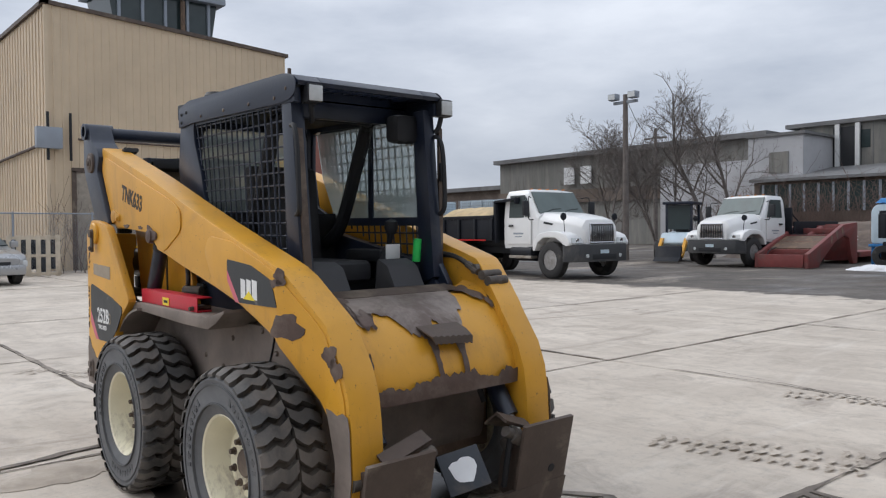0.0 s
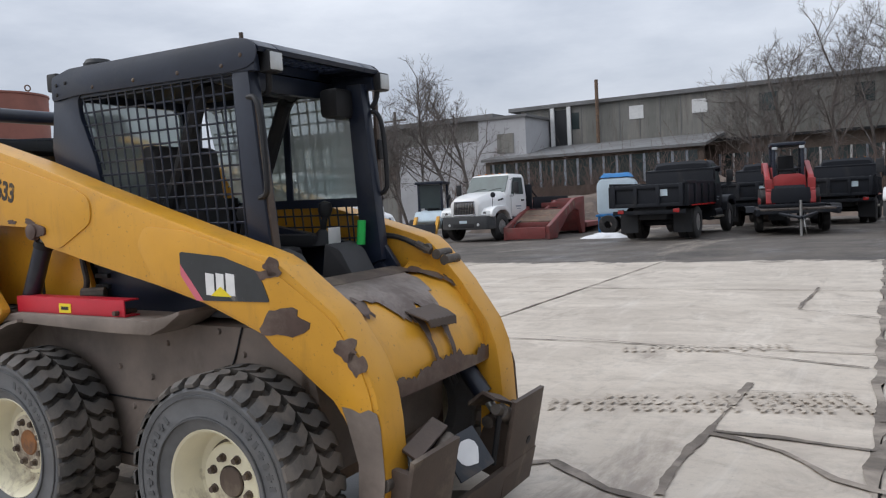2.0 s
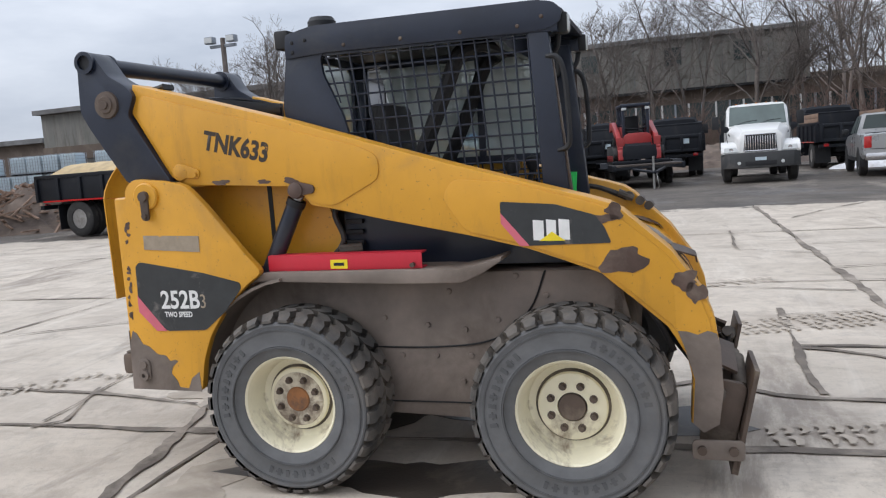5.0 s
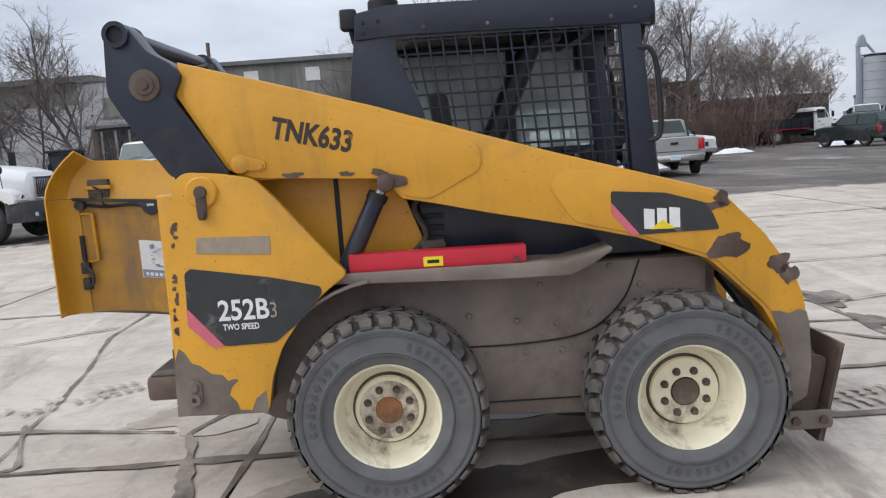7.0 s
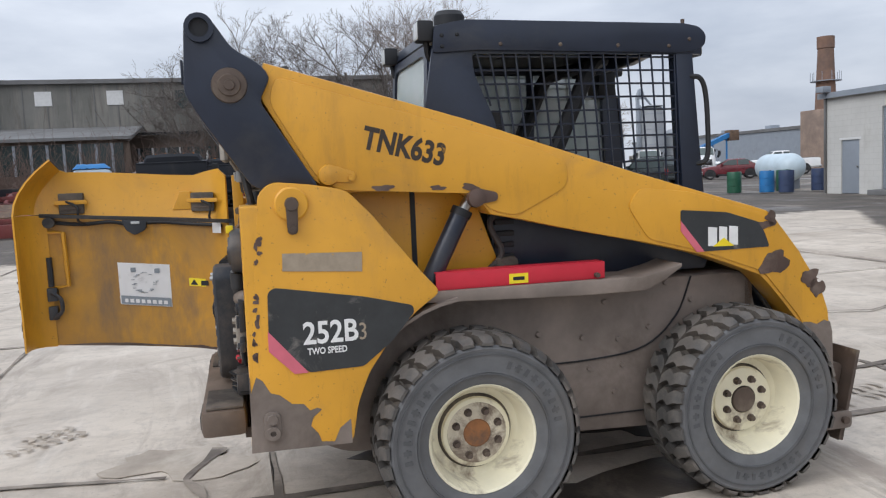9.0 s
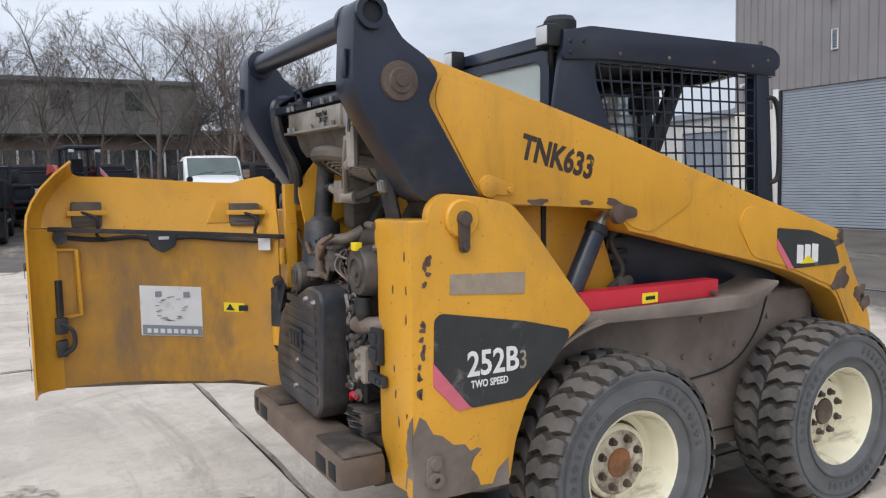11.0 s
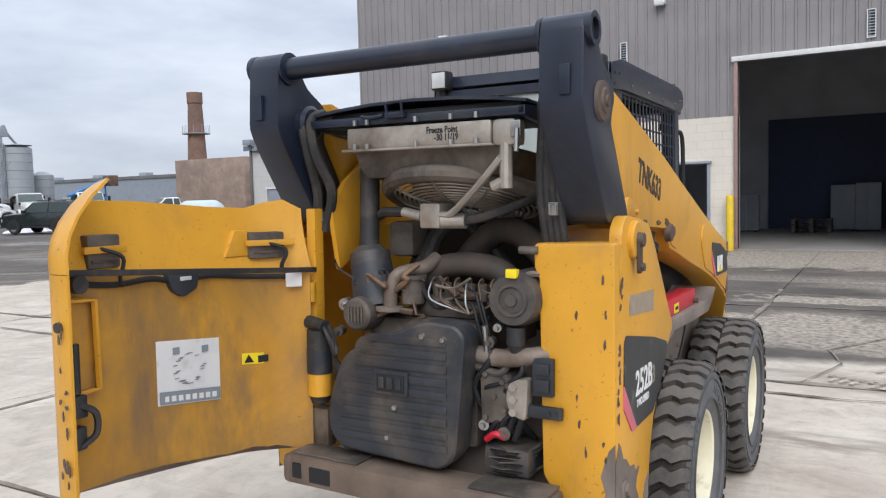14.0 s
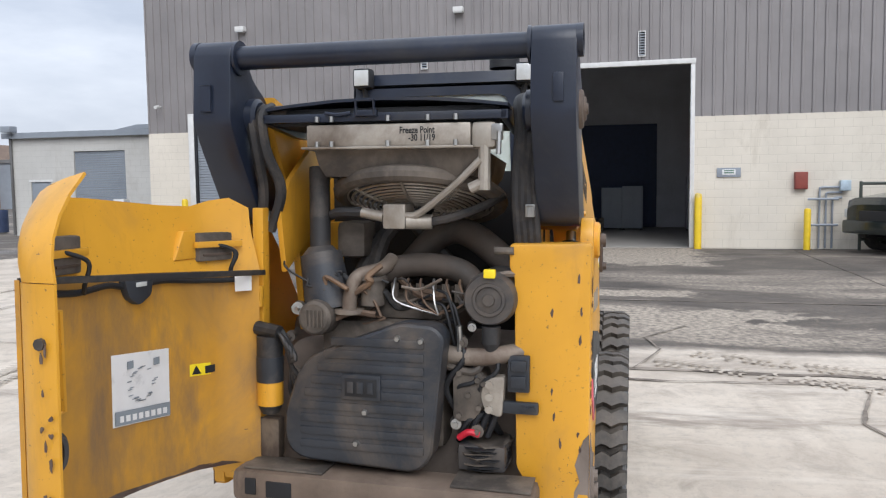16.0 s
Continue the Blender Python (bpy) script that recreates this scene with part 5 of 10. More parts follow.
# torque sheet between the arms at the front
M_bareband = plain("boot_worn_steel", (0.27, 0.225, 0.195), 0.5, 0.25, 0.3, 8, (0.13, 0.095, 0.078), (0.46, 0.60), 0.3)
SEC = [(1.20, 1.005), (1.28, 1.000), (1.36, 0.985), (1.44, 0.945), (1.50, 0.895), (1.555, 0.825), (1.590, 0.750), (1.603, 0.690), (1.600, 0.640)]
rows = []
ys = [-0.51 + 0.92 * k / 24 for k in range(25)]
for j, (x, z) in enumerate(SEC):
    row = []
    for y in ys:
        e = min(y + 0.51, 0.41 - y)
        up = max(0.0, 1 - e / 0.16)
        row.append((x - 0.015 * up * (j > 3), y, z + 0.075 * up ** 2 * (1 - j / 9) + 0.0))
    rows.append(row)
ts = lp("torque_sheet", sheet(rows, 0.014), M_yellow, loader, "yellow front torque sheet with large bare rusty patches")
# bare steel lip and top band


def on_sheet(y, u):
    """A point a little above the torque sheet, u from its top edge (0) to its lip (8)."""
    j = min(7, int(u))
    f = u - j
    (xa, za), (xb, zb) = SEC[j], SEC[j + 1]
    e = min(y + 0.51, 0.41 - y)
    up = max(0.0, 1 - e / 0.16)
    x, z = xa + (xb - xa) * f, za + (zb - za) * f
    g = min(1.0, u / 6)
    return (x - 0.015 * up * (u > 3) + 0.002 + 0.007 * g, y, z + 0.075 * up ** 2 * (1 - u / 9) + 0.009 - 0.006 * g)


EDGE = [(-0.47, 2.2), (-0.44, 3.2), (-0.40, 3.6), (-0.36, 3.2), (-0.31, 2.6), (-0.24, 3.2), (-0.19, 4.3), (-0.12, 4.6), (-0.06, 3.6), (0.0, 4.4), (0.06, 4.5), (0.10, 3.2), (0.14, 2.9), (0.18, 1.6), (0.215, 0.6)]
fine_rows = [[], [], [], [], [], []]
for k in range(120):
    y = -0.47 + 0.685 * k / 119
    for (ya, ua), (yb, ub) in zip(EDGE, EDGE[1:]):
        if ya <= y <= yb:
            end = ua + (ub - ua) * (y - ya) / (yb - ya)
    end = max(0.15, end + 0.5 * noise.noise((y * 30, 1.0, 0)) + 0.25 * noise.noise((y * 90, 4.0, 0)))
    for j in range(6):
        fine_rows[j].append(on_sheet(y, end * j / 5))
lp("bare_band", sheet(fine_rows, 0.002), M_bareband, ts, "bare grey-brown steel where boots wore the paint off")
lip_rows = [[], [], [], []]
for k in range(120):
    y = -0.475 + 0.85 * k / 119
    h = 1.15 + 0.55 * noise.noise((y * 9, 0.3, 0)) + 0.35 * noise.noise((y * 31, 2, 0)) + 0.2 * noise.noise((y * 80, 5, 0)) + 0.5 * max(0, 1 - abs(y + 0.05) / 0.12)
    for j in range(4):
        x, yy, z = on_sheet(y, 8 - max(0.3, h) * j / 3)
        lip_rows[j].append((x + 0.006, yy, z))
lp("bare_lip", sheet(lip_rows, 0.002), M_chipbrown, ts, "bare brown steel lip")
for k, (yc, w0, u1) in enumerate(((-0.115, 0.030, 6.9), (0.018, 0.034, 7.1))):
    drip = []
    for j in range(14):
        u = 4.2 + (u1 - 4.2) * j / 13
        w = w0 * (1 - 0.62 * min(1, j / 6)) * (1 + 0.3 * noise.noise((j * 0.7, k, 0)))
        c = yc + 0.006 * noise.noise((j * 0.4, k + 5, 0))
        drip.append([(p[0] + 0.004, p[1], p[2] + 0.002) for p in (on_sheet(c - w, u), on_sheet(c, u), on_sheet(c + w, u))])
    lp("rust_run", sheet(drip, 0.002), M_chipbrown, ts, "brown worn run below the step")
for k, (y0, u0, ry, ru) in enumerate(((-0.40, 1.2, 0.05, 1.4), (-0.36, 3.2, 0.03, 0.7), (0.27, 1.1, 0.045, 1.2), (0.31, 3.0, 0.018, 0.5), (-0.43, 5.4, 0.012, 0.5), (0.36, 5.6, 0.02, 0.8))):
    pts = blotch(0, 0, 1, 1, 300 + k, 26, 0.5)
    bm = bmesh.new()
    bm.faces.new([bm.verts.new(Vector(on_sheet(min(0.40, max(-0.50, y0 + ry * a)), min(7.8, max(0.05, u0 + ru * c)))) + Vector((0.003, 0, 0.003))) for a, c in pts])
    bmesh.ops.solidify(bm, geom=list(bm.faces), thickness=0.002)
    lp("paint_chip", bm, M_chipbrown, ts)
# serrated step
b = bmesh.new()
top = [(1.600, -0.155 + 0.21 * k / 14, 0.872 - 0.012 * (k / 14) + (0.006 if k % 2 else 0)) for k in range(15)]
sheet([[(1.50, p[1], 0.905) for p in top], [(1.56, p[1], 0.885) for p in top], top, [(p[0] + 0.004, p[1] * 0.9, p[2] - 0.03) for p in top]], 0.006, b)
lp("step", b, M_brown, ts, "worn brown serrated step plate")
lp("front_lower_panel", plate([(-0.5, 0.30), (0.40, 0.30), (0.40, 0.95), (-0.5, 0.95)], 1.28, 1.32, "x", 0.004), M_rustmetal, loader, "dirty brown front panel")
for y in (-0.42, 0.26):
    c = lp("tilt_cylinder", cyl((1.38, y, 0.80), (1.60, y, 0.50), 0.040, 16), M_black, loader, "black tilt cylinder")
    lp("rod", cyl((1.59, y, 0.515), (1.66, y, 0.42), 0.020, 12), M_steel, c)
    lp("tilt_hose", tube([(1.34, y - 0.05, 0.82), (1.45, y - 0.06, 0.66), (1.50, y - 0.05, 0.55)], 0.012), M_hose, c)

# quick coupler
coupler = lp("coupler_beam", plate([(1.690, 0.115), (1.712, 0.115), (1.745, 0.245), (1.722, 0.245)], -0.60, 0.45, "y", 0.004), M_brown, loader, "worn brown steel attachment coupler")
for y0, y1, lab in ((-0.60, -0.305, "r"), (0.15, 0.44, "l")):
    lp("face_plate", plate([(1.700, 0.115), (1.715, 0.110), (1.797, 0.508), (1.780, 0.512)], y0, y1, "y", 0.004), M_brown, coupler, "scraped coupler face plate")
    ym = (y0 + y1) / 2
    lp("plate_hole", cyl((1.757, ym + 0.05, 0.30), (1.735, ym + 0.05, 0.306), 0.018, 12), M_black_matt, coupler)
    lp("pivot_bracket", plate(rounded([(1.58, 0.20), (1.70, 0.16), (1.76, 0.44), (1.66, 0.46), (1.60, 0.34)], 0.03), ym - 0.09, ym - 0.06, "y", 0.005), M_brown, coupler)
    lp("pivot_bracket", plate(rounded([(1.58, 0.20), (1.70, 0.16), (1.76, 0.44), (1.66, 0.46), (1.60, 0.34)], 0.03), ym + 0.06, ym + 0.09, "y", 0.005), M_brown, coupler)
    lp("pivot_shaft", cyl((1.655, ym - 0.12, 0.41), (1.655, ym + 0.12, 0.41), 0.026, 14), M_dust, coupler)
    sgn = 1 if lab == "r" else -1
    b = cyl((1.74, ym + sgn * 0.02, 0.395), (1.735, ym + sgn * 0.16, 0.475), 0.032, 14)
    cyl((1.73, ym + sgn * 0.15, 0.47), (1.73, ym + sgn * 0.19, 0.49), 0.022, 12, b)
    lp("lock_lever", b, M_dust, coupler, "dusty steel lock lever")
    lp("lever_hood", sheet([[(1.60, ym - 0.02, 0.46), (1.60, ym + sgn * 0.18, 0.50)], [(1.67, ym - 0.02, 0.50), (1.67, ym + sgn * 0.18, 0.555)], [(1.73, ym - 0.02, 0.47), (1.73, ym + sgn * 0.18, 0.53)]], 0.012), M_brown, coupler)
    lp("link_bar", cyl((1.735, ym + sgn * 0.17, 0.46), (1.70, ym + sgn * 0.17, 0.26), 0.012, 8), M_black_matt, coupler)
lp("tie_plate", plate(rounded([(1.555, 0.175), (1.74, 0.175), (1.74, 0.25), (1.555, 0.25)], 0.02), -0.622, -0.607, "y", 0.003), M_grey_dirt, coupler)
for x in (1.59, 1.70):
    lp("pin", cyl((x, -0.638, 0.214), (x, -0.58, 0.214), 0.017, 12), M_brown, coupler)
lab = lp("cover_plate", box(-0.085, 0.085, -0.080, 0.080, -0.006, 0.006, 0.004), M_plastic, coupler, "dark cover plate with torn white label")
lm_ = look(Vector((1.70, -0.09, 0.37)) * K + Vector((0.75, -0.40, 0.55)), Vector((1.70, -0.09, 0.37)) * K, 14)
lm_.translation = Vector((1.70, -0.09, 0.37)) * K
lab.matrix_basis = lm_
lp("torn_label", plate(blotch(0, 0, 0.048, 0.055, 8, 16, 0.25), 0.0062, 0.0085, "z"), M_sticker, lab)

# ---- cab ----
# pale diffuse share holds both the dust and a painted-in sky reflection
M_dustsheenglass, nt, bs = mat_base("dusty_sky_sheen_glass")
nt.links.new(mix_node(nt, ramp_node(nt, noise_node(nt, 3.0, 6), 0.3, 0.7), (0.62, 0.70, 0.68), (0.74, 0.78, 0.77)), bs.inputs["Base Color"])
bs.inputs["Transmission Weight"].default_value, bs.inputs["Roughness"].default_value, bs.inputs["IOR"].default_value = 0.62, 0.12, 1.1
ROOF = [(-0.035, 1.905), (0.10, 1.925), (0.87, 1.925), (0.87, 1.858), (0.02, 1.855), (-0.045, 1.86)]
roof = lp("roof", plate(ROOF, -0.445, mir(-0.445), "y", 0.010), M_black, loader, "dark blue-black cab roof")
FRONT = [(0.868, 1.925), (1.02, 1.922), (1.085, 1.912), (1.122, 1.885), (1.118, 1.868), (1.05, 1.88), (0.868, 1.88)]
lp("roof_side", plate(FRONT, -0.445, -0.335, "y", 0.008), M_black, roof)
lp("roof_side", plate(FRONT, 0.205, mir(-0.445), "y", 0.008), M_black, roof)
lp("roof_lip", plate([(1.045, 1.919), (1.085, 1.912), (1.122, 1.885), (1.118, 1.868), (1.045, 1.88)], -0.336, 0.206, "y", 0.006), M_black, roof)
for s in (-1, 1):
    f = (lambda v: v) if s < 0 else mir
    # side skin above the screen, rear quarter panel and front post
    lp("side_rail", plate([(-0.045, 1.86), (1.10, 1.86), (1.105, 1.80), (0.10, 1.815), (-0.05, 1.80)], f(-0.452), f(-0.42), "y", 0.006), M_black, loader, "black cab side rail")
    sk = lp("roof_skirt", plate(rounded([(-0.052, 1.80), (-0.045, 1.90), (0.08, 1.926), (1.02, 1.924), (1.09, 1.912), (1.124, 1.880), (1.118, 1.835), (1.07, 1.812), (0.98, 1.806), (0.13, 1.812)], 0.018, 3), f(-0.4575), f(-0.4535), "y", 0.001), M_black, loader, "blue-black pressed roof side panel")
    for x, z in ((-0.015, 1.825), (-0.015, 1.865), (0.045, 1.87), (0.22, 1.835), (0.47, 1.835), (0.72, 1.833), (0.95, 1.832), (1.045, 1.86)):
        lp("roof_bolt", revolve([(0.0, f(-0.463)), (0.006, f(-0.462)), (0.009, f(-0.457))], 8, "y", (x, 0, z)), M_brown if x > 0.1 else M_black_matt, sk)
    q = [(-0.05, 1.83), (0.135, 1.83), (0.105, 1.79), (0.115, 1.72), (0.19, 1.55), (0.215, 1.45), (0.30, 1.30), (0.20, 1.22), (-0.04, 1.36), (-0.085, 1.60)]
    if s > 0:
        q = [(-0.05, 1.83), (0.03, 1.83), (0.02, 1.60), (0.06, 1.40), (0.30, 1.30), (0.20, 1.22), (-0.04, 1.36), (-0.06, 1.60)]
    lp("quarter_panel", plate(rounded(q, 0.015, 2), f(-0.448), f(-0.425), "y", 0.004), M_black, loader, "black rear quarter panel of the cab")
    lp("front_post", plate([(0.985, 1.83), (1.065, 1.83), (1.135, 1.06), (1.030, 1.02)], f(-0.448), f(-0.385), "y", 0.010), M_black, loader, "black cab front post")
    scr = lp("side_screen", plate([(0.10, 1.815), (0.99, 1.815), (0.99, 1.80), (0.10, 1.80)], f(-0.442), f(-0.430), "y"), M_black, loader, "welded steel bar screen")
    nv = 17
    for k in range(nv):
        x = 0.13 + 0.86 * k / (nv - 1)
        zlo = 1.30 - 0.25 * max(0.0, (x - 0.28)) / 0.7 - (0 if x > 0.28 else -0.2 * (0.28 - x) / 0.15 * 1.5)
        zlo = max(zlo, 1.04)
        xt = x + 0.012
        lp("screen_bar", cyl((x + (0.05 if x < 0.9 else 0.02), f(-0.437), zlo), (x - 0.005, f(-0.437), 1.815), 0.0042, 6), M_black, scr)
    for k in range(14):
        z = 1.10 + 0.69 * k / 13
        x0 = 0.12 if z > 1.60 else 0.12 + (1.60 - z) * 0.42
        lp("screen_bar", cyl((x0, f(-0.433), z), (1.03, f(-0.433), z), 0.0042, 6), M_black, scr)
    # side glass inside the screen
    pane = lp("side_glass", plate([(0.10, 1.80), (1.00, 1.80), (1.05, 1.33), (0.28, 1.33), (0.16, 1.55)], f(-0.412), f(-0.408), "y"), M_dustsheenglass, loader, "dusty greenish sliding side window with sky sheen in its colour") if s > 0 else None
    if pane:
        pane.visible_shadow = False
        lp("window_bar", box(0.60, 0.635, f(-0.412), f(-0.400), 1.30, 1.82), M_black, loader)
        lp("window_sill", box(0.30, 1.06, f(-0.425), f(-0.395), 1.295, 1.335), M_black, loader)
    # grab rail on the front post
    lp("grab_rail", tube([(1.055, f(-0.440), 1.71), (1.10, f(-0.452), 1.70), (1.125, f(-0.455), 1.62), (1.135, f(-0.455), 1.42), (1.125, f(-0.45), 1.36), (1.085, f(-0.44), 1.345)], 0.011, 8), M_black_matt, loader, "black grab rail")
    # work lamps, front and rear
    for x, y, z, d, nm in ((1.118, -0.372 if s < 0 else 0.330, 1.838, 1, "front_lamp"), (-0.085, f(-0.405), 1.885, -1, "rear_lamp")):
        lamp = lp(nm, box(x - 0.045 * (d > 0) - 0.02 * (d < 0), x + 0.02 * (d > 0) + 0.045 * (d < 0), y - 0.038, y + 0.038, z - 0.040, z + 0.040, 0.012), M_black_matt, loader, "square black work lamp")
        lp("lens", box(x + d * 0.0185 - 0.005, x + d * 0.0185 + 0.005, y - 0.031, y + 0.031, z - 0.032, z + 0.032, 0.004), M_lens, lamp, "clear ribbed lens")
        lp("bracket", tube([(x - d * 0.02, y, z - 0.03), (x - d * 0.03, y * 0.97, z - 0.085), (x - d * 0.05, y * 0.95, z - 0.11)], 0.012, 8), M_black_matt, lamp)
# visor and open grille at the roof's front
lp("header", plate([(-0.43, 1.85), (0.33, 1.85), (0.33, 1.79), (0.20, 1.775), (-0.30, 1.775), (-0.43, 1.79)], 0.845, 0.885, "x", 0.008), M_black, loader, "black front header of the cab")
for k in range(11):
    lp("grille_bar", box(0.862, 1.05, -0.335 + 0.054 * k - 0.005, -0.335 + 0.054 * k + 0.005, 1.893, 1.903), M_black, roof)
for k in range(6):
    lp("grille_bar", box(0.875 + 0.032 * k - 0.004, 0.875 + 0.032 * k + 0.004, -0.335, 0.206, 1.898, 1.908), M_black, roof)
b = box(0.92, 1.02, 0.13, 0.27, 1.68, 1.81, 0.03)
lp("wiper_motor", b, M_black_matt, loader, "black motor housing under the roof")
b = revolve([(0.0, 1.985), (0.05, 1.983), (0.062, 1.965), (0.062, 1.925)], 20, "z", (0.06, -0.30, 0))
lp("beacon", b, M_black_matt, roof, "low black roof beacon")
lp("roof_bolt", cyl((1.03, -0.43, 1.92), (1.03, -0.43, 1.945), 0.008, 8), M_brown, roof)
# rear wall and window
ring = rounded([(-0.385, 1.845), (0.285, 1.845), (0.31, 1.30), (-0.41, 1.30)], 0.05, 4)
hole = rounded([(-0.335, 1.810), (0.235, 1.810), (0.255, 1.38), (-0.355, 1.38)], 0.05, 4)
b = bmesh.new()
ra = [[b.verts.new((x + 0.10 * (1.85 - z) * -0.5, y, z)) for y, z in pts] for x, pts in ((-0.055, ring), (-0.055, hole), (-0.025, hole), (-0.025, ring))]
for a, c in zip(ra, ra[1:] + ra[:1]):
    for k in range(len(a)):
        b.faces.new((a[k], a[(k + 1) % len(a)], c[(k + 1) % len(a)], c[k]))
lp("rear_frame", b, M_black, loader, "black rounded rear window frame")
rg = lp("rear_glass", sheet([[(-0.045, 0.25, 1.815), (-0.045, -0.35, 1.815)], [(-0.07, 0.26, 1.37), (-0.07, -0.36, 1.37)]], 0.004), M_dustsheenglass, loader, "dusty grey-green rear window with sky sheen in its colour")
rg.visible_shadow = False
lp("rear_corner_post", plate([(-0.04, 1.86), (0.02, 1.86), (0.0, 1.30), (-0.09, 1.30)], mir(-0.43), mir(-0.395), "y", 0.006), M_black, loader)
# inside: seat, lap bar, levers, floor
seat = lp("seat", box(0.34, 0.78, -0.26, 0.16, 1.02, 1.13, 0.04, None, None, 3), M_seat, loader, "dark vinyl operator seat")
lp("backrest", plate(rounded([(0.26, 1.10), (0.36, 1.10), (0.30, 1.60), (0.22, 1.60)], 0.04), -0.24, 0.14, "y", 0.03), M_seat, seat)
for y in (-0.30, 0.20):
    lp("restraint_bar", tube([(0.30, y, 1.20), (0.42, y, 1.28), (0.504, y, 1.416), (0.60, y, 1.62), (0.670, y, 1.765), (0.73, y * 0.85, 1.80)], 0.034, 10), M_black_matt, loader, "padded black restraint bar")
    b = box(0.55, 0.85, y - 0.055, y + 0.055, 1.12, 1.18, 0.02)
    lp("armrest", b, M_black_matt, loader)
    b = cyl((0.84, y, 1.15), (0.87, y, 1.26), 0.014, 10)
    revolve([(0.0, 0.075), (0.030, 0.06), (0.034, 0.03), (0.022, 0.0)], 14, "z", (0.872, y, 1.255), b)
    revolve([(0.055, 0.0), (0.035, 0.05), (0.016, 0.07)], 14, "z", (0.85, y, 1.13), b)
    lp("control_lever", b, M_black_matt, loader, "black joystick lever")
lp("lap_bar", tube([(0.73, -0.26, 1.80), (0.77, -0.20, 1.805), (0.77, 0.10, 1.805), (0.73, 0.17, 1.80)], 0.028, 10), M_black_matt, loader)
lp("floor_pan", box(0.60, 1.22, -0.41, 0.31, 0.96, 0.985), M_black_matt, loader)
lp("front_sill", plate([(1.16, 0.985), (1.25, 0.985), (1.27, 1.01), (1.17, 1.03)], -0.40, 0.30, "y", 0.004), M_brown, loader)
lp("seat_base", box(0.28, 0.74, -0.38, 0.28, 0.93, 1.03, 0.02), M_black_matt, loader)
for y0, y1 in ((-0.385, -0.21), (0.02, 0.19)):
    lp("foot_pedal", plate(rounded([(0.98, 1.00), (1.15, 1.00), (1.08, 1.12), (1.00, 1.15)], 0.02), y0, y1, "y", 0.01), M_seat, loader)
lp("inner_wall", box(0.10, 0.28, -0.40, 0.30, 0.93, 1.36), M_black_matt, loader)
lp("headliner", box(0.0, 0.86, -0.40, 0.30, 1.84, 1.853), M_black_matt, loader)
lp("spray_bottle", cyl((1.055, 0.205, 1.13), (1.062, 0.210, 1.235), 0.019, 12), M_green, loader, "bright green plastic cap")
lp("side_placard", box(0.96, 0.966, 0.10, 0.18, 1.13, 1.21, 0.001), M_sticker, loader)
lp("mirror", box(1.075, 1.095, 0.325, 0.36, 1.50, 1.59, 0.008), M_black_matt, loader)
lp("left_front_strip", box(1.07, 1.085, 0.325, 0.345, 1.10, 1.75), M_brown, loader)
lp("right_front_strip", plate([(1.068, 1.70), (1.080, 1.70), (1.145, 1.06), (1.130, 1.06)], -0.435, -0.400, "y", 0.003), M_brown, loader, "worn brown door jamb")
# left foot bracket
lp("foot_bracket", plate(rounded([(1.03, 1.13), (1.10, 1.16), (1.20, 1.02), (1.06, 0.98)], 0.02), 0.28, 0.31, "y", 0.004), M_black, loader)
# hydraulic couplers on the left arm
b = cyl((1.16, 0.40, 1.13), (1.33, 0.40, 1.075), 0.014, 8)
for k, (x, z) in enumerate(((1.31, 1.10), (1.36, 1.075), (1.40, 1.05))):
    cyl((x, 0.33, z), (x, 0.44, z), 0.022, 12, b)
    cyl((x - 0.05, 0.34 + 0.03 * k, z + 0.02), (x + 0.02, 0.34 + 0.03 * k, z - 0.012), 0.017, 10, b)
lp("hose_coupler", b, M_dust, loader, "dusty hydraulic quick couplers")
for k in range(3):
    lp("coupler_hose", tube([(1.02, 0.36 + 0.03 * k, 1.16), (1.15, 0.37 + 0.03 * k, 1.15), (1.30, 0.36 + 0.03 * k, 1.09)], 0.014), M_hose, loader)

# ---- engine bay ----
BAY_FROM = set(loader.children_recursive)
lp("bay_wall", plate([(-0.50, 0.40), (0.40, 0.40), (0.40, 1.50), (-0.50, 1.50)], -0.16, -0.14, "x"), M_black_matt, loader)
lp("bay_floor", box(-0.84, -0.14, -0.49, 0.39, 0.36, 0.40), M_brown, loader)
b = box(-0.995, -0.83, -0.565, 0.435, 0.392, 0.498, 0.026)
bumper = lp("bumper", b, plain("dusty_scuffed_bumper_steel", (0.17, 0.128, 0.10), 0.7, 0.1, 0.35, 6, (0.075, 0.055, 0.045), (0.54, 0.66), 0.4), loader, "scuffed brown steel rear bumper")
for y0, y1, z0 in ((0.22, 0.31, 0.415), (-0.44, -0.35, 0.415), (-0.53, -0.47, 0.42), (0.345, 0.385, 0.42)):
    lp("bumper_slot", box(-0.9985, -0.992, y0, y1, z0, z0 + 0.055, 0.004), M_black_matt, bumper)
lp("bumper_tray", box(-0.975, -0.86, 0.12, 0.40, 0.498, 0.506, 0.003), M_dust, bumper)
lp("bumper_lip", box(-0.975, -0.84, -0.55, -0.30, 0.498, 0.507, 0.003), M_dust, bumper)
lp("left_skirt", plate([(0.435, 0.40), (0.60, 0.42), (0.60, 0.50), (0.435, 0.50)], -0.83, -0.80, "x", 0.01), M_yellow, loader)

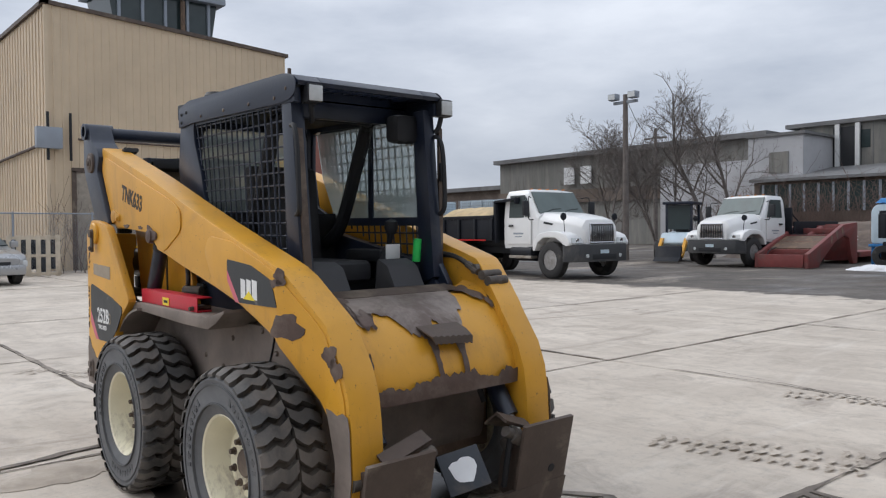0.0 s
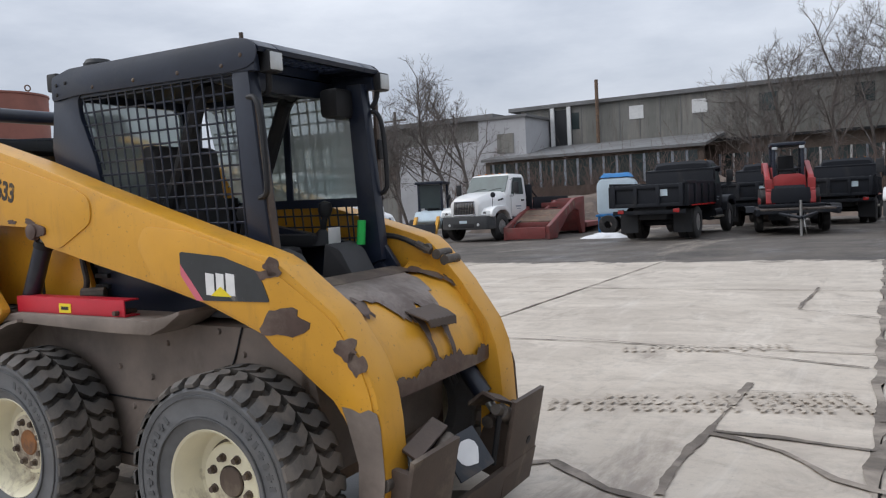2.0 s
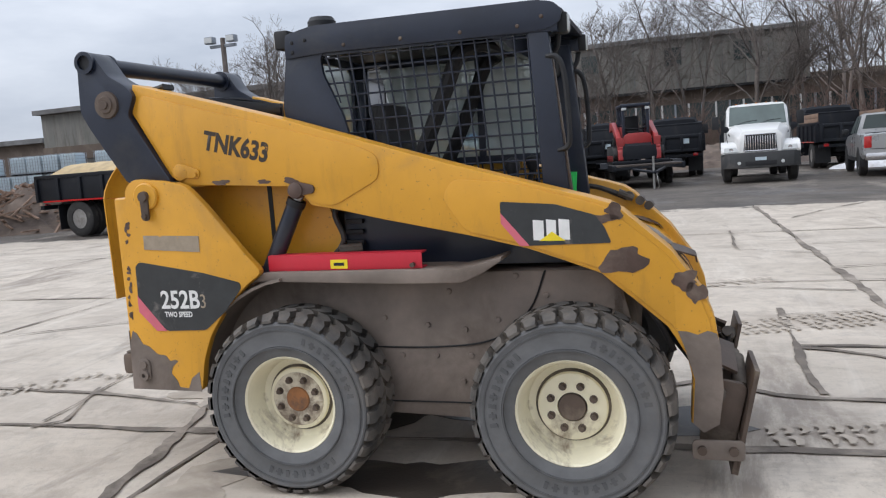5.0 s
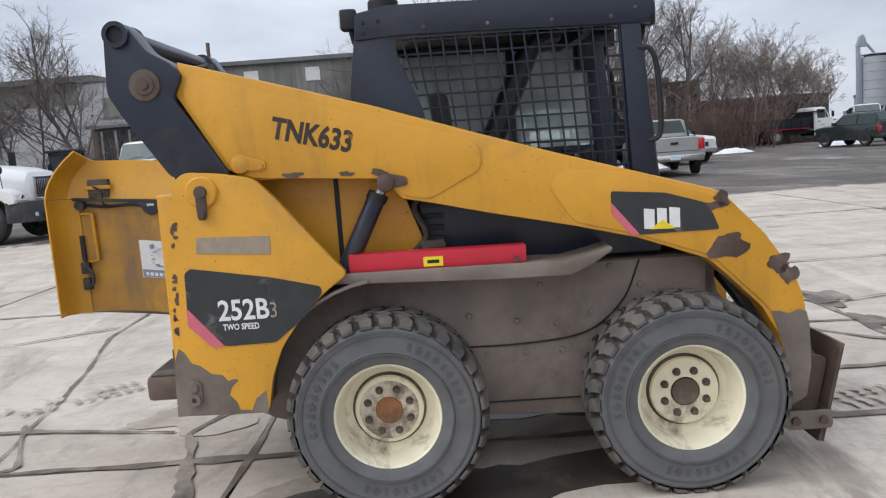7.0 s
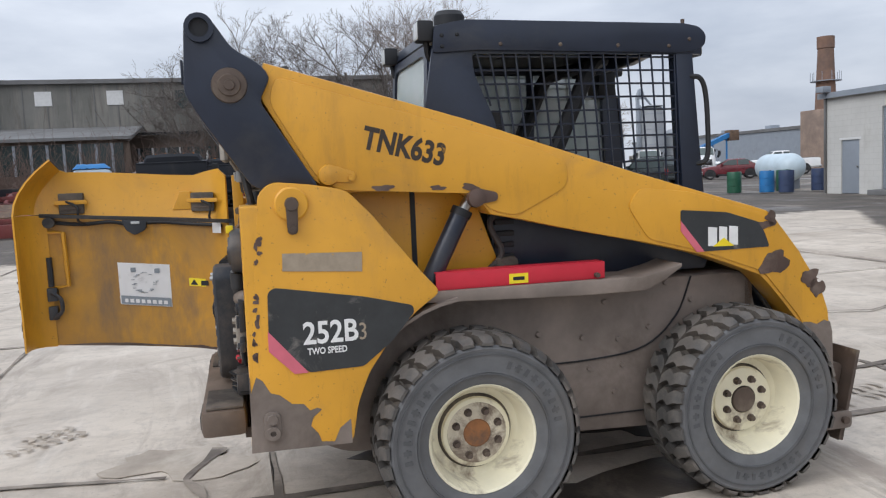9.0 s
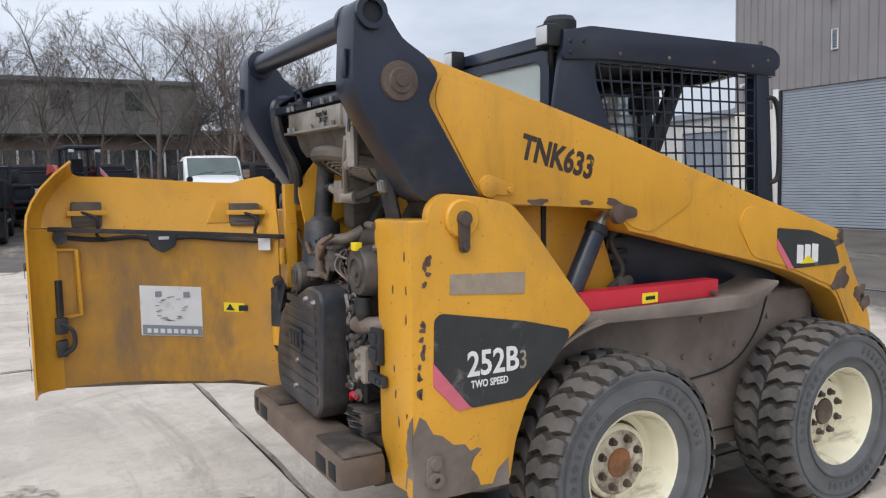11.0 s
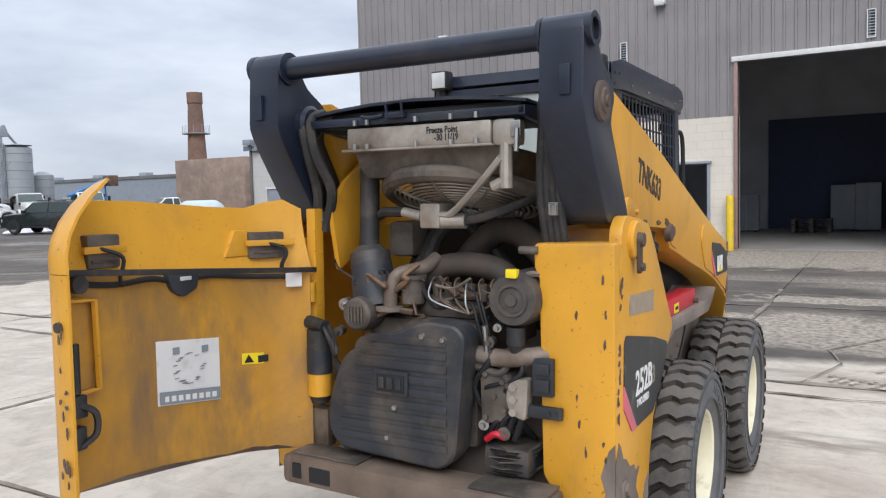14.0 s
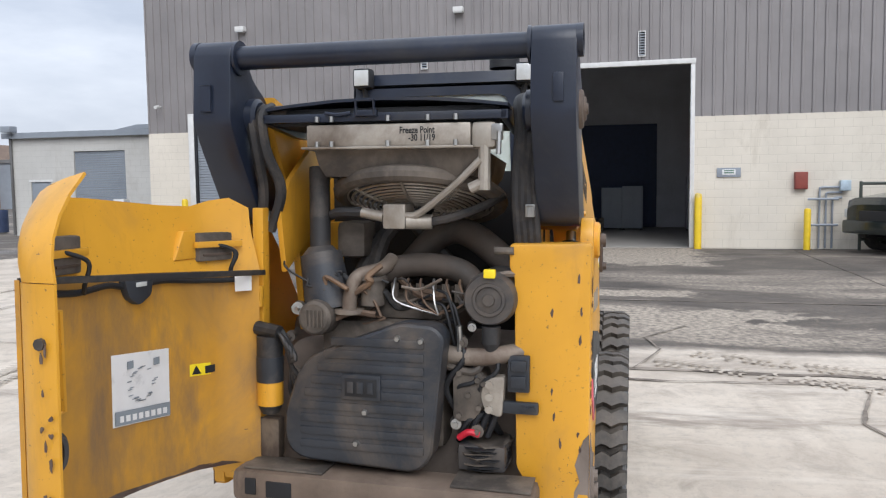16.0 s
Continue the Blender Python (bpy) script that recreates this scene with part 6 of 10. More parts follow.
# black moulded guard
GUARD = rounded([(0.275, 0.600), (0.272, 0.690), (0.225, 0.825), (0.185, 0.875), (0.07, 0.925), (-0.10, 0.990), (-0.135, 0.998), (-0.235, 0.992), (-0.268, 0.960), (-0.232, 0.575), (-0.205, 0.535), (-0.165, 0.515), (0.20, 0.530), (0.245, 0.548)], 0.03, 3)
guard = lp("engine_guard", plate(GUARD, -0.930, -0.815, "x", 0.020, None, 3), M_plastic, loader, "dusty black moulded plastic guard")
for k in range(9):
    z = 0.575 + k * 0.043
    y0 = 0.225 - max(0, z - 0.70) * 0.55
    lp("guard_rib", box(-0.9345, -0.926, -0.205, min(y0, 0.215), z, z + 0.027, 0.004), M_plastic, guard)
lp("guard_badge", box(-0.942, -0.930, -0.065, 0.068, 0.745, 0.828, 0.006), M_plastic, guard, "moulded badge with illegible shapes")
lp("badge_field", box(-0.945, -0.941, -0.052, 0.055, 0.757, 0.816, 0.002), M_black_matt, guard)
for k in range(3):
    lp("badge_shape", box(-0.949, -0.944, -0.042 + k * 0.033, -0.020 + k * 0.033, 0.768, 0.806, 0.003), M_plastic, guard)
for y, z in ((-0.118, 0.950), (-0.195, 0.945), (-0.01, 0.705), (0.02, 0.60)):
    lp("guard_bolt", revolve([(0.0, -0.944), (0.008, -0.943), (0.012, -0.928)], 10, "x", (0, y, z)), M_steel, guard)

M_exhaust = plain("heat_stained_pipe", (0.24, 0.20, 0.165), 0.6, 0.3, 0.3, 9, (0.12, 0.085, 0.065), (0.45, 0.66), 0.3)
# engine
eng = lp("engine", box(-0.78, -0.25, -0.24, 0.20, 0.55, 0.98, 0.03), M_dust, loader, "dust-caked diesel engine block")
lp("valve_cover", box(-0.74, -0.30, -0.22, 0.02, 0.98, 1.05, 0.02), M_dust, eng)
b = cyl((-0.76, 0.02, 1.03), (-0.76, 0.02, 1.115), 0.042, 14)
cyl((-0.76, 0.02, 1.115), (-0.76, 0.02, 1.128), 0.050, 12, b)
lp("filler_neck", b, M_dust, eng)
b = tube([(-0.80, 0.09, 1.00), (-0.80, 0.085, 1.07), (-0.79, 0.06, 1.13), (-0.72, 0.0, 1.15), (-0.66, -0.02, 1.18)], 0.025, 12)
cyl((-0.80, 0.09, 1.005), (-0.80, 0.09, 1.02), 0.052, 12, b)
lp("intake_elbow", b, M_exhaust, eng, "dusty metal elbow")
rnd = random.Random(7)
for k in range(6):
    y = -0.04 - 0.045 * k
    lp("injector", cyl((-0.70, y, 1.04), (-0.70, y, 1.10), 0.014, 8), M_dust, eng)
    lp("fuel_line", tube([(-0.70, y, 1.09), (-0.72, y - 0.01, 1.118), (-0.77, y - 0.02, 1.105), (-0.80, y - 0.03 - 0.02 * rnd.random(), 1.05), (-0.80, -0.22, 1.01)], 0.0040, 6), M_rustmetal if k % 3 else M_steel, eng)
b = plate(rounded([(-0.275, 0.855), (-0.375, 0.835), (-0.395, 0.76), (-0.36, 0.68), (-0.28, 0.66)], 0.02), -0.84, -0.70, "x", 0.02)
for y, z in ((-0.30, 0.83), (-0.36, 0.81), (-0.365, 0.72), (-0.30, 0.69)):
    cyl((-0.852, y, z), (-0.83, y, z), 0.009, 8, b)
lp("hydraulic_pump", b, M_dust, eng, "dusty cast pump housing")
lp("exhaust_pipe", tube([(-0.80, -0.22, 0.885), (-0.82, -0.33, 0.880), (-0.82, -0.42, 0.890), (-0.78, -0.50, 0.90)], 0.030, 14), M_exhaust, eng, "heat-stained exhaust pipe")
lp("small_pipe", tube([(-0.82, -0.24, 0.85), (-0.84, -0.34, 0.835), (-0.82, -0.37, 0.86)], 0.012), M_dust, eng)
lp("dip_stick", tube([(-0.85, -0.30, 0.985), (-0.84, -0.30, 0.93), (-0.80, -0.29, 0.80)], 0.009), M_steel, eng)
for k, (y, z) in enumerate(((-0.27, 1.03), (-0.29, 1.00), (-0.30, 0.96), (-0.26, 0.99))):
    lp("wire", tube([(-0.78, y + 0.06, z + 0.06), (-0.81, y + 0.02, z + 0.05), (-0.82, y, z), (-0.80, y - 0.02, z - 0.10)], 0.005, 6), M_black_matt, eng)
# big hoses over the engine
lp("air_hose", tube([(-0.66, 0.05, 1.10), (-0.64, -0.04, 1.15), (-0.64, -0.16, 1.16), (-0.66, -0.27, 1.14), (-0.66, -0.33, 1.08)], 0.042, 14), M_airhose, eng, "fat dusty rubber hose")
lp("air_hose", tube([(-0.50, -0.02, 1.12), (-0.48, -0.14, 1.25), (-0.48, -0.24, 1.27), (-0.52, -0.36, 1.20), (-0.55, -0.44, 1.12)], 0.050, 14), M_airhose, eng)
for y0, y1 in ((0.06, 0.02), (0.10, -0.02)):
    lp("riser_hose", tube([(-0.60, y0, 1.00), (-0.58, y0 + 0.01, 1.15), (-0.52, y1, 1.34)], 0.030, 10), M_hose, eng)
lp("diagonal_hose", tube([(-0.50, -0.30, 1.05), (-0.46, -0.12, 1.22), (-0.45, 0.02, 1.36)], 0.026, 10), M_hose, eng)
lp("coolant_tank", box(-0.66, -0.52, 0.08, 0.19, 1.18, 1.31, 0.025), M_dust, loader, "grey coolant bottle")

# air cleaner and silencer
b = revolve([(0.0, -0.862), (0.018, -0.862), (0.02, -0.852), (0.040, -0.850), (0.043, -0.858), (0.052, -0.858), (0.055, -0.85), (0.078, -0.85), (0.084, -0.84), (0.088, -0.80), (0.088, -0.60), (0.0, -0.60)], 28, "x", (0, -0.395, 1.072))
flt = lp("air_cleaner", b, M_plastic, loader, "round black air filter housing")
lp("filter_tab", box(-0.862, -0.835, -0.415, -0.378, 1.142, 1.170, 0.004), M_tabyellow, flt, "bright yellow clip")
b = cyl((-0.83, -0.40, 0.985), (-0.83, -0.40, 0.93), 0.030, 12)
cyl((-0.83, -0.40, 0.93), (-0.835, -0.40, 0.895), 0.030, 12, b, 0.010)
lp("dust_valve", b, M_hose, flt)
b = revolve([(0.0, -0.872), (0.048, -0.870), (0.058, -0.862), (0.062, -0.83), (0.062, -0.70)], 24, "x", (0, 0.190, 0.992))
mf = lp("silencer", b, M_dust, loader, "round dusty silencer end")
for k in range(5):
    lp("silencer_rib", box(-0.878, -0.869, 0.156 + k * 0.014, 0.162 + k * 0.014, 0.965, 1.02), M_dust, mf)
lp("canister", cyl((-0.76, 0.175, 1.01), (-0.74, 0.215, 1.20), 0.085, 20, None, 0.072), M_plastic, loader, "dark canister")
lp("canister_cap", cyl((-0.74, 0.215, 1.198), (-0.738, 0.218, 1.225), 0.066, 18, None, 0.042), M_plastic, loader)
lp("stack_pipe", cyl((-0.738, 0.218, 1.21), (-0.70, 0.235, 1.50), 0.036, 16), M_hose, loader, "black vertical pipe")

# loose wiring and small hoses
rnd = random.Random(88)
for k in range(26):
    y, z = rnd.uniform(-0.34, 0.26), rnd.uniform(0.98, 1.16)
    x = rnd.uniform(-0.82, -0.70)
    pts = [(x, y, z)]
    for j in range(3):
        y += rnd.uniform(-0.09, 0.09)
        z += rnd.uniform(-0.06, 0.05)
        pts.append((x + rnd.uniform(-0.03, 0.03), y, z))
    lp("loose_wire", tube(pts, rnd.choice((0.004, 0.005, 0.008, 0.011)), 6), rnd.choice((M_black_matt, M_hose, M_hose, M_rustmetal, M_exhaust)), eng)
for k, (y, z) in enumerate(((-0.34, 0.98), (-0.31, 0.93), (-0.38, 0.80), (-0.33, 0.76), (-0.29, 0.66), (-0.36, 0.64), (0.27, 0.80), (0.29, 0.92), (0.26, 1.02))):
    b = cyl((-0.84, y, z), (-0.80, y + 0.01, z), 0.014 + 0.004 * (k % 3), 10)
    cyl((-0.855, y, z), (-0.84, y, z), 0.009, 6, b)
    lp("pipe_fitting", b, M_steel if k % 4 == 0 else M_dust, eng)
for y, drop, r in ((-0.285, 0.00, 0.010), (-0.325, 0.07, 0.007), (-0.395, 0.03, 0.008)):
    lp("small_hose", tube([(-0.80, y, 0.95 - drop), (-0.84, y - 0.03, 0.88 - drop), (-0.835, y + 0.03, 0.78), (-0.80, y - 0.02, 0.66 + drop)], r, 7), M_black_matt, eng)

# fuel filter on the left post
ff = lp("fuel_filter", cyl((-0.88, 0.345, 0.86), (-0.88, 0.345, 0.93), 0.044, 14), M_hose, loader, "fuel filter with a yellow band")
lp("filter_foot", cyl((-0.88, 0.345, 0.665), (-0.88, 0.345, 0.695), 0.030, 14, None, 0.042), M_hose, ff)
lp("filter_head", cyl((-0.90, 0.30, 0.945), (-0.88, 0.39, 0.955), 0.024, 10), M_hose, ff)
lp("filter_band", cyl((-0.88, 0.345, 0.695), (-0.88, 0.345, 0.775), 0.044, 16), M_yellow, ff)
lp("filter_body", cyl((-0.88, 0.345, 0.775), (-0.88, 0.345, 0.86), 0.046, 16), M_plastic, ff)
for k in range(4):
    lp("filter_hose", tube([(-0.88, 0.33 - 0.01 * k, 0.95), (-0.92, 0.28 - 0.015 * k, 0.93 - 0.02 * k), (-0.90, 0.26, 0.84), (-0.86, 0.28 - 0.02 * k, 0.74), (-0.84, 0.25, 0.66)], 0.008, 6), M_hose, ff)
lp("filter_bracket", box(-0.87, -0.82, 0.32, 0.39, 0.50, 0.64, 0.01), M_brown, loader)

# battery corner, caked with dirt
b = box(-0.86, -0.70, -0.455, -0.30, 0.515, 0.60, 0.012)
bat = lp("battery", b, M_plastic, loader, "dirt-caked battery with layers of debris")
rnd = random.Random(12)
for k in range(14):
    z = 0.518 + 0.006 * k
    lp("debris_layer", plate(blotch(-0.78 + rnd.uniform(-0.02, 0.02), -0.378 + rnd.uniform(-0.015, 0.015), 0.085, 0.078, 60 + k, 12, 0.15), z, z + 0.004, "z"), M_dust if k % 2 else M_black_matt, bat)
lp("terminal_cover", tube([(-0.84, -0.30, 0.615), (-0.85, -0.335, 0.640), (-0.84, -0.365, 0.630)], 0.011, 8), M_red, bat, "red terminal cover")
for k in range(4):
    lp("cable", tube([(-0.82, -0.30 - 0.03 * k, 0.62), (-0.83, -0.34 - 0.03 * k, 0.68 + 0.015 * k), (-0.78, -0.40, 0.66), (-0.72, -0.42, 0.60)], 0.010, 7), M_black_matt, bat)

# radiator pack, swung over the engine
fr = lp("radiator_frame", box(-0.875, -0.845, -0.450, 0.375, 1.640, 1.668, 0.005), M_black, loader, "black cooler frame")
for y in (-0.44, 0.365):
    lp("frame_side", plate([(-0.875, 1.64), (-0.875, 1.668), (-0.50, 1.69), (-0.50, 1.61), (-0.60, 1.61)], y - 0.012, y + 0.012, "y", 0.003), M_black, fr)
lp("cooler_core", box(-0.83, -0.50, -0.42, 0.34, 1.63, 1.69, 0.01), M_black_matt, fr)
hood_rows = [[(x, y, 1.688 + 0.030 * (1 - ((y + 0.04) / 0.42) ** 2) - (x + 0.86) * 0.04) for y in (-0.45, -0.35, -0.2, -0.04, 0.12, 0.27, 0.37)] for x in (-0.86, -0.74, -0.60, -0.50)]
lp("hood_lid", sheet(hood_rows, 0.010), M_black, fr, "black lid over the coolers")
tank = lp("header_tank", box(-0.870, -0.78, -0.335, 0.212, 1.560, 1.632, 0.008), M_alu, loader, "bare aluminium cooler tank with marker writing")
lp("tank_end", box(-0.865, -0.78, -0.415, -0.335, 1.550, 1.635, 0.018), M_alu, tank)
lp("tank_flange", box(-0.885, -0.76, -0.345, 0.225, 1.552, 1.560, 0.002), M_alu, tank)
for y in (0.17, 0.12, -0.07, -0.20, -0.29):
    for z in (1.565, 1.645):
        lp("tank_bolt", cyl((-0.880, y, z - 0.006), (-0.880, y, z + 0.012), 0.008, 6), M_steel, tank)
for txt, z, yy in (("Freeze Point", 1.600, -0.105), ("-30 11/19", 1.576, -0.135)):
    tagged(lp("marker_writing", letters(txt, 0.030, (-0.8712, yy, z), (90, 0, -90), 0.0005, 0.0006, "LEFT", 0.75), M_black_matt, tank, "black marker writing"), kind="stuff")
rows = []
for z, g in ((1.555, 0.0), (1.50, -0.012), (1.465, -0.03)):
    rows.append([(-0.845 - g, 0.195 + g, z), (-0.845 - g, -0.365 - g, z), (-0.30 + g, -0.365 - g, z - 0.03), (-0.30 + g, 0.195 + g, z - 0.03), (-0.845 - g, 0.195 + g, z)])
lp("shroud", sheet(rows, 0.006), M_dust, loader, "dust-brown fan shroud")
tilt = Matrix.Translation((-0.575 * K, -0.10 * K, 1.392 * K)) @ Matrix.Rotation(radians(17), 4, "Y")


def ring_bm(r, t, n=40, sides=6):
    return revolve([(r + t * math.cos(a), t * math.sin(a)) for a in (2 * math.pi * k / sides for k in range(sides))], n, "z", (0, 0, 0), None, True)


fan = lp("fan_ring", ring_bm(0.272, 0.028, 48, 10), M_dust, loader, "dusty round fan shroud ring")
fan.matrix_basis = tilt
for k in range(11):
    lp("guard_ring", ring_bm(0.075 + 0.0175 * k, 0.0045), M_alu, fan).location = (0, 0, (-0.045 + 0.03 * (k / 10) ** 2) * K)
for k in range(8):
    a = 2 * math.pi * k / 8
    lp("guard_spoke", tube([(0.05 * math.cos(a), 0.05 * math.sin(a), -0.045), (0.17 * math.cos(a), 0.17 * math.sin(a), -0.040), (0.265 * math.cos(a), 0.265 * math.sin(a), -0.012)], 0.005, 6), M_alu, fan)
for k in range(7):
    a = 2 * math.pi * k / 7
    c, s = math.cos(a), math.sin(a)
    blade = sheet([[(0.06 * c - w * s, 0.06 * s + w * c, 0.01 - 0.3 * w) for w in (-0.03, 0.03)], [(0.24 * c - w * s, 0.24 * s + w * c, 0.01 - 0.3 * w) for w in (-0.05, 0.05)]], 0.004)
    lp("fan_blade", blade, M_black_matt, fan)
b = box(-0.78, -0.66, -0.100, -0.020, 1.290, 1.375, 0.010)
cyl((-0.76, -0.10, 1.315), (-0.75, -0.185, 1.315), 0.026, 12, b)
cyl((-0.76, -0.02, 1.33), (-0.75, 0.06, 1.345), 0.018, 12, b)
mot = lp("fan_motor", b, M_alu, loader, "dusty hydraulic fan motor block")
lp("motor_hose", tube([(-0.75, 0.06, 1.345), (-0.74, 0.14, 1.345), (-0.70, 0.20, 1.33)], 0.018, 8), M_hose, mot)
lp("motor_hose", tube([(-0.75, -0.18, 1.315), (-0.74, -0.25, 1.33), (-0.70, -0.33, 1.36), (-0.62, -0.40, 1.40)], 0.016, 8), M_hose, mot)
lp("hose_strut", tube([(-0.86, -0.365, 1.515), (-0.83, -0.27, 1.43), (-0.78, -0.15, 1.345), (-0.77, -0.10, 1.335)], 0.012, 8), M_alu, mot, "braided hose")
b = cyl((-0.845, -0.375, 1.56), (-0.845, -0.375, 1.42), 0.020, 10)
cyl((-0.845, -0.375, 1.445), (-0.845, -0.33, 1.425), 0.018, 10, b)
lp("pipe_elbow", b, M_alu, loader)
b = box(-0.895, -0.868, -0.035, 0.040, 1.655, 1.675, 0.004)
tube([(-0.89, -0.028, 1.66), (-0.90, -0.028, 1.705), (-0.90, 0.032, 1.705), (-0.89, 0.032, 1.66)], 0.006, 6, b, False)
tube([(-0.88, 0.055, 1.668), (-0.885, 0.10, 1.662), (-0.885, 0.14, 1.668)], 0.006, 6, b)
lp("lid_latch", b, M_black, loader)
b = box(-0.872, -0.85, -0.435, -0.400, 1.575, 1.625, 0.004)
tube([(-0.875, -0.425, 1.60), (-0.88, -0.425, 1.53)], 0.008, 6, b)
lp("frame_catch", b, M_steel, loader)
# hoses inside the links
for k in range(2):
    y = 0.40 - 0.035 * k
    lp("link_hose", tube([(-0.80, y, 1.70), (-0.86, y + 0.01, 1.665), (-0.85, y, 1.55), (-0.80, y - 0.03 * k, 1.42), (-0.78, y + 0.02, 1.28)], 0.019, 8), M_hose, loader)
lp("hose_clamp", cyl((-0.785, 0.405, 1.31), (-0.782, 0.41, 1.345), 0.027, 14), M_steel, loader)
for k in range(4):
    y = -0.535 + 0.02 * k
    lp("link_hose", tube([(-0.60, y, 1.74), (-0.76, y + 0.01, 1.70), (-0.80, y, 1.60), (-0.79, y + 0.01, 1.42), (-0.76, y, 1.25)], 0.014, 8), M_hose, loader)
b = box(-0.81, -0.79, -0.53, -0.50, 1.335, 1.375, 0.003)
tube([(-0.812, -0.525, 1.34), (-0.815, -0.525, 1.37), (-0.815, -0.505, 1.37), (-0.812, -0.505, 1.34)], 0.004, 6, b, False)
lp("hose_buckle", b, M_steel, loader)
lp("pivot_stub", cyl((-0.80, mir(-0.50), 1.672), (-0.80, mir(-0.44), 1.672), 0.034, 14), M_brown, loader)

# left post with its hinges
post = lp("hinge_post", box(-0.84, -0.79, 0.385, 0.425, 0.50, 1.36, 0.006), M_yellow, loader, "yellow hinge post")
for z in (1.06, 0.60):
    b = cyl((-0.855, 0.40, z - 0.035), (-0.855, 0.40, z + 0.035), 0.020, 12)
    box(-0.875, -0.83, 0.385, 0.46, z - 0.018, z + 0.018, 0.006, b)
    lp("hinge", b, M_yellow if z > 0.8 else M_brown, post, "bolted door hinge")

# engine door, swung wide open
M_doorin, nt, bs = mat_base("grimy_inner_yellow_paint")
c = mix_node(nt, ramp_node(nt, noise_node(nt, 2.4, 5, 0.6), 0.3, 0.7), (0.50, 0.235, 0.016), (0.60, 0.30, 0.028))
c = mix_node(nt, math_node(nt, "MULTIPLY", ramp_node(nt, noise_node(nt, 2.0, 8, 0.66, dist=0.5), 0.40, 0.68), 0.85), c, (0.25, 0.145, 0.055))
c = mix_node(nt, math_node(nt, "MULTIPLY", ramp_node(nt, noise_node(nt, 5.0, 8, 0.7, stretch=(1, 1, 0.3)), 0.50, 0.70), 0.75), c, (0.15, 0.105, 0.075))
nt.links.new(c, bs.inputs["Base Color"])
bs.inputs["Roughness"].default_value = 0.55
bump_node(nt, bs, noise_node(nt, 40, 4), 0.1, 0.003)
CURVE = [(-1.75, 0.565), (-1.70, 0.575), (-1.39, 0.580), (-1.17, 0.555), (-1.05, 0.530), (-0.95, 0.487), (-0.90, 0.440), (-0.865, 0.385)]


def door_y(x):
    for (xa, ya), (xb, yb) in zip(CURVE, CURVE[1:]):
        if x <= xb:
            return ya + (yb - ya) * (x - xa) / (xb - xa)
    return 0.385


cols = [-1.75 + 0.885 * k / 30 for k in range(31)]
rows = []
for j in range(4):
    rows.append([(x, door_y(x) + 0.006, (0.575 - 0.098 * (x + 1.75)) * (1 - j / 3) + (1.205 - 0.068 * (x + 1.75)) * j / 3) for x in cols])
door = lp("engine_door", sheet(rows, 0.012), M_doorin, loader, "open yellow engine door with grimy inside")
fl = [(-1.806, 0.415), (-1.803, 0.47), (-1.788, 0.515), (-1.755, 0.550), (-1.700, 0.566)]
lp("edge_flange", sheet([[(x, y, z + (x + 1.8) * -0.07) for x, y in fl] for z in (0.575, 0.80, 1.0, 1.205)], 0.008), M_yellow, door)
fw = [(-1.737, 1.195), (-1.700, 1.195), (-1.705, 1.15), (-1.72, 1.10), (-1.712, 1.04), (-1.725, 0.98), (-1.715, 0.92), (-1.737, 0.90)]
lp("bare_edge", plate(fw, 0.5505, 0.5535, "y"), M_chipbrown, door)
stx = [(-1.806, 0.415), (-1.803, 0.470), (-1.788, 0.515), (-1.750, 0.552)] + [(x, door_y(x)) for x in (-1.62, -1.45, -1.30, -1.15, -1.02, -0.95, -0.90, -0.865)]
topz = [1.46, 1.445, 1.43, 1.412, 1.40, 1.395, 1.384, 1.372, 1.366, 1.385, 1.394, 1.36]
rows = []
for j in range(6):
    t = j / 5
    row = []
    for (x, y), zt in zip(stx, topz):
        lo = 1.205 - (x + 1.765) * 0.066
        row.append((x + t * t * max(0.0, 0.165 * (-1.60 - x) / 0.206), y + 0.030 * math.sin(t * 1.6) + 0.012 * t, lo + (zt - lo) * t))
    rows.append(row)
lp("upper_shell", sheet(rows, 0.008), M_yellow, door, "curved yellow top of the door")
lp("weather_strip", plate([(-1.745, 1.192), (-0.85, 1.132), (-0.85, 1.150), (-1.745, 1.210)], 0.540, 0.556, "y", 0.003), M_hose, door, "dirty rubber strip")
# grime below the strip, with a drawn edge
rnd = random.Random(31)
low, up = [], []
for k in range(34):
    x = -1.74 + 0.87 * k / 33
    z = 0.577 - 0.098 * (x + 1.75)
    low.append((x, z))
    up.append((x, z + 0.012 + 0.020 * rnd.random() ** 2))
lp("bare_bottom_edge", plate(low + up[::-1], 0.5505, 0.5535, "y"), M_chipbrown, door, "bare brown bottom edge")
for x in (-1.585, -0.985):
    lamp = lp("tail_lamp", box(x - 0.055, x + 0.055, 0.535, 0.575, 1.205 - (x + 1.765) * 0.02, 1.305 - (x + 1.765) * 0.03, 0.008), M_dust, door, "brown back of a tail lamp")
    z0 = 1.205 - (x + 1.765) * 0.02
    lp("lamp_strap", box(x - 0.072, x + 0.072, 0.525, 0.540, z0 + 0.045, z0 + 0.065, 0.003), M_yellow, lamp)
    lp("lamp_rib", box(x - 0.045, x + 0.045, 0.530, 0.537, z0 + 0.018, z0 + 0.026, 0.002), M_brown, lamp)
    lp("lamp_cable", tube([(x - 0.02, 0.53, z0 + 0.06), (x + 0.035, 0.50, z0 + 0.03), (x + 0.03, 0.51, z0 - 0.03), (x + 0.06, 0.535, z0 - 0.055)], 0.006, 7), M_black_matt, lamp)
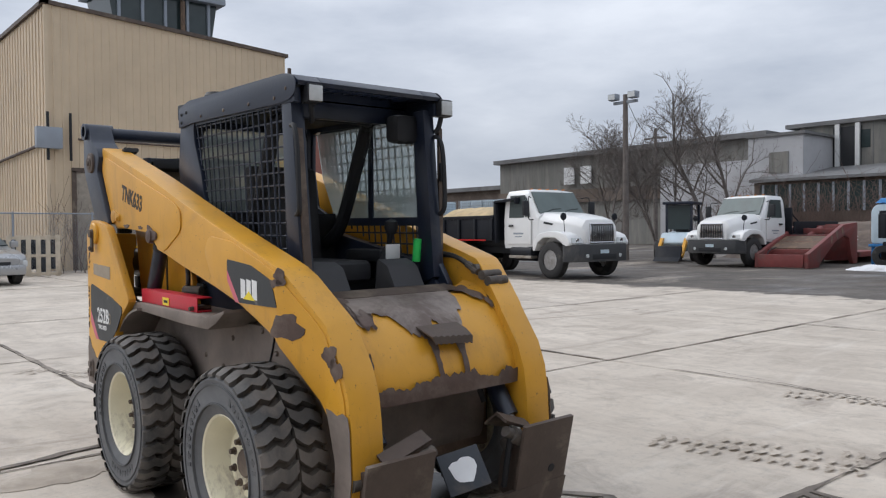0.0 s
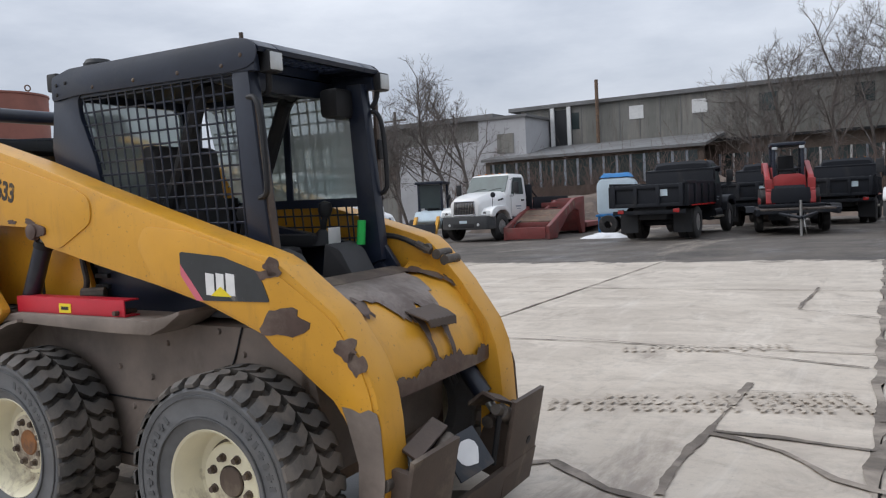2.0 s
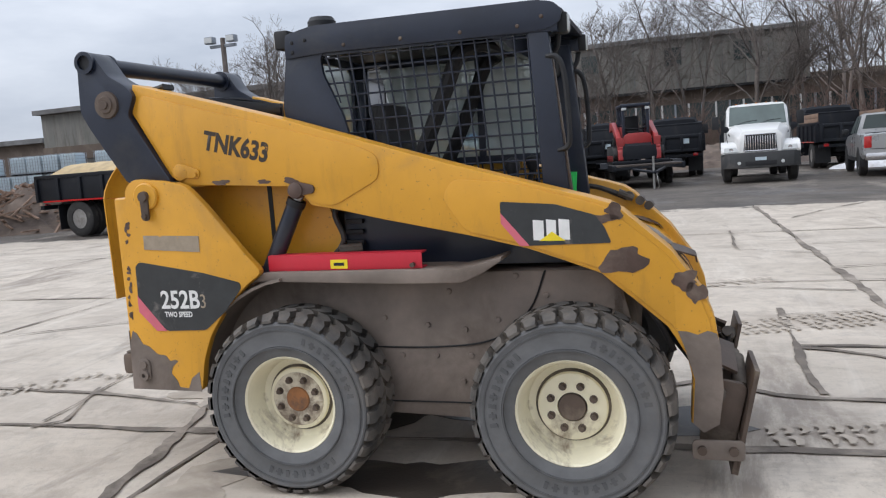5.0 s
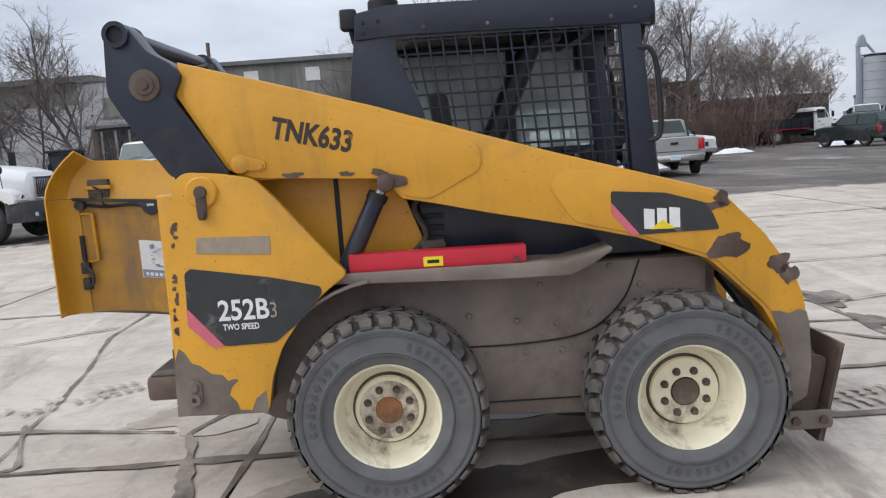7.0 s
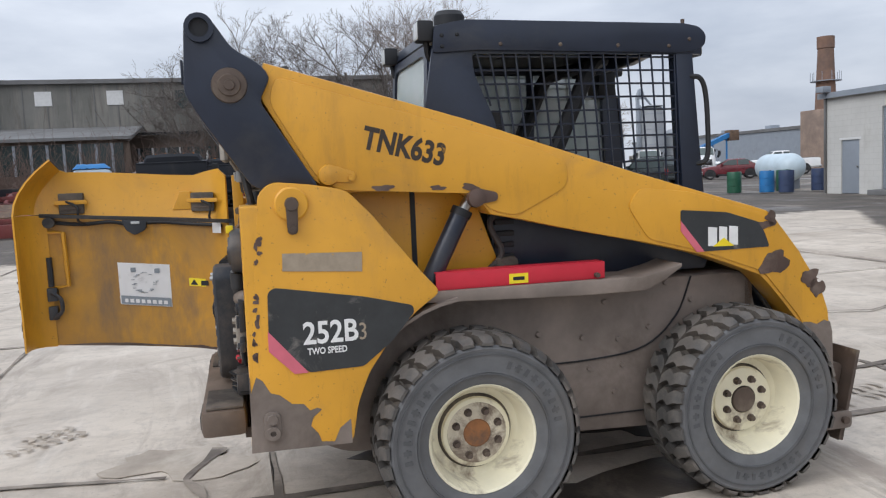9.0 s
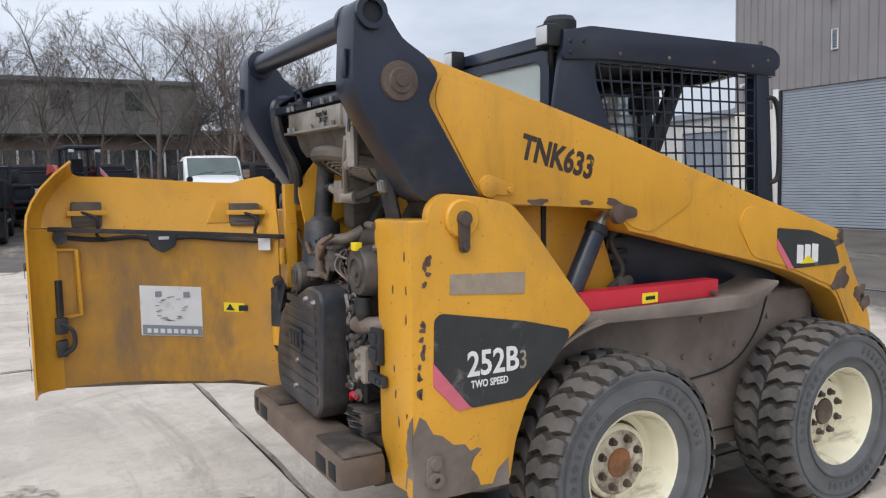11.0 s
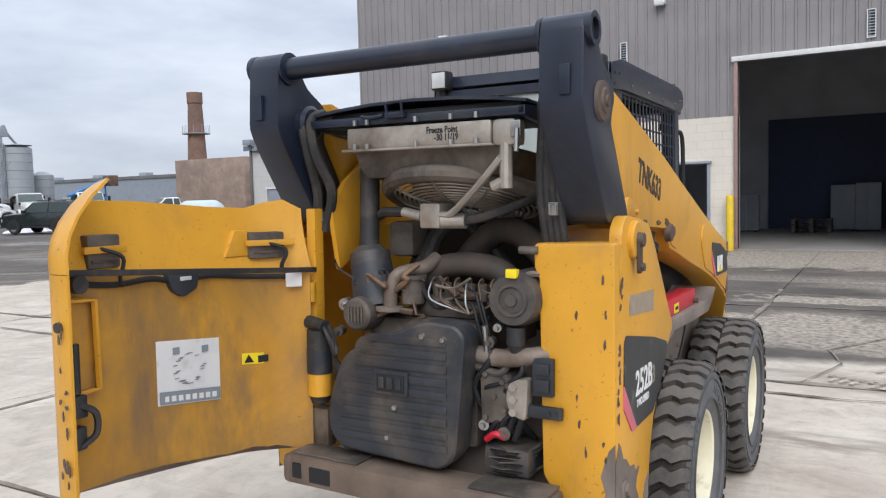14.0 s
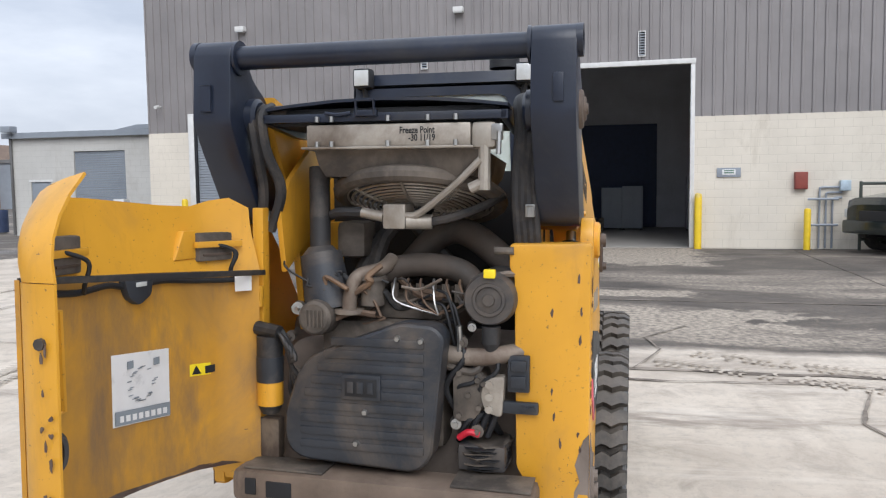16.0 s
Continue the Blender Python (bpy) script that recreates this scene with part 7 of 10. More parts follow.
lp("lamp_fairing", plate([(-1.13, 1.20), (-1.04, 1.20), (-1.04, 1.29), (-1.09, 1.29)], 0.548, 0.572, "y", 0.006), M_yellow, door)
lp("harness", tube([(-1.68, 0.545, 1.165), (-1.55, 0.54, 1.150), (-1.42, 0.54, 1.155), (-1.33, 0.54, 1.140), (-1.20, 0.54, 1.145), (-1.05, 0.54, 1.130), (-0.90, 0.53, 1.12)], 0.009, 8), M_black_matt, door, "black wire loom")
lp("sensor_box", plate(rounded([(-1.37, 1.165), (-1.25, 1.158), (-1.26, 1.11), (-1.31, 1.085), (-1.35, 1.11)], 0.012), 0.525, 0.552, "y", 0.006), M_plastic, door)
lp("small_lens", box(-1.325, -1.285, 0.520, 0.527, 1.140, 1.153, 0.002), M_lens, door)
lp("tag", box(-0.945, -0.905, 0.505, 0.509, 1.085, 1.135, 0.001), M_sticker, door, "torn white paper tag")
doc = lp("service_chart", plate([(-1.405, 0.748), (-1.165, 0.720), (-1.165, 0.932), (-1.405, 0.955)], 0.5465, 0.5495, "y"), M_sticker, door, "white service chart sticker with a drawing")
lp("chart_strip", plate([(-1.40, 0.752), (-1.17, 0.725), (-1.17, 0.765), (-1.40, 0.792)], 0.5450, 0.5470, "y"), M_tapeblue, doc)
for k in range(8):
    x = -1.385 + k * 0.026
    lp("chart_cell", plate([(x, 0.760 - (x + 1.4) * 0.117), (x + 0.017, 0.758 - (x + 1.4) * 0.117), (x + 0.017, 0.776 - (x + 1.4) * 0.117), (x, 0.778 - (x + 1.4) * 0.117)], 0.5438, 0.5452, "y"), M_sticker, doc)
rnd = random.Random(3)
for k in range(26):
    a = rnd.random() * 6.28
    x, z = -1.285 + 0.06 * math.cos(a) * rnd.uniform(0.6, 1), 0.850 + 0.05 * math.sin(a)
    lp("chart_line", box(x - 0.008, x + 0.008, 0.5455, 0.5468, z - 0.0012, z + 0.0012), M_tapeblue, doc).rotation_euler = (0, 0, 0)
for x, z in ((-1.335, 0.915), (-1.225, 0.905)):
    lp("chart_box", box(x - 0.012, x + 0.012, 0.5452, 0.5468, z - 0.011, z + 0.011), M_tapeblue, doc)
warn = lp("warning_label", plate([(-1.082, 0.823), (-0.974, 0.813), (-0.974, 0.852), (-1.082, 0.862)], 0.5480, 0.5510, "y"), M_tabyellow, door, "yellow warning label")
lp("label_triangle", plate([(-1.07, 0.828), (-1.035, 0.825), (-1.053, 0.855)], 0.5470, 0.5485, "y"), M_black_matt, warn)
lp("label_book", box(-1.02, -0.985, 0.547, 0.5485, 0.822, 0.846), M_black_matt, warn)
lp("crack", plate([(-1.36, 1.045), (-1.352, 1.045), (-1.175, 0.945), (-1.165, 0.925), (-1.178, 0.938)], 0.5490, 0.5530, "y"), M_hose, door)
b = tube([(-1.70, 0.545, 1.12), (-1.63, 0.530, 1.115), (-1.625, 0.530, 0.86), (-1.70, 0.545, 0.85)], 0.010, 6, None, False)
lp("latch_guard", b, M_yellow, door)
b = box(-1.72, -1.675, 0.515, 0.553, 0.79, 0.855, 0.006)
box(-1.72, -1.68, 0.515, 0.553, 0.70, 0.765, 0.006, b)
tube([(-1.70, 0.52, 0.83), (-1.66, 0.505, 0.80), (-1.66, 0.505, 0.74), (-1.70, 0.52, 0.71)], 0.010, 6, b)
cyl((-1.70, 0.53, 0.86), (-1.70, 0.53, 1.00), 0.013, 8, b)
lp("door_latch", b, M_plastic, door, "worn door latch")
lp("round_bumper", cyl((-1.685, 0.553, 1.165), (-1.685, 0.51, 1.165), 0.026, 14), M_hose, door)
lp("flange_bolt", cyl((-1.815, 0.455, 1.07), (-1.80, 0.455, 1.07), 0.014, 8), M_dust, door)
rnd = random.Random(9)
for k in range(14):
    lp("paint_chip", plate(blotch(0.43 + 0.035 * rnd.random(), 0.65 + 0.5 * rnd.random(), 0.002 + 0.004 * rnd.random(), 0.005 + 0.012 * rnd.random(), 80 + k, 10), -1.8135, -1.8110, "x"), M_chipbrown, door)
lp("outer_hinge_arm", tube([(-0.86, 0.40, 1.06), (-0.90, 0.46, 1.06), (-0.93, 0.55, 1.065)], 0.016, 6), M_yellow, door)
lp("outer_hinge_arm", tube([(-0.86, 0.40, 0.60), (-0.90, 0.46, 0.60), (-0.93, 0.55, 0.60)], 0.020, 6), M_brown, door)
# follow the door's curve with everything on its inner face
for o in list(door.children_recursive):
    if o.name.split(".")[0] in ("edge_flange", "upper_shell", "flange_bolt", "outer_hinge_arm", "paint_chip"):
        continue
    for v in o.data.vertices:
        v.co.y += K * (door_y(v.co.x / K) - 0.5535 - (0.004 if o.name.startswith(("chart", "label")) else 0.0))

# the bay and its door, brought square to the frame
BAY = Matrix(((0.9657, 0.0105, -0.0073, -0.0029 * K), (0.0103, 0.9704, -0.0105, 0.0043 * K), (-0.0005, 0.0030, 0.9623, 0.0562 * K), (0, 0, 0, 1)))
BAY_PARTS += [o for o in loader.children_recursive if o not in BAY_FROM]
for o in BAY_PARTS:
    if o is fan:
        o.matrix_basis = Matrix.Translation(BAY @ tilt.translation - tilt.translation) @ tilt
    elif o.parent is not fan:
        o.data.transform(BAY)

# ---- vehicles in the yard ----
M_vwhite = plain("white_truck_paint", (0.74, 0.74, 0.73), 0.32, 0, 0.06, 1.2, (0.42, 0.39, 0.35), (0.60, 0.82), 0.02, 20, 0.3)
M_vblack = plain("black_dump_paint", (0.011, 0.013, 0.018), 0.5, 0, 0.3, 1.5, (0.045, 0.043, 0.041), (0.56, 0.8), 0.1, 20)
M_vblack.node_tree.nodes["Principled BSDF"].inputs["Specular IOR Level"].default_value = 0.25
M_vglass = plain("tinted_vehicle_glass", (0.035, 0.05, 0.05), 0.45, 0, 0.2, 1.0, None, (0, 1), 0, 20, 0.0)
M_vtyre = plain("road_tyre_rubber", (0.030, 0.029, 0.029), 0.8, 0, 0.3, 9, (0.10, 0.09, 0.08), (0.55, 0.75), 0.2)
M_vrim = plain("dusty_wheel_disc", (0.34, 0.33, 0.32), 0.5, 0.4, 0.25, 6, (0.16, 0.14, 0.12), (0.5, 0.7), 0.1)
# M_wind: dust plus the greenish sky reflection, painted as base colour
M_wind = plain("dusty_sky_reflecting_windshield", (0.10, 0.13, 0.125), 0.45, 0, 0.25, 1.2, None, (0, 1), 0, 20, 0.0)
M_trailred = plain("dull_red_trailer_paint", (0.20, 0.042, 0.038), 0.6, 0, 0.25, 3, (0.12, 0.07, 0.06), (0.5, 0.7), 0.2)
M_bumper = plain("grey_moulded_bumper", (0.045, 0.047, 0.050), 0.6, 0, 0.2, 3, (0.13, 0.12, 0.11), (0.52, 0.75), 0.1)
M_chrome = plain("chrome", (0.62, 0.62, 0.63), 0.18, 1.0, 0.1, 4, None, (0, 1), 0)
M_silver = plain("silver_car_paint", (0.36, 0.365, 0.37), 0.3, 0.5, 0.06, 1.5, (0.22, 0.20, 0.18), (0.6, 0.85), 0.02, 20, 0.4)
M_carblack = plain("black_car_paint", (0.014, 0.016, 0.02), 0.22, 0, 0.2, 1.5, (0.07, 0.065, 0.06), (0.58, 0.85), 0, 20, 0.5)
M_cargreen = plain("dark_green_car_paint", (0.022, 0.03, 0.03), 0.22, 0.2, 0.2, 1.5, (0.07, 0.065, 0.06), (0.58, 0.85), 0, 20, 0.5)
M_carred = plain("dark_red_car_paint", (0.13, 0.012, 0.018), 0.25, 0.1, 0.2, 1.5, (0.1, 0.07, 0.06), (0.6, 0.85), 0, 20, 0.5)
M_tail = plain("red_lamp_lens", (0.45, 0.015, 0.015), 0.2, 0, 0.1, 4, None, (0, 1), 0, 20, 0.4)
M_amber = plain("amber_lamp_lens", (0.6, 0.2, 0.02), 0.2, 0, 0.1, 4, None, (0, 1), 0)
M_loadtan = plain("tan_sand_load", (0.55, 0.42, 0.24), 0.9, 0, 0.25, 2.5, (0.34, 0.27, 0.18), (0.5, 0.7), 0.6, 14)
M_boards = plain("weathered_side_boards", (0.26, 0.17, 0.12), 0.75, 0, 0.3, 5, (0.13, 0.09, 0.07), (0.5, 0.7), 0.3)
M_darkboards = plain("dark_deck_planks", (0.065, 0.052, 0.045), 0.8, 0, 0.3, 5, (0.11, 0.09, 0.075), (0.5, 0.7), 0.3)
M_machred = plain("red_machine_paint", (0.33, 0.030, 0.030), 0.4, 0, 0.2, 2, (0.2, 0.09, 0.07), (0.56, 0.75), 0.1)
M_tarpblue = plain("blue_tarp", (0.02, 0.17, 0.42), 0.55, 0, 0.2, 3, None, (0, 1), 0.3)
M_tank = plain("white_plastic_tank", (0.52, 0.62, 0.68), 0.45, 0, 0.12, 2, (0.45, 0.43, 0.4), (0.58, 0.8), 0.05)
M_canvas = plain("beige_canvas", (0.56, 0.53, 0.48), 0.8, 0, 0.15, 2, (0.35, 0.31, 0.27), (0.55, 0.75), 0.3)
M_bark = plain("grey_brown_bark", (0.16, 0.138, 0.125), 0.9, 0, 0.3, 4, (0.09, 0.076, 0.068), (0.5, 0.7), 0.5)
M_brush = plain("red_brown_brush", (0.150, 0.098, 0.080), 0.9, 0, 0.35, 0.4, (0.10, 0.08, 0.06), (0.5, 0.7), 0.3)


def thing_at(name, label, cat, x, y, head, group=""):
    e = tagged(new(name), label, cat, group)
    e.matrix_world = pose(x, y, 0, 0, 0, head)
    return e


def loft(rings, bm=None):
    """A closed skin through rings of points, capped at both ends."""
    bm = bm or bmesh.new()
    V = [[bm.verts.new(p) for p in r] for r in rings]
    n = len(V[0])
    for a, b in zip(V, V[1:]):
        for i in range(n):
            bm.faces.new((a[i], a[(i + 1) % n], b[(i + 1) % n], b[i]))
    bm.faces.new(V[0][::-1])
    bm.faces.new(V[-1])
    return bm


def body_ring(x, hw, zb, zs, zt, crown=0.8):
    half = [(hw * 0.92, zb), (hw, zb + 0.16 * (zs - zb)), (hw, zs - 0.14 * (zs - zb)), (hw * 0.965, zs), (hw * crown, zt), (hw * crown * 0.5, zt + 0.015)]
    return [(x, -y, z) for y, z in half] + [(x, y, z) for y, z in reversed(half)]


def slab4(p0, p1, p2, p3, thick=0.012):
    """A four-cornered pane of a given thickness, pushed outwards."""
    P = [Vector(p) for p in (p0, p1, p2, p3)]
    n = (P[1] - P[0]).cross(P[2] - P[0]).normalized() * thick
    return loft([[p - n * 0.4 for p in P], [p + n for p in P]])


def road_wheel(parent, x, y, r, w, side, rim=None, hubr=0.55):
    t = [(r * hubr, -w / 2), (r * 0.78, -w / 2 - 0.008), (r * 0.94, -w * 0.46), (r, -w * 0.36), (r, w * 0.36), (r * 0.94, w * 0.46), (r * 0.78, w / 2), (r * hubr, w / 2)]
    wh = part("wheel", revolve([(r * hubr, -w * 0.40), (r * (hubr - 0.05), -w * 0.30), (r * 0.36, -w * 0.10), (r * 0.20, -w * 0.14), (r * 0.18, -w * 0.26), (0.0, -w * 0.28)], 20), rim or M_vrim, parent)
    wh.matrix_basis = Matrix.Translation((x, y, r)) @ (Matrix.Rotation(math.pi, 4, "Z") if side > 0 else Matrix.Identity(4))
    part("tyre", revolve(t, 28, "y", (0, 0, 0), None, True), M_vtyre, wh)
    for k in range(5):
        a = 2 * math.pi * k / 5
        part("rim_hole", cyl((r * 0.43 * math.sin(a), -w * 0.21, r * 0.43 * math.cos(a)), (r * 0.43 * math.sin(a), -w * 0.12, r * 0.43 * math.cos(a)), r * 0.06, 8), M_black_matt, wh)
    return wh


def dump_bed(parent, x0, x1, hw, z0, z1, paint, board=None, load=None, canopy=True):
    """An open steel box with ribs, tailgate and cab shield; x0 is its tail."""
    bed = part("dump_bed", box(x0, x1, -hw, hw, z0, z0 + 0.08, 0.01), paint, parent, "black steel dump bed")
    for s in (-1, 1):
        part("bed_side", box(x0, x1, s * hw - 0.03, s * hw + 0.03, z0, z1, 0.012), paint, bed)
        part("top_rail", box(x0 - 0.02, x1, s * hw - 0.055, s * hw + 0.055, z1 - 0.05, z1 + 0.05, 0.012), paint, bed)
        n = max(3, int((x1 - x0) / 0.75))
        for k in range(n + 1):
            xr = x0 + 0.06 + (x1 - x0 - 0.12) * k / n
            part("side_rib", box(xr - 0.05, xr + 0.05, s * (hw + 0.06) - 0.035, s * (hw + 0.06) + 0.035, z0, z1 - 0.05, 0.015), paint, bed)
        if board:
            for j in range(2):
                part("side_board", box(x0, x1, s * hw - 0.02, s * hw + 0.02, z1 + 0.055 + 0.17 * j, z1 + 0.215 + 0.17 * j, 0.004), board, bed)
        part("marker_strip", box(x0 + 0.3, x1 - 0.3, s * (hw + 0.098) - 0.004, s * (hw + 0.098) + 0.004, z0 - 0.01, z0 + 0.035), M_tail, bed)
    part("headboard", box(x1 - 0.05, x1 + 0.01, -hw, hw, z0, z1 + (0.45 if canopy else 0.1), 0.012), paint, bed)
    if canopy:
        part("cab_shield", plate([(x1 - 0.05, z1 + 0.40), (x1 + 0.95, z1 + 0.47), (x1 + 0.95, z1 + 0.54), (x1 - 0.05, z1 + 0.47)], -hw, hw, "y", 0.015), paint, bed)
        part("shield_lip", box(x1 + 0.90, x1 + 0.96, -hw, hw, z1 + 0.36, z1 + 0.55, 0.02), paint, bed)
    gate = part("tailgate", box(x0 - 0.05, x0 + 0.01, -hw + 0.02, hw - 0.02, z0, z1 - 0.02, 0.01), paint, bed)
    for k in range(4):
        yy = -hw + 0.10 + (2 * hw - 0.2) * k / 3
        part("gate_rib", box(x0 - 0.12, x0 - 0.04, yy - 0.06, yy + 0.06, z0, z1 - 0.03, 0.015), paint, gate)
    for zz in (z0 + 0.05, z1 - 0.10):
        part("gate_rail", box(x0 - 0.11, x0 - 0.04, -hw + 0.05, hw - 0.05, zz - 0.05, zz + 0.06, 0.015), paint, gate)
    part("gate_sticker", box(x0 - 0.062, x0 - 0.052, -hw * 0.55, -hw * 0.25, z0 + 0.32, z0 + 0.52), M_tank, gate, "white sticker")
    return bed


def white_truck(x, y, head, label, bed="dump", load=False, group="parked trucks", board=None, wb=4.3, cabpaint=None):
    """A conventional cab truck; its origin lies under the front axle."""
    paint = cabpaint or M_vwhite
    t = thing_at("dump_truck" if bed == "dump" else "flatbed_truck", label, "truck", x, y, head, group)
    part("frame", box(-wb - 1.0, 0.55, -0.42, 0.42, 0.62, 0.86, 0.02), M_black_matt, t)
    part("front_axle", cyl((0, -0.9, 0.48), (0, 0.9, 0.48), 0.07, 10), M_black_matt, t)
    part("rear_axle", cyl((-wb, -0.8, 0.5), (-wb, 0.8, 0.5), 0.09, 10), M_black_matt, t)
    # hood swelling into the cowl
    rings = []
    for xx, hw, zb, zs, zt in ((0.86, 0.58, 0.90, 1.30, 1.44), (0.78, 0.66, 0.86, 1.42, 1.58), (0.35, 0.76, 0.95, 1.52, 1.69), (-0.2, 0.86, 1.0, 1.60, 1.77), (-0.70, 0.94, 0.95, 1.66, 1.82)):
        rings.append(body_ring(xx, hw, zb, zs, zt, 0.74))
    hood = part("hood", loft(rings), paint, t)
    for s in (-1, 1):
        arch = [(-0.66, 0.74), (-0.62, 1.04), (-0.40, 1.22), (0.0, 1.29), (0.40, 1.27), (0.68, 1.18), (0.80, 1.0), (0.80, 0.90), (0.60, 0.88), (0.50, 0.98), (0.25, 1.11), (-0.20, 1.11), (-0.45, 0.98), (-0.56, 0.74)]
        part("fender", plate(rounded(arch, 0.05, 3), s * 0.58, s * 1.14, "y", 0.045, None, 3), paint, t)
        hl = part("headlamp", slab4((0.815, s * 0.64, 0.96), (0.80, s * 1.06, 0.96), (0.765, s * 1.04, 1.10), (0.78, s * 0.70, 1.10), 0.02 * s), M_lens, t)
        part("lamp_reflector", revolve([(0.0, 0.0), (0.06, 0.01), (0.065, -0.01)], 12, "x", (0.812, s * 0.84, 1.03)), M_chrome, hl)
        part("hood_vent", slab4((-0.45, s * 0.90, 1.50), (-0.15, s * 0.845, 1.45), (-0.13, s * 0.84, 1.50), (-0.45, s * 0.885, 1.56), -0.012 * s), M_black_matt, t)
    grille = part("grille", slab4((0.872, -0.46, 0.98), (0.872, 0.46, 0.98), (0.86, 0.42, 1.46), (0.86, -0.42, 1.46), 0.02), M_black_matt, t)
    for k in range(13):
        yy = -0.42 + 0.07 * k
        part("grille_slat", box(0.88, 0.905, yy - 0.012, yy + 0.012, 1.0, 1.43, 0.004), M_chrome, grille)
    part("grille_frame", tube([(0.885, -0.47, 0.98), (0.885, 0.47, 0.98), (0.87, 0.43, 1.47), (0.87, -0.43, 1.47), (0.885, -0.47, 0.98)], 0.025, 6, None, False), M_chrome, grille)
    bump = part("bumper", plate(rounded([(0.62, -1.15), (0.90, -0.95), (0.98, -0.5), (0.98, 0.5), (0.90, 0.95), (0.62, 1.15), (0.55, 1.15), (0.70, 0.6), (0.70, -0.6), (0.55, -1.15)], 0.04), 0.46, 0.93, "z", 0.05), M_bumper, t, "dark grey moulded bumper")
    part("bumper_opening", box(0.97, 0.99, -0.45, 0.45, 0.52, 0.66, 0.01), M_black_matt, bump)
    for s in (-1, 1):
        part("fog_lamp", revolve([(0.0, 0.985), (0.05, 0.98), (0.055, 0.95)], 10, "x", (0, s * 0.62, 0.62)), M_lens, bump)
    part("plate_bar", box(0.985, 0.995, -0.16, 0.16, 0.68, 0.78), M_tank, bump)
    # cab
    ch = 2.50
    rings = []
    for xx, hb, ht, zt in ((-0.62, 0.93, 0.90, 1.78), (-0.72, 0.96, 0.92, 1.84), (-1.10, 1.0, 0.90, ch - 0.04), (-1.35, 1.0, 0.90, ch), (-2.0, 1.0, 0.90, ch - 0.02), (-2.08, 0.97, 0.88, ch - 0.12)):
        half = [(hb * 0.97, 0.80), (hb, 0.95), (hb, min(1.66, zt - 0.08)), (ht + (hb - ht) * 0.25, max(zt - 0.16, min(1.70, zt - 0.05))), (ht * 0.93, zt - 0.03), (ht * 0.5, zt)]
        rings.append([(xx, -yy, zz) for yy, zz in half] + [(xx, yy, zz) for yy, zz in reversed(half)])
    cab = part("cab", loft(rings), paint, t)
    ws = part("windshield", slab4((-0.665, -0.86, 1.80), (-0.665, 0.86, 1.80), (-1.055, 0.82, 2.40), (-1.055, -0.82, 2.40), 0.02), M_wind, cab)
    part("wiper", tube([(-0.66, 0.1, 1.82), (-0.70, 0.35, 1.90), (-0.72, 0.7, 1.93)], 0.010, 5), M_black_matt, ws)
    part("wiper", tube([(-0.66, -0.6, 1.82), (-0.70, -0.35, 1.90), (-0.72, 0.0, 1.93)], 0.010, 5), M_black_matt, ws)
    part("steering_wheel", revolve([(0.20, 0), (0.215, 0.012), (0.20, 0.024)], 16, "x", (-1.0, 0.42, 1.78)), M_black_matt, cab)
    for s in (-1, 1):
        part("vent_window", slab4((-0.92, s * 1.004, 1.70), (-1.12, s * 1.004, 1.70), (-1.14, s * 0.955, 2.28), (-1.10, s * 0.957, 2.24), 0.012 * -s), M_vglass, cab)
        part("side_window", slab4((-1.17, s * 1.004, 1.68), (-1.82, s * 1.004, 1.68), (-1.82, s * 0.945, 2.32), (-1.17, s * 0.945, 2.32), 0.012 * -s), M_vglass, cab)
        d = part("door", box(-1.90, -0.86, s * 1.006 - 0.006, s * 1.006 + 0.006, 0.92, 1.64, 0.004), paint, cab)
        part("door_handle", box(-1.80, -1.62, s * 1.03 - 0.02, s * 1.03 + 0.02, 1.42, 1.48, 0.01), M_black_matt, d)
        part("door_mark", box(-1.62, -1.18, s * 1.0135 - 0.002, s * 1.0135 + 0.002, 1.20, 1.25), M_greymetal, d, "grey illegible lettering bar")
        part("door_mark", box(-1.55, -1.25, s * 1.0135 - 0.002, s * 1.0135 + 0.002, 1.12, 1.15), M_greymetal, d)
        m = part("mirror", box(-0.80, -0.72, s * 1.28 - 0.11, s * 1.28 + 0.11, 1.72, 2.14, 0.03), M_black_matt, t)
        part("mirror_arm", tube([(-0.78, s * 0.99, 1.62), (-0.76, s * 1.18, 1.66), (-0.76, s * 1.18, 2.22), (-0.90, s * 0.97, 2.24)], 0.014, 6), M_black_matt, m)
        part("fender_mirror", revolve([(0.0, -0.02), (0.10, -0.01), (0.10, 0.02), (0.0, 0.05)], 14, "x", (0.42, s * 0.98, 1.68)), M_vblack, t)
        part("fender_mirror_stalk", tube([(0.42, s * 0.92, 1.15), (0.43, s * 0.96, 1.45), (0.43, s * 0.98, 1.62)], 0.011, 5), M_black_matt, t)
        part("step", box(-1.75, -0.80, s * 0.95 - 0.13, s * 0.95 + 0.13, 0.52, 0.60, 0.02), M_alu, t)
        part("fuel_tank", cyl((-1.75, s * 0.80, 0.68), (-0.85, s * 0.80, 0.68), 0.24, 16), M_vblack, t)
        road_wheel(t, 0.0, s * 0.96, 0.50, 0.27, s)
        road_wheel(t, -wb, s * 0.98, 0.50, 0.27, s)
        road_wheel(t, -wb, s * 0.68, 0.50, 0.27, s)
        part("mud_flap", box(-wb - 0.75, -wb - 0.73, s * 0.83 - 0.28, s * 0.83 + 0.28, 0.22, 0.92), M_black_matt, t)
    for k in range(5):
        part("roof_marker_lamp", box(-1.32, -1.22, -0.62 + 0.31 * k - 0.022, -0.62 + 0.31 * k + 0.022, ch - 0.01, ch + 0.018, 0.006), M_amber, cab)
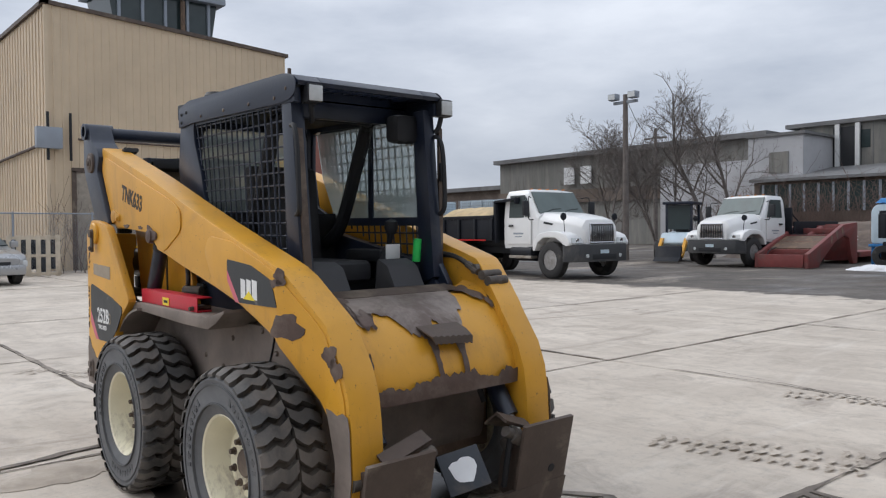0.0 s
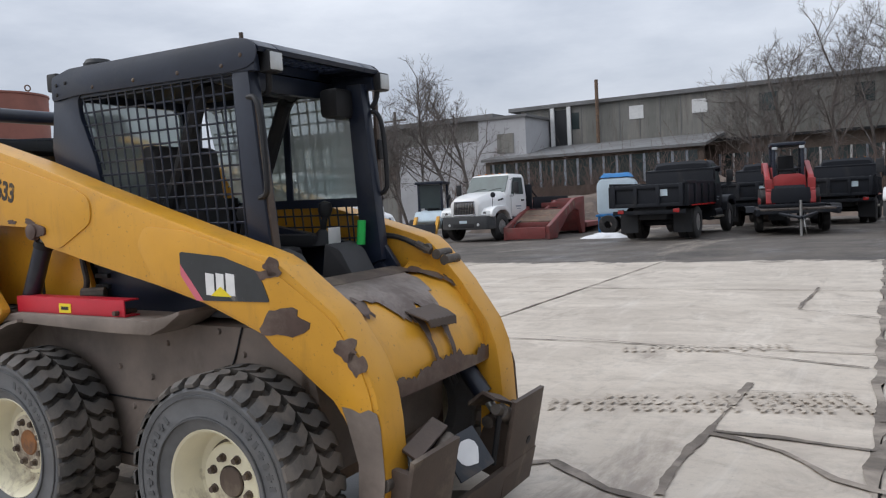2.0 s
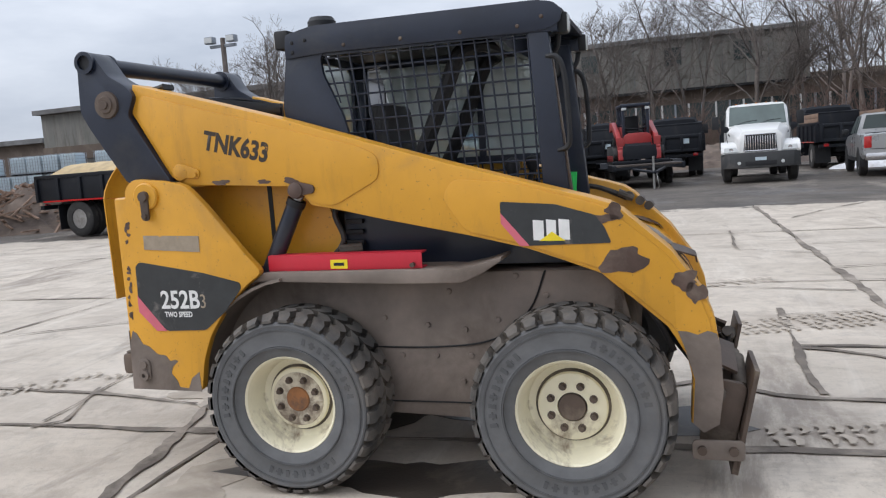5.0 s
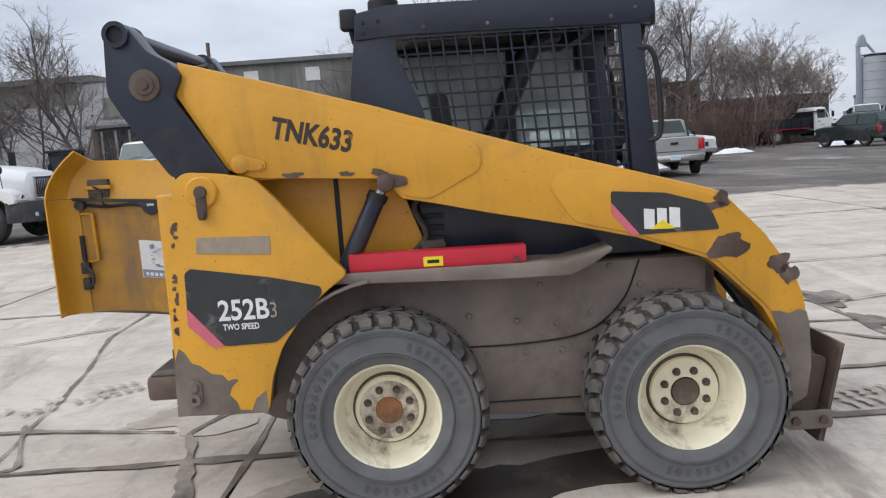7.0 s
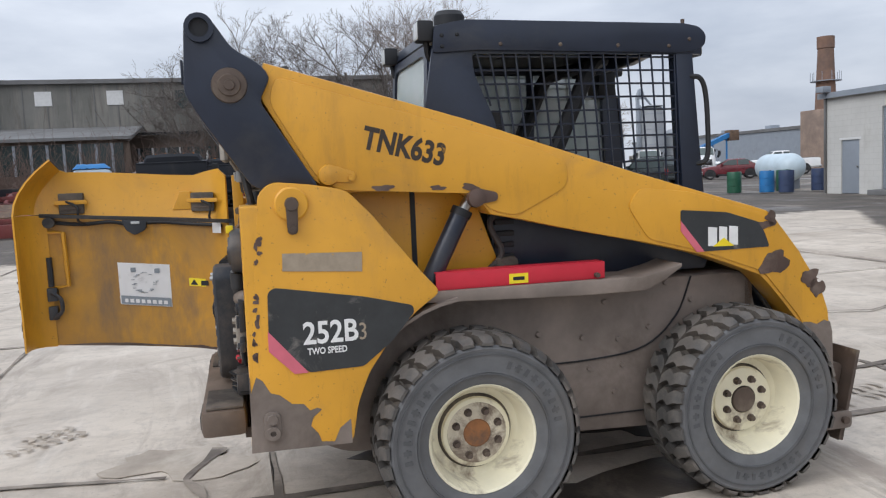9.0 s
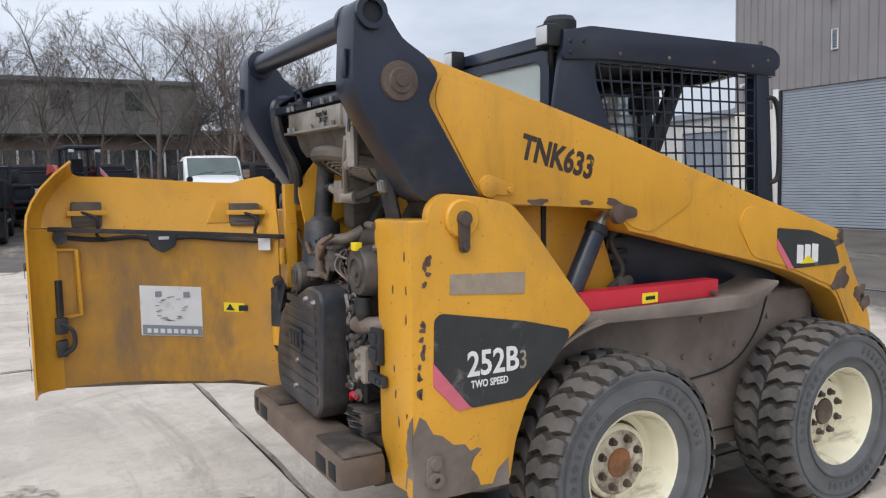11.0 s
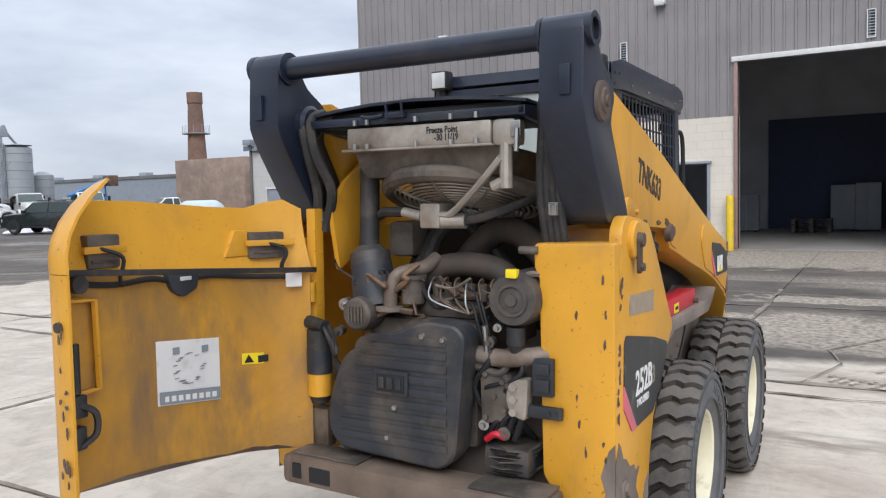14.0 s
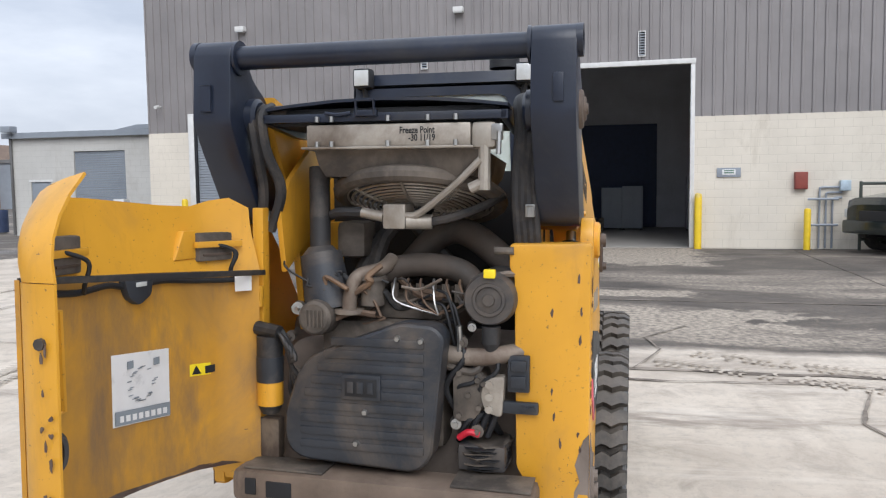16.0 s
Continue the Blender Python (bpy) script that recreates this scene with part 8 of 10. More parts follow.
    if bed == "dump":
        bd = dump_bed(t, -wb - 1.45, -2.35, 1.13, 1.02, 1.72, M_vblack, board)
        part("hoist_frame", box(-wb - 1.3, -2.4, -0.5, 0.5, 0.86, 1.02, 0.01), M_black_matt, t)
        part("bed_ladder", box(-2.34, -2.26, -1.16, -1.0, 0.95, 2.1, 0.01), M_vblack, bd)
    else:
        fb = part("flat_bed", box(-wb - 1.2, -2.3, -1.15, 1.15, 1.0, 1.12, 0.015), M_vblack, t, "black steel flatbed")
        part("headboard", box(-2.36, -2.28, -1.1, 1.1, 1.12, 2.05, 0.012), M_vblack, fb)
        for s in (-1, 1):
            part("side_board", box(-wb - 1.15, -2.4, s * 1.12 - 0.03, s * 1.12 + 0.03, 1.12, 1.55, 0.01), M_vblack, fb)
            part("stake", tube([(-2.3, s * 1.0, 2.0), (-2.5, s * 1.05, 1.75), (-2.9, s * 1.1, 1.45)], 0.03, 6), M_vblack, fb)
    for s in (-1, 1):
        part("tail_lamp", box(-wb - 1.46, -wb - 1.40, s * 0.85 - 0.09, s * 0.85 + 0.09, 0.84, 0.96, 0.01), M_tail, t)
    part("tail_beam", box(-wb - 1.45, -wb - 1.30, -1.1, 1.1, 0.80, 0.92, 0.01), M_vblack, t)
    return t


white_truck(-9.9, 14.9, -6, "white conventional truck with black dump bed full of sand", "dump")
ld = bmesh.new()
bmesh.ops.create_grid(ld, x_segments=26, y_segments=14, size=0.5)
rnd = random.Random(4)
for v in ld.verts:
    ex, ey = 1 - (2 * v.co.x) ** 6, 1 - (2 * v.co.y) ** 4
    v.co = Vector((v.co.x * 3.20, v.co.y * 2.18, 0.02 + 0.38 * ex * ey + 0.05 * rnd.random()))
sand = tagged(part("sand_load", ld, M_loadtan), "heap of yellow-tan sand in the black dump bed", "sand heap")
sand.matrix_world = pose(-9.9, 14.9, 0, 0, 0, -6) @ pose(-4.05, 0, 1.62)
white_truck(-10.2, 23.4, -95, "white conventional truck with a black flatbed behind the cab", "flat")
white_truck(4.3, 22.9, -93, "white conventional truck facing the yard, grille and windshield dusty", "flat")
white_truck(-2.72, 26.4, 87, "dump truck with black ribbed tailgate toward the yard", "dump", cabpaint=M_vblack)
white_truck(-0.9, 33.5, 86, "black truck with a tall black dump bed", "dump", wb=3.9, cabpaint=M_vblack)
white_truck(1.9, 34.2, 88, "dark truck with a black dump bed behind the trailer", "dump", wb=3.9, cabpaint=M_vblack)
white_truck(7.9, 34.5, 92, "dump truck with weathered wooden side boards on its bed", "dump", board=M_boards, cabpaint=M_vblack)
white_truck(29.6, 54.5, 12, "black tri-axle dump truck with a white cab, parked in snow", "dump", group="far trucks", wb=5.2)
white_truck(32.5, 54.5, -112, "white truck with a canvas-covered body behind the cars", "dump", group="far trucks", board=M_canvas)
white_truck(35.5, 51.5, -114, "white truck with beige covered load by the blue conveyor", "dump", group="far trucks", board=M_canvas)


def car(kind, x, y, head, paint, label, group="parked cars"):
    """kind: pickup, suv or sedan; its origin lies under the front axle."""
    t = thing_at({"pickup": "pickup_truck", "suv": "suv_car", "sedan": "sedan_car"}[kind], label, "pickup" if kind == "pickup" else "car", x, y, head, group)
    if kind == "pickup":
        wb, hw, r, zb = 3.55, 0.98, 0.40, 0.46
        st = [(0.92, 0.82, 0.55, 0.95, 1.02), (0.80, 0.93, 0.46, 1.08, 1.14), (0.0, hw, zb, 1.16, 1.22), (-0.72, hw, zb, 1.20, 1.26), (-2.62, hw, zb, 1.22, 1.25), (-4.62, hw, 0.52, 1.22, 1.25), (-4.70, 0.95, 0.56, 1.20, 1.22)]
        gh = (-0.62, -1.42, -2.52, -2.68, 1.22, 1.88)
    elif kind == "suv":
        wb, hw, r, zb = 2.75, 0.92, 0.37, 0.36
        st = [(0.86, 0.74, 0.46, 0.84, 0.90), (0.74, 0.86, 0.38, 0.98, 1.03), (0.0, hw, zb, 1.06, 1.12), (-0.55, hw, zb, 1.08, 1.14), (-3.5, hw, zb, 1.10, 1.13), (-3.62, 0.86, 0.42, 1.06, 1.08)]
        gh = (-0.45, -1.15, -3.15, -3.58, 1.09, 1.74)
    else:
        wb, hw, r, zb = 2.7, 0.88, 0.33, 0.28
        st = [(0.85, 0.70, 0.40, 0.66, 0.70), (0.74, 0.82, 0.30, 0.78, 0.82), (0.0, hw, zb, 0.90, 0.95), (-0.5, hw, zb, 0.93, 0.99), (-2.9, hw, zb, 0.96, 1.02), (-3.66, 0.84, 0.34, 0.94, 1.02), (-3.74, 0.78, 0.40, 0.88, 0.92)]
        gh = (-0.42, -1.25, -2.35, -3.10, 0.95, 1.44)
    xf, xt0, xt1, xr, z0, z1 = gh
    body = part("body", loft([body_ring(*s) for s in st]), paint, t)
    hb, ht = hw * 0.95, hw * 0.76
    rings = []
    for xx, hh, zt in ((xf, ht + 0.1, z0 + 0.03), (xt0, ht, z1 - 0.03), ((xt0 + xt1) / 2, ht, z1), (xt1, ht, z1 - 0.02), (xr, ht + 0.06, z0 + 0.06 if kind == "sedan" else z0 + 0.12)):
        half = [(hb, z0 - 0.03), (hb * 0.99, z0), (hh + (hb - hh) * 0.12, zt - 0.06 if zt > z0 + 0.2 else z0 + 0.01), (hh * 0.9, zt), (hh * 0.4, zt + 0.012)]
        rings.append([(xx, -a, c) for a, c in half] + [(xx, a, c) for a, c in reversed(half)])
    cabin = part("cabin", loft(rings), paint, t)
    dz = z1 - z0
    part("windshield", slab4((xf - 0.06, -hb * 0.90, z0 + 0.08), (xf - 0.06, hb * 0.90, z0 + 0.08), (xt0 + 0.03, ht * 0.90, z1 - 0.06), (xt0 + 0.03, -ht * 0.90, z1 - 0.06), 0.02), M_vglass, cabin)
    rg = (xr + (xt1 - xr) * 0.12, xr + (xt1 - xr) * 0.9)
    zz0, zz1 = z0 + 0.10 + (0.08 if kind != "sedan" else 0), z1 - 0.07
    part("rear_window", slab4((rg[0], hb * 0.82, zz0), (rg[0], -hb * 0.82, zz0), (rg[1], -ht * 0.86, zz1), (rg[1], ht * 0.86, zz1), 0.03), M_vglass, cabin)
    mid = (xt0 + xt1) / 2 - 0.05
    for s in (-1, 1):
        yb, yt = s * (hb + 0.0), s * (ht + (hb - ht) * 0.16)
        zt = z1 - 0.08
        f0 = xf - 0.30
        for n, (a, b_, c, d) in (("front_side_window", (f0, mid + 0.05, mid + 0.05, xt0 - 0.05)), ("rear_side_window", (mid - 0.05, xt1 - (0.02 if kind == "pickup" else 0.30), xt1 + 0.02 if kind == "pickup" else xt1 - 0.22, mid - 0.05))):
            part(n, slab4((a, yb, z0 + 0.05), (b_, yb, z0 + 0.05), (c, yt, zt), (d, yt, zt), -0.014 * s), M_vglass, cabin)
        if kind == "suv":
            part("quarter_window", slab4((xt1 - 0.28, yb, z0 + 0.05), (xr + 0.18, yb, z0 + 0.07), (xt1 - 0.16, yt, zt), (xt1 - 0.22, yt, zt), -0.014 * s), M_vglass, cabin)
            part("roof_rail", tube([(xt0 - 0.2, s * ht * 0.86, z1 + 0.02), (mid, s * ht * 0.86, z1 + 0.05), (xt1, s * ht * 0.86, z1 + 0.01)], 0.018, 6), M_black_matt, cabin)
        part("mirror", box(xf - 0.45, xf - 0.28, s * (hb + 0.16) - 0.10, s * (hb + 0.16) + 0.10, z0 + 0.02, z0 + 0.20, 0.04), paint if kind != "pickup" else M_black_matt, t)
        part("headlamp", box(st[1][0] - 0.10, st[0][0] - 0.01, s * 0.68 - 0.15, s * 0.68 + 0.15, st[0][3] - 0.18, st[0][3] - 0.01, 0.03), M_lens, body)
        xe = st[-1][0]
        part("tail_lamp", box(xe - 0.012, xe + 0.10, s * (hw - 0.14) - 0.10, s * (hw - 0.14) + 0.10, st[-1][3] - 0.36, st[-1][3] - 0.02, 0.02), M_tail, body)
        part("sill", box(-wb + 0.5, -0.5, s * (hw - 0.03) - 0.04, s * (hw - 0.03) + 0.04, zb - 0.04, zb + 0.08, 0.02), M_black_matt, body)
        for dx in (xt0 * 0 + mid, xt1 - 0.02):
            part("door_seam", box(dx - 0.008, dx + 0.008, s * hw - 0.004, s * hw + 0.004, zb + 0.12, z0 - 0.05), M_black_matt, body)
        for dx in (mid + 0.22, xt1 + 0.18):
            part("door_handle", box(dx - 0.09, dx + 0.09, s * (hw + 0.015) - 0.015, s * (hw + 0.015) + 0.015, z0 - 0.22, z0 - 0.18, 0.008), M_chrome if kind == "pickup" else paint, body)
        for wx in (0, -wb):
            arch = [(wx + (r + 0.07) * math.cos(a), r + (r + 0.07) * math.sin(a)) for a in (radians(d) for d in range(-15, 196, 15))]
            part("wheel_arch", plate(arch, s * (hw - 0.20), s * (hw + 0.006), "y"), M_black_matt, body)
            road_wheel(t, wx, s * (hw - 0.11), r, 0.24, s, M_vrim, 0.64)
    part("front_bumper", box(st[0][0] - 0.25, st[0][0] + 0.06, -hw * 0.88, hw * 0.88, zb, zb + 0.26, 0.05), M_chrome if kind == "pickup" else paint, t)
    part("rear_bumper", box(st[-1][0] - 0.10, st[-1][0] + 0.2, -hw * 0.93, hw * 0.93, zb + 0.02, zb + 0.24, 0.05), M_chrome if kind == "pickup" else paint, t)
    part("grille", box(st[0][0] - 0.02, st[0][0] + 0.02, -0.42, 0.42, st[0][3] - 0.30, st[0][3] - 0.04, 0.02), M_black_matt, body)
    part("plate_bar", box(st[-1][0] - 0.112, st[-1][0] - 0.10, -0.16, 0.16, zb + 0.08, zb + 0.2), M_tank, t)
    if kind == "pickup":
        part("bed_opening", box(-4.60, -2.75, -hw * 0.72, hw * 0.72, 1.252, 1.275), M_black_matt, body)
        part("third_brake_lamp", box(xr - 0.03, xr + 0.02, -0.12, 0.12, z1 - 0.10, z1 - 0.04), M_tail, cabin)
        part("tailgate_seam", box(-4.715, -4.70, -hw * 0.80, hw * 0.80, 0.80, 0.815), M_black_matt, body)
        part("gate_handle", box(-4.73, -4.70, -0.12, 0.12, 1.02, 1.10, 0.01), M_black_matt, body)
    return t


car("pickup", 8.4, 26.0, 84, M_silver, "silver-grey crew cab pickup truck with dusty sides")
car("pickup", 11.4, 31.0, -70, M_vwhite, "white pickup truck parked beside snow patches")
car("suv", 22.6, 39.7, 106, M_cargreen, "dark grey-green sport utility car, tail toward the yard")
car("sedan", 28.7, 43.1, -28, M_carblack, "black sedan car parked on wet ground")
car("sedan", 32.6, 46.5, 150, M_carred, "dark red sedan car beside the black sedan")
car("pickup", 38.5, 49.5, 155, M_vwhite, "white pickup truck with a crew cab, farther back")
big = car("suv", 15.1, -6.75, 118, M_cargreen, "dark green sport utility car parked by the cream wall")
big.matrix_world = big.matrix_world @ Matrix.Scale(1.15, 4)
car("sedan", -19.1, 1.95, 5, M_silver, "silver sedan car parked near the beige building")


# red compact track loader on a trailer
def track_loader(x, y, head):
    t = tagged(new("track_loader"), "red compact track loader with black cage on a trailer", "loader")
    t.matrix_world = pose(x, y, 0.78, 0, 0, head)
    part("lower_frame", plate(rounded([(-1.1, 0.25), (1.0, 0.25), (1.15, 0.6), (0.7, 0.95), (-1.2, 1.0), (-1.35, 0.6)], 0.08), -0.45, 0.45, "y", 0.03), M_vblack, t)
    for s in (-1, 1):
        tr = rounded([(-1.05, 0.0), (0.95, 0.0), (1.25, 0.35), (1.0, 0.62), (-1.0, 0.62), (-1.25, 0.35)], 0.16, 4)
        track = part("track", plate(tr, s * 0.52, s * 0.86, "y", 0.02), M_vtyre, t, "black rubber track")
        for k in range(5):
            part("track_roller", revolve([(0, -0.02), (0.12, -0.01), (0.12, 0.03)], 12, "y", (-0.8 + 0.4 * k, s * 0.865, 0.20)), M_machred, track)
        for k in range(14):
            part("track_lug", box(-1.0 + 0.15 * k - 0.03, -1.0 + 0.15 * k + 0.03, s * 0.69 - 0.17, s * 0.69 + 0.17, 0.612, 0.645, 0.006), M_vtyre, track)
        arm = [(-1.25, 1.15), (-1.05, 1.52), (-0.4, 1.50), (0.85, 1.02), (1.35, 0.45), (1.40, 0.12), (1.22, 0.12), (1.12, 0.45), (0.72, 0.82), (-0.5, 1.26)]
        part("lift_arm", plate(rounded(arm, 0.06), s * 0.56, s * 0.72, "y", 0.015), M_machred, t, "red lift arm")
        part("lift_cylinder", cyl((-0.8, s * 0.64, 0.72), (0.3, s * 0.64, 1.15), 0.05, 10), M_steel, t)
        for xx, yy in ((0.62, 0.42), (-0.55, 0.45)):
            part("cage_post", box(xx - 0.05, xx + 0.05, s * yy - 0.05, s * yy + 0.05, 0.95, 2.02, 0.02), M_black, t)
        part("side_mesh_bar", box(-0.5, 0.6, s * 0.44 - 0.01, s * 0.44 + 0.01, 1.35, 1.40), M_black, t)
        for k in range(4):
            part("side_bar", box(-0.32 + 0.24 * k - 0.012, -0.32 + 0.24 * k + 0.012, s * 0.44 - 0.012, s * 0.44 + 0.012, 1.0, 1.98), M_black, t)
    part("cab_roof", box(-0.68, 0.75, -0.52, 0.52, 1.98, 2.08, 0.03), M_black, t, "black cage roof")
    part("seat", box(-0.45, 0.0, -0.25, 0.25, 1.0, 1.15, 0.05), M_black_matt, t)
    part("seat_back", box(-0.52, -0.38, -0.25, 0.25, 1.1, 1.7, 0.06), M_black_matt, t)
    part("lap_bar", tube([(0.2, -0.40, 1.6), (0.42, -0.36, 1.25), (0.42, 0.36, 1.25), (0.2, 0.40, 1.6)], 0.03, 8), M_black_matt, t)
    part("front_plate", plate([(-0.6, 0.15), (0.6, 0.15), (0.55, 0.62), (-0.55, 0.62)], 1.30, 1.38, "x", 0.015), M_vblack, t)
    part("nose_panel", plate(rounded([(-0.50, 0.58), (0.50, 0.58), (0.46, 0.98), (0.30, 1.06), (-0.30, 1.06), (-0.46, 0.98)], 0.04), 0.92, 1.02, "x", 0.02), M_machred, t, "red nose panel under the cab")
    for s in (-1, 1):
        part("cab_side", plate(rounded([(-0.60, 0.92), (0.66, 0.92), (0.62, 1.28), (-0.55, 1.34)], 0.04), s * 0.46, s * 0.50, "y", 0.01), M_machred, t, "red lower cab side")
        part("arm_foot", plate(rounded([(-0.10, 0.40), (0.10, 0.40), (0.12, 0.92), (-0.12, 0.92)], 0.03), 1.18, 1.26, "x", 0.015), M_machred, t).location = (0, s * 0.62, 0)
    part("cross_tube", cyl((1.22, -0.7, 0.55), (1.22, 0.7, 0.55), 0.07, 12), M_machred, t)
    part("bucket_edge", box(1.36, 1.75, -0.95, 0.95, 0.02, 0.12, 0.02), M_vblack, t)
    for s in (-1, 1):
        part("front_lamp", box(0.72, 0.80, s * 0.40 - 0.08, s * 0.40 + 0.08, 1.86, 1.95, 0.015), M_lens, t)
    return t


def trailer(x, y, head, w, l, z, paint, label):
    t = thing_at("equipment_trailer", label, "trailer", x, y, head, "trailers")
    for s in (-1, 1):
        part("side_beam", box(-l / 2, l / 2, s * w / 2 - 0.05, s * w / 2 + 0.05, z - 0.20, z, 0.012), paint, t)
        for dx in (-0.45, 0.45):
            road_wheel(t, dx, s * (w / 2 - 0.12 if z > 0.7 else w / 2 + 0.16), 0.36, 0.22, s, paint)
        part("fender", plate([(-0.95, z - 0.12), (-0.8, z + 0.06), (0.8, z + 0.06), (0.95, z - 0.12), (0.9, z - 0.12), (0.75, z + 0.03), (-0.75, z + 0.03), (-0.9, z - 0.12)], s * w / 2, s * (w / 2 + 0.30), "y"), paint, t)
    for k in range(9):
        xx = -l / 2 + 0.05 + (l - 0.1) * k / 8
        part("cross_beam", box(xx - 0.04, xx + 0.04, -w / 2, w / 2, z - 0.15, z - 0.06, 0.006), paint, t)
    for k in range(8):
        yy = -w / 2 + 0.06 + (w - 0.12) * (k + 0.5) / 8
        part("deck_plank", box(-l / 2, l / 2, yy - w / 18, yy + w / 18, z - 0.055, z - 0.005, 0.004), M_darkboards, t)
    for s in (-1, 1):
        part("tongue", tube([(l / 2, s * 0.5, z - 0.15), (l / 2 + 1.2, 0, z - 0.25)], 0.05, 6, None, False), paint, t)
    part("jack", cyl((l / 2 + 0.9, 0, 0.0), (l / 2 + 0.9, 0, z + 0.25), 0.04, 8), M_steel, t)
    part("safety_chain", tube([(l / 2 + 1.1, 0.05, z - 0.25), (l / 2 + 1.15, 0.1, 0.15), (l / 2 + 0.8, 0.15, 0.03)], 0.015, 5), M_steel, t)
    return t


trailer(0.46, 25.2, -80, 2.2, 5.4, 0.78, M_vblack, "black equipment trailer carrying the red track loader")
track_loader(0.36, 25.3, -80)


def gooseneck(x, y, head):
    """The sloping neck of a low trailer, its foot on the ground and its deck lying behind it."""
    t = thing_at("trailer_gooseneck", "rusty red steel gooseneck of a low trailer standing beside the truck", "trailer", x, y, head, "trailers")
    side = [(0.0, 0.0), (0.0, 0.46), (0.25, 0.52), (3.5, 1.42), (4.95, 1.50), (5.0, 1.44), (5.0, 0.0), (4.55, 0.0), (4.3, 0.30), (4.05, 0.95), (3.5, 1.02), (2.6, 0.82), (1.15, 0.16), (1.0, 0.0)]
    for s in (-1, 1):
        part("side_beam", plate(side, s * 0.80 - 0.07, s * 0.80 + 0.07, "y", 0.015), M_trailred, t)
        for k in range(3):
            part("patch_plate", plate(blotch(2.2 + 0.55 * k, 0.92 + 0.14 * k, 0.10, 0.13, 500 + k, 10, 0.3), s * 0.872, s * 0.876, "y"), M_boards, t)
    part("front_beam", box(-0.06, 0.10, -0.73, 0.73, 0.02, 0.44, 0.02), M_trailred, t)
    part("rear_wall", box(4.80, 4.95, -0.73, 0.73, 0.10, 1.44, 0.02), M_trailred, t)
    for xx, zz in ((0.85, 0.60), (1.75, 0.84), (2.6, 1.08), (3.4, 1.30), (4.3, 1.40)):
        part("cross_beam", box(xx - 0.07, xx + 0.07, -0.73, 0.73, zz - 0.20, zz, 0.015), M_trailred, t)
    part("deck_plate", plate([(1.0, 0.60), (2.4, 0.99), (2.4, 1.03), (1.0, 0.64)], -0.72, 0.72, "y"), M_rustmetal, t)
    part("hydraulic_ram", cyl((2.7, 0.15, 0.95), (4.2, 0.15, 1.30), 0.09, 12), M_trailred, t)
    part("low_deck", box(5.0, 8.2, -0.95, 0.95, 0.22, 0.42, 0.03), M_trailred, t)
    part("chain", tube([(0.9, 0.5, 0.66), (0.5, 0.62, 0.5), (0.1, 0.45, 0.2), (0.0, 0.5, 0.03)], 0.02, 5), M_black_matt, t)
    return t


gooseneck(-8.05, 23.0, 95)


def small_loader(x, y, head):
    t = thing_at("compact_loader", "small yellow and white compact loader with black cab", "loader", x, y, head)
    part("body", plate(rounded([(-1.6, 0.45), (0.9, 0.4), (1.3, 0.75), (0.9, 1.15), (-1.6, 1.25)], 0.1), -0.6, 0.6, "y", 0.06), M_tank, t)
    for s in (-1, 1):
        for xx in (-0.95, 0.75):
            road_wheel(t, xx, s * 0.72, 0.42, 0.30, s, M_postyellow)
        for xx in (-0.8, 0.45):
            part("cab_post", box(xx - 0.05, xx + 0.05, s * 0.5 - 0.05, s * 0.5 + 0.05, 1.15, 2.35, 0.015), M_black, t)
        part("boom", plate(rounded([(0.2, 0.95), (1.3, 0.95), (2.1, 0.25), (1.95, 0.15), (1.2, 0.75), (0.2, 0.78)], 0.05), s * 0.42, s * 0.54, "y", 0.01), M_yellow, t)
    part("cab_roof", box(-0.95, 0.7, -0.62, 0.62, 2.32, 2.44, 0.04), M_black, t)
    part("seat", box(-0.5, 0.0, -0.28, 0.28, 1.15, 1.75, 0.08), M_black_matt, t)
    part("bucket", plate(rounded([(1.95, 0.05), (2.6, 0.05), (2.25, 0.2), (2.05, 0.65), (1.9, 0.6)], 0.03), -0.5, 0.5, "y", 0.01), M_vblack, t, "dark steel bucket")
    part("windshield", box(0.46, 0.475, -0.45, 0.45, 1.3, 2.3), M_vglass, t)
    return t


small_loader(-14.0, 26.6, -72)

# white tank with a blue tarp on it, on a blue frame
tk = thing_at("water_tank", "white plastic tank on a blue steel frame", "tank", -5.75, 26.6, 10)
part("tank_body", plate(rounded([(-0.72, 0.75), (0.72, 0.75), (0.72, 1.9), (0.55, 2.1), (-0.55, 2.1), (-0.72, 1.9)], 0.15), -0.6, 0.6, "y", 0.08), M_tank, tk)
for sx in (-1, 1):
    for sy in (-1, 1):
        part("leg", box(sx * 0.66 - 0.05, sx * 0.66 + 0.05, sy * 0.5 - 0.05, sy * 0.5 + 0.05, 0, 0.75, 0.01), M_tarpblue, tk)
part("base_frame", box(-0.78, 0.78, -0.65, 0.65, 0.66, 0.75, 0.02), M_tarpblue, tk)
for s in (-1, 1):
    part("wheel", revolve([(0.14, -0.10), (0.34, -0.10), (0.36, -0.05), (0.36, 0.05), (0.34, 0.10), (0.14, 0.10)], 20, "y", (-0.3, s * 0.75, 0.36), None, True), M_vtyre, tk)
tp = bmesh.new()
bmesh.ops.create_grid(tp, x_segments=16, y_segments=12, size=0.5)
rnd = random.Random(9)
for v in tp.verts:
    e = max(abs(v.co.x), abs(v.co.y)) * 2
    v.co = Vector((v.co.x * 1.2, v.co.y * 1.2, 0.16 - 0.15 * max(0, e - 0.75) / 0.25 + 0.05 * rnd.random()))
tarp = tagged(part("tarp", tp, M_tarpblue), "crumpled blue tarp on top of the white tank", "tarp")
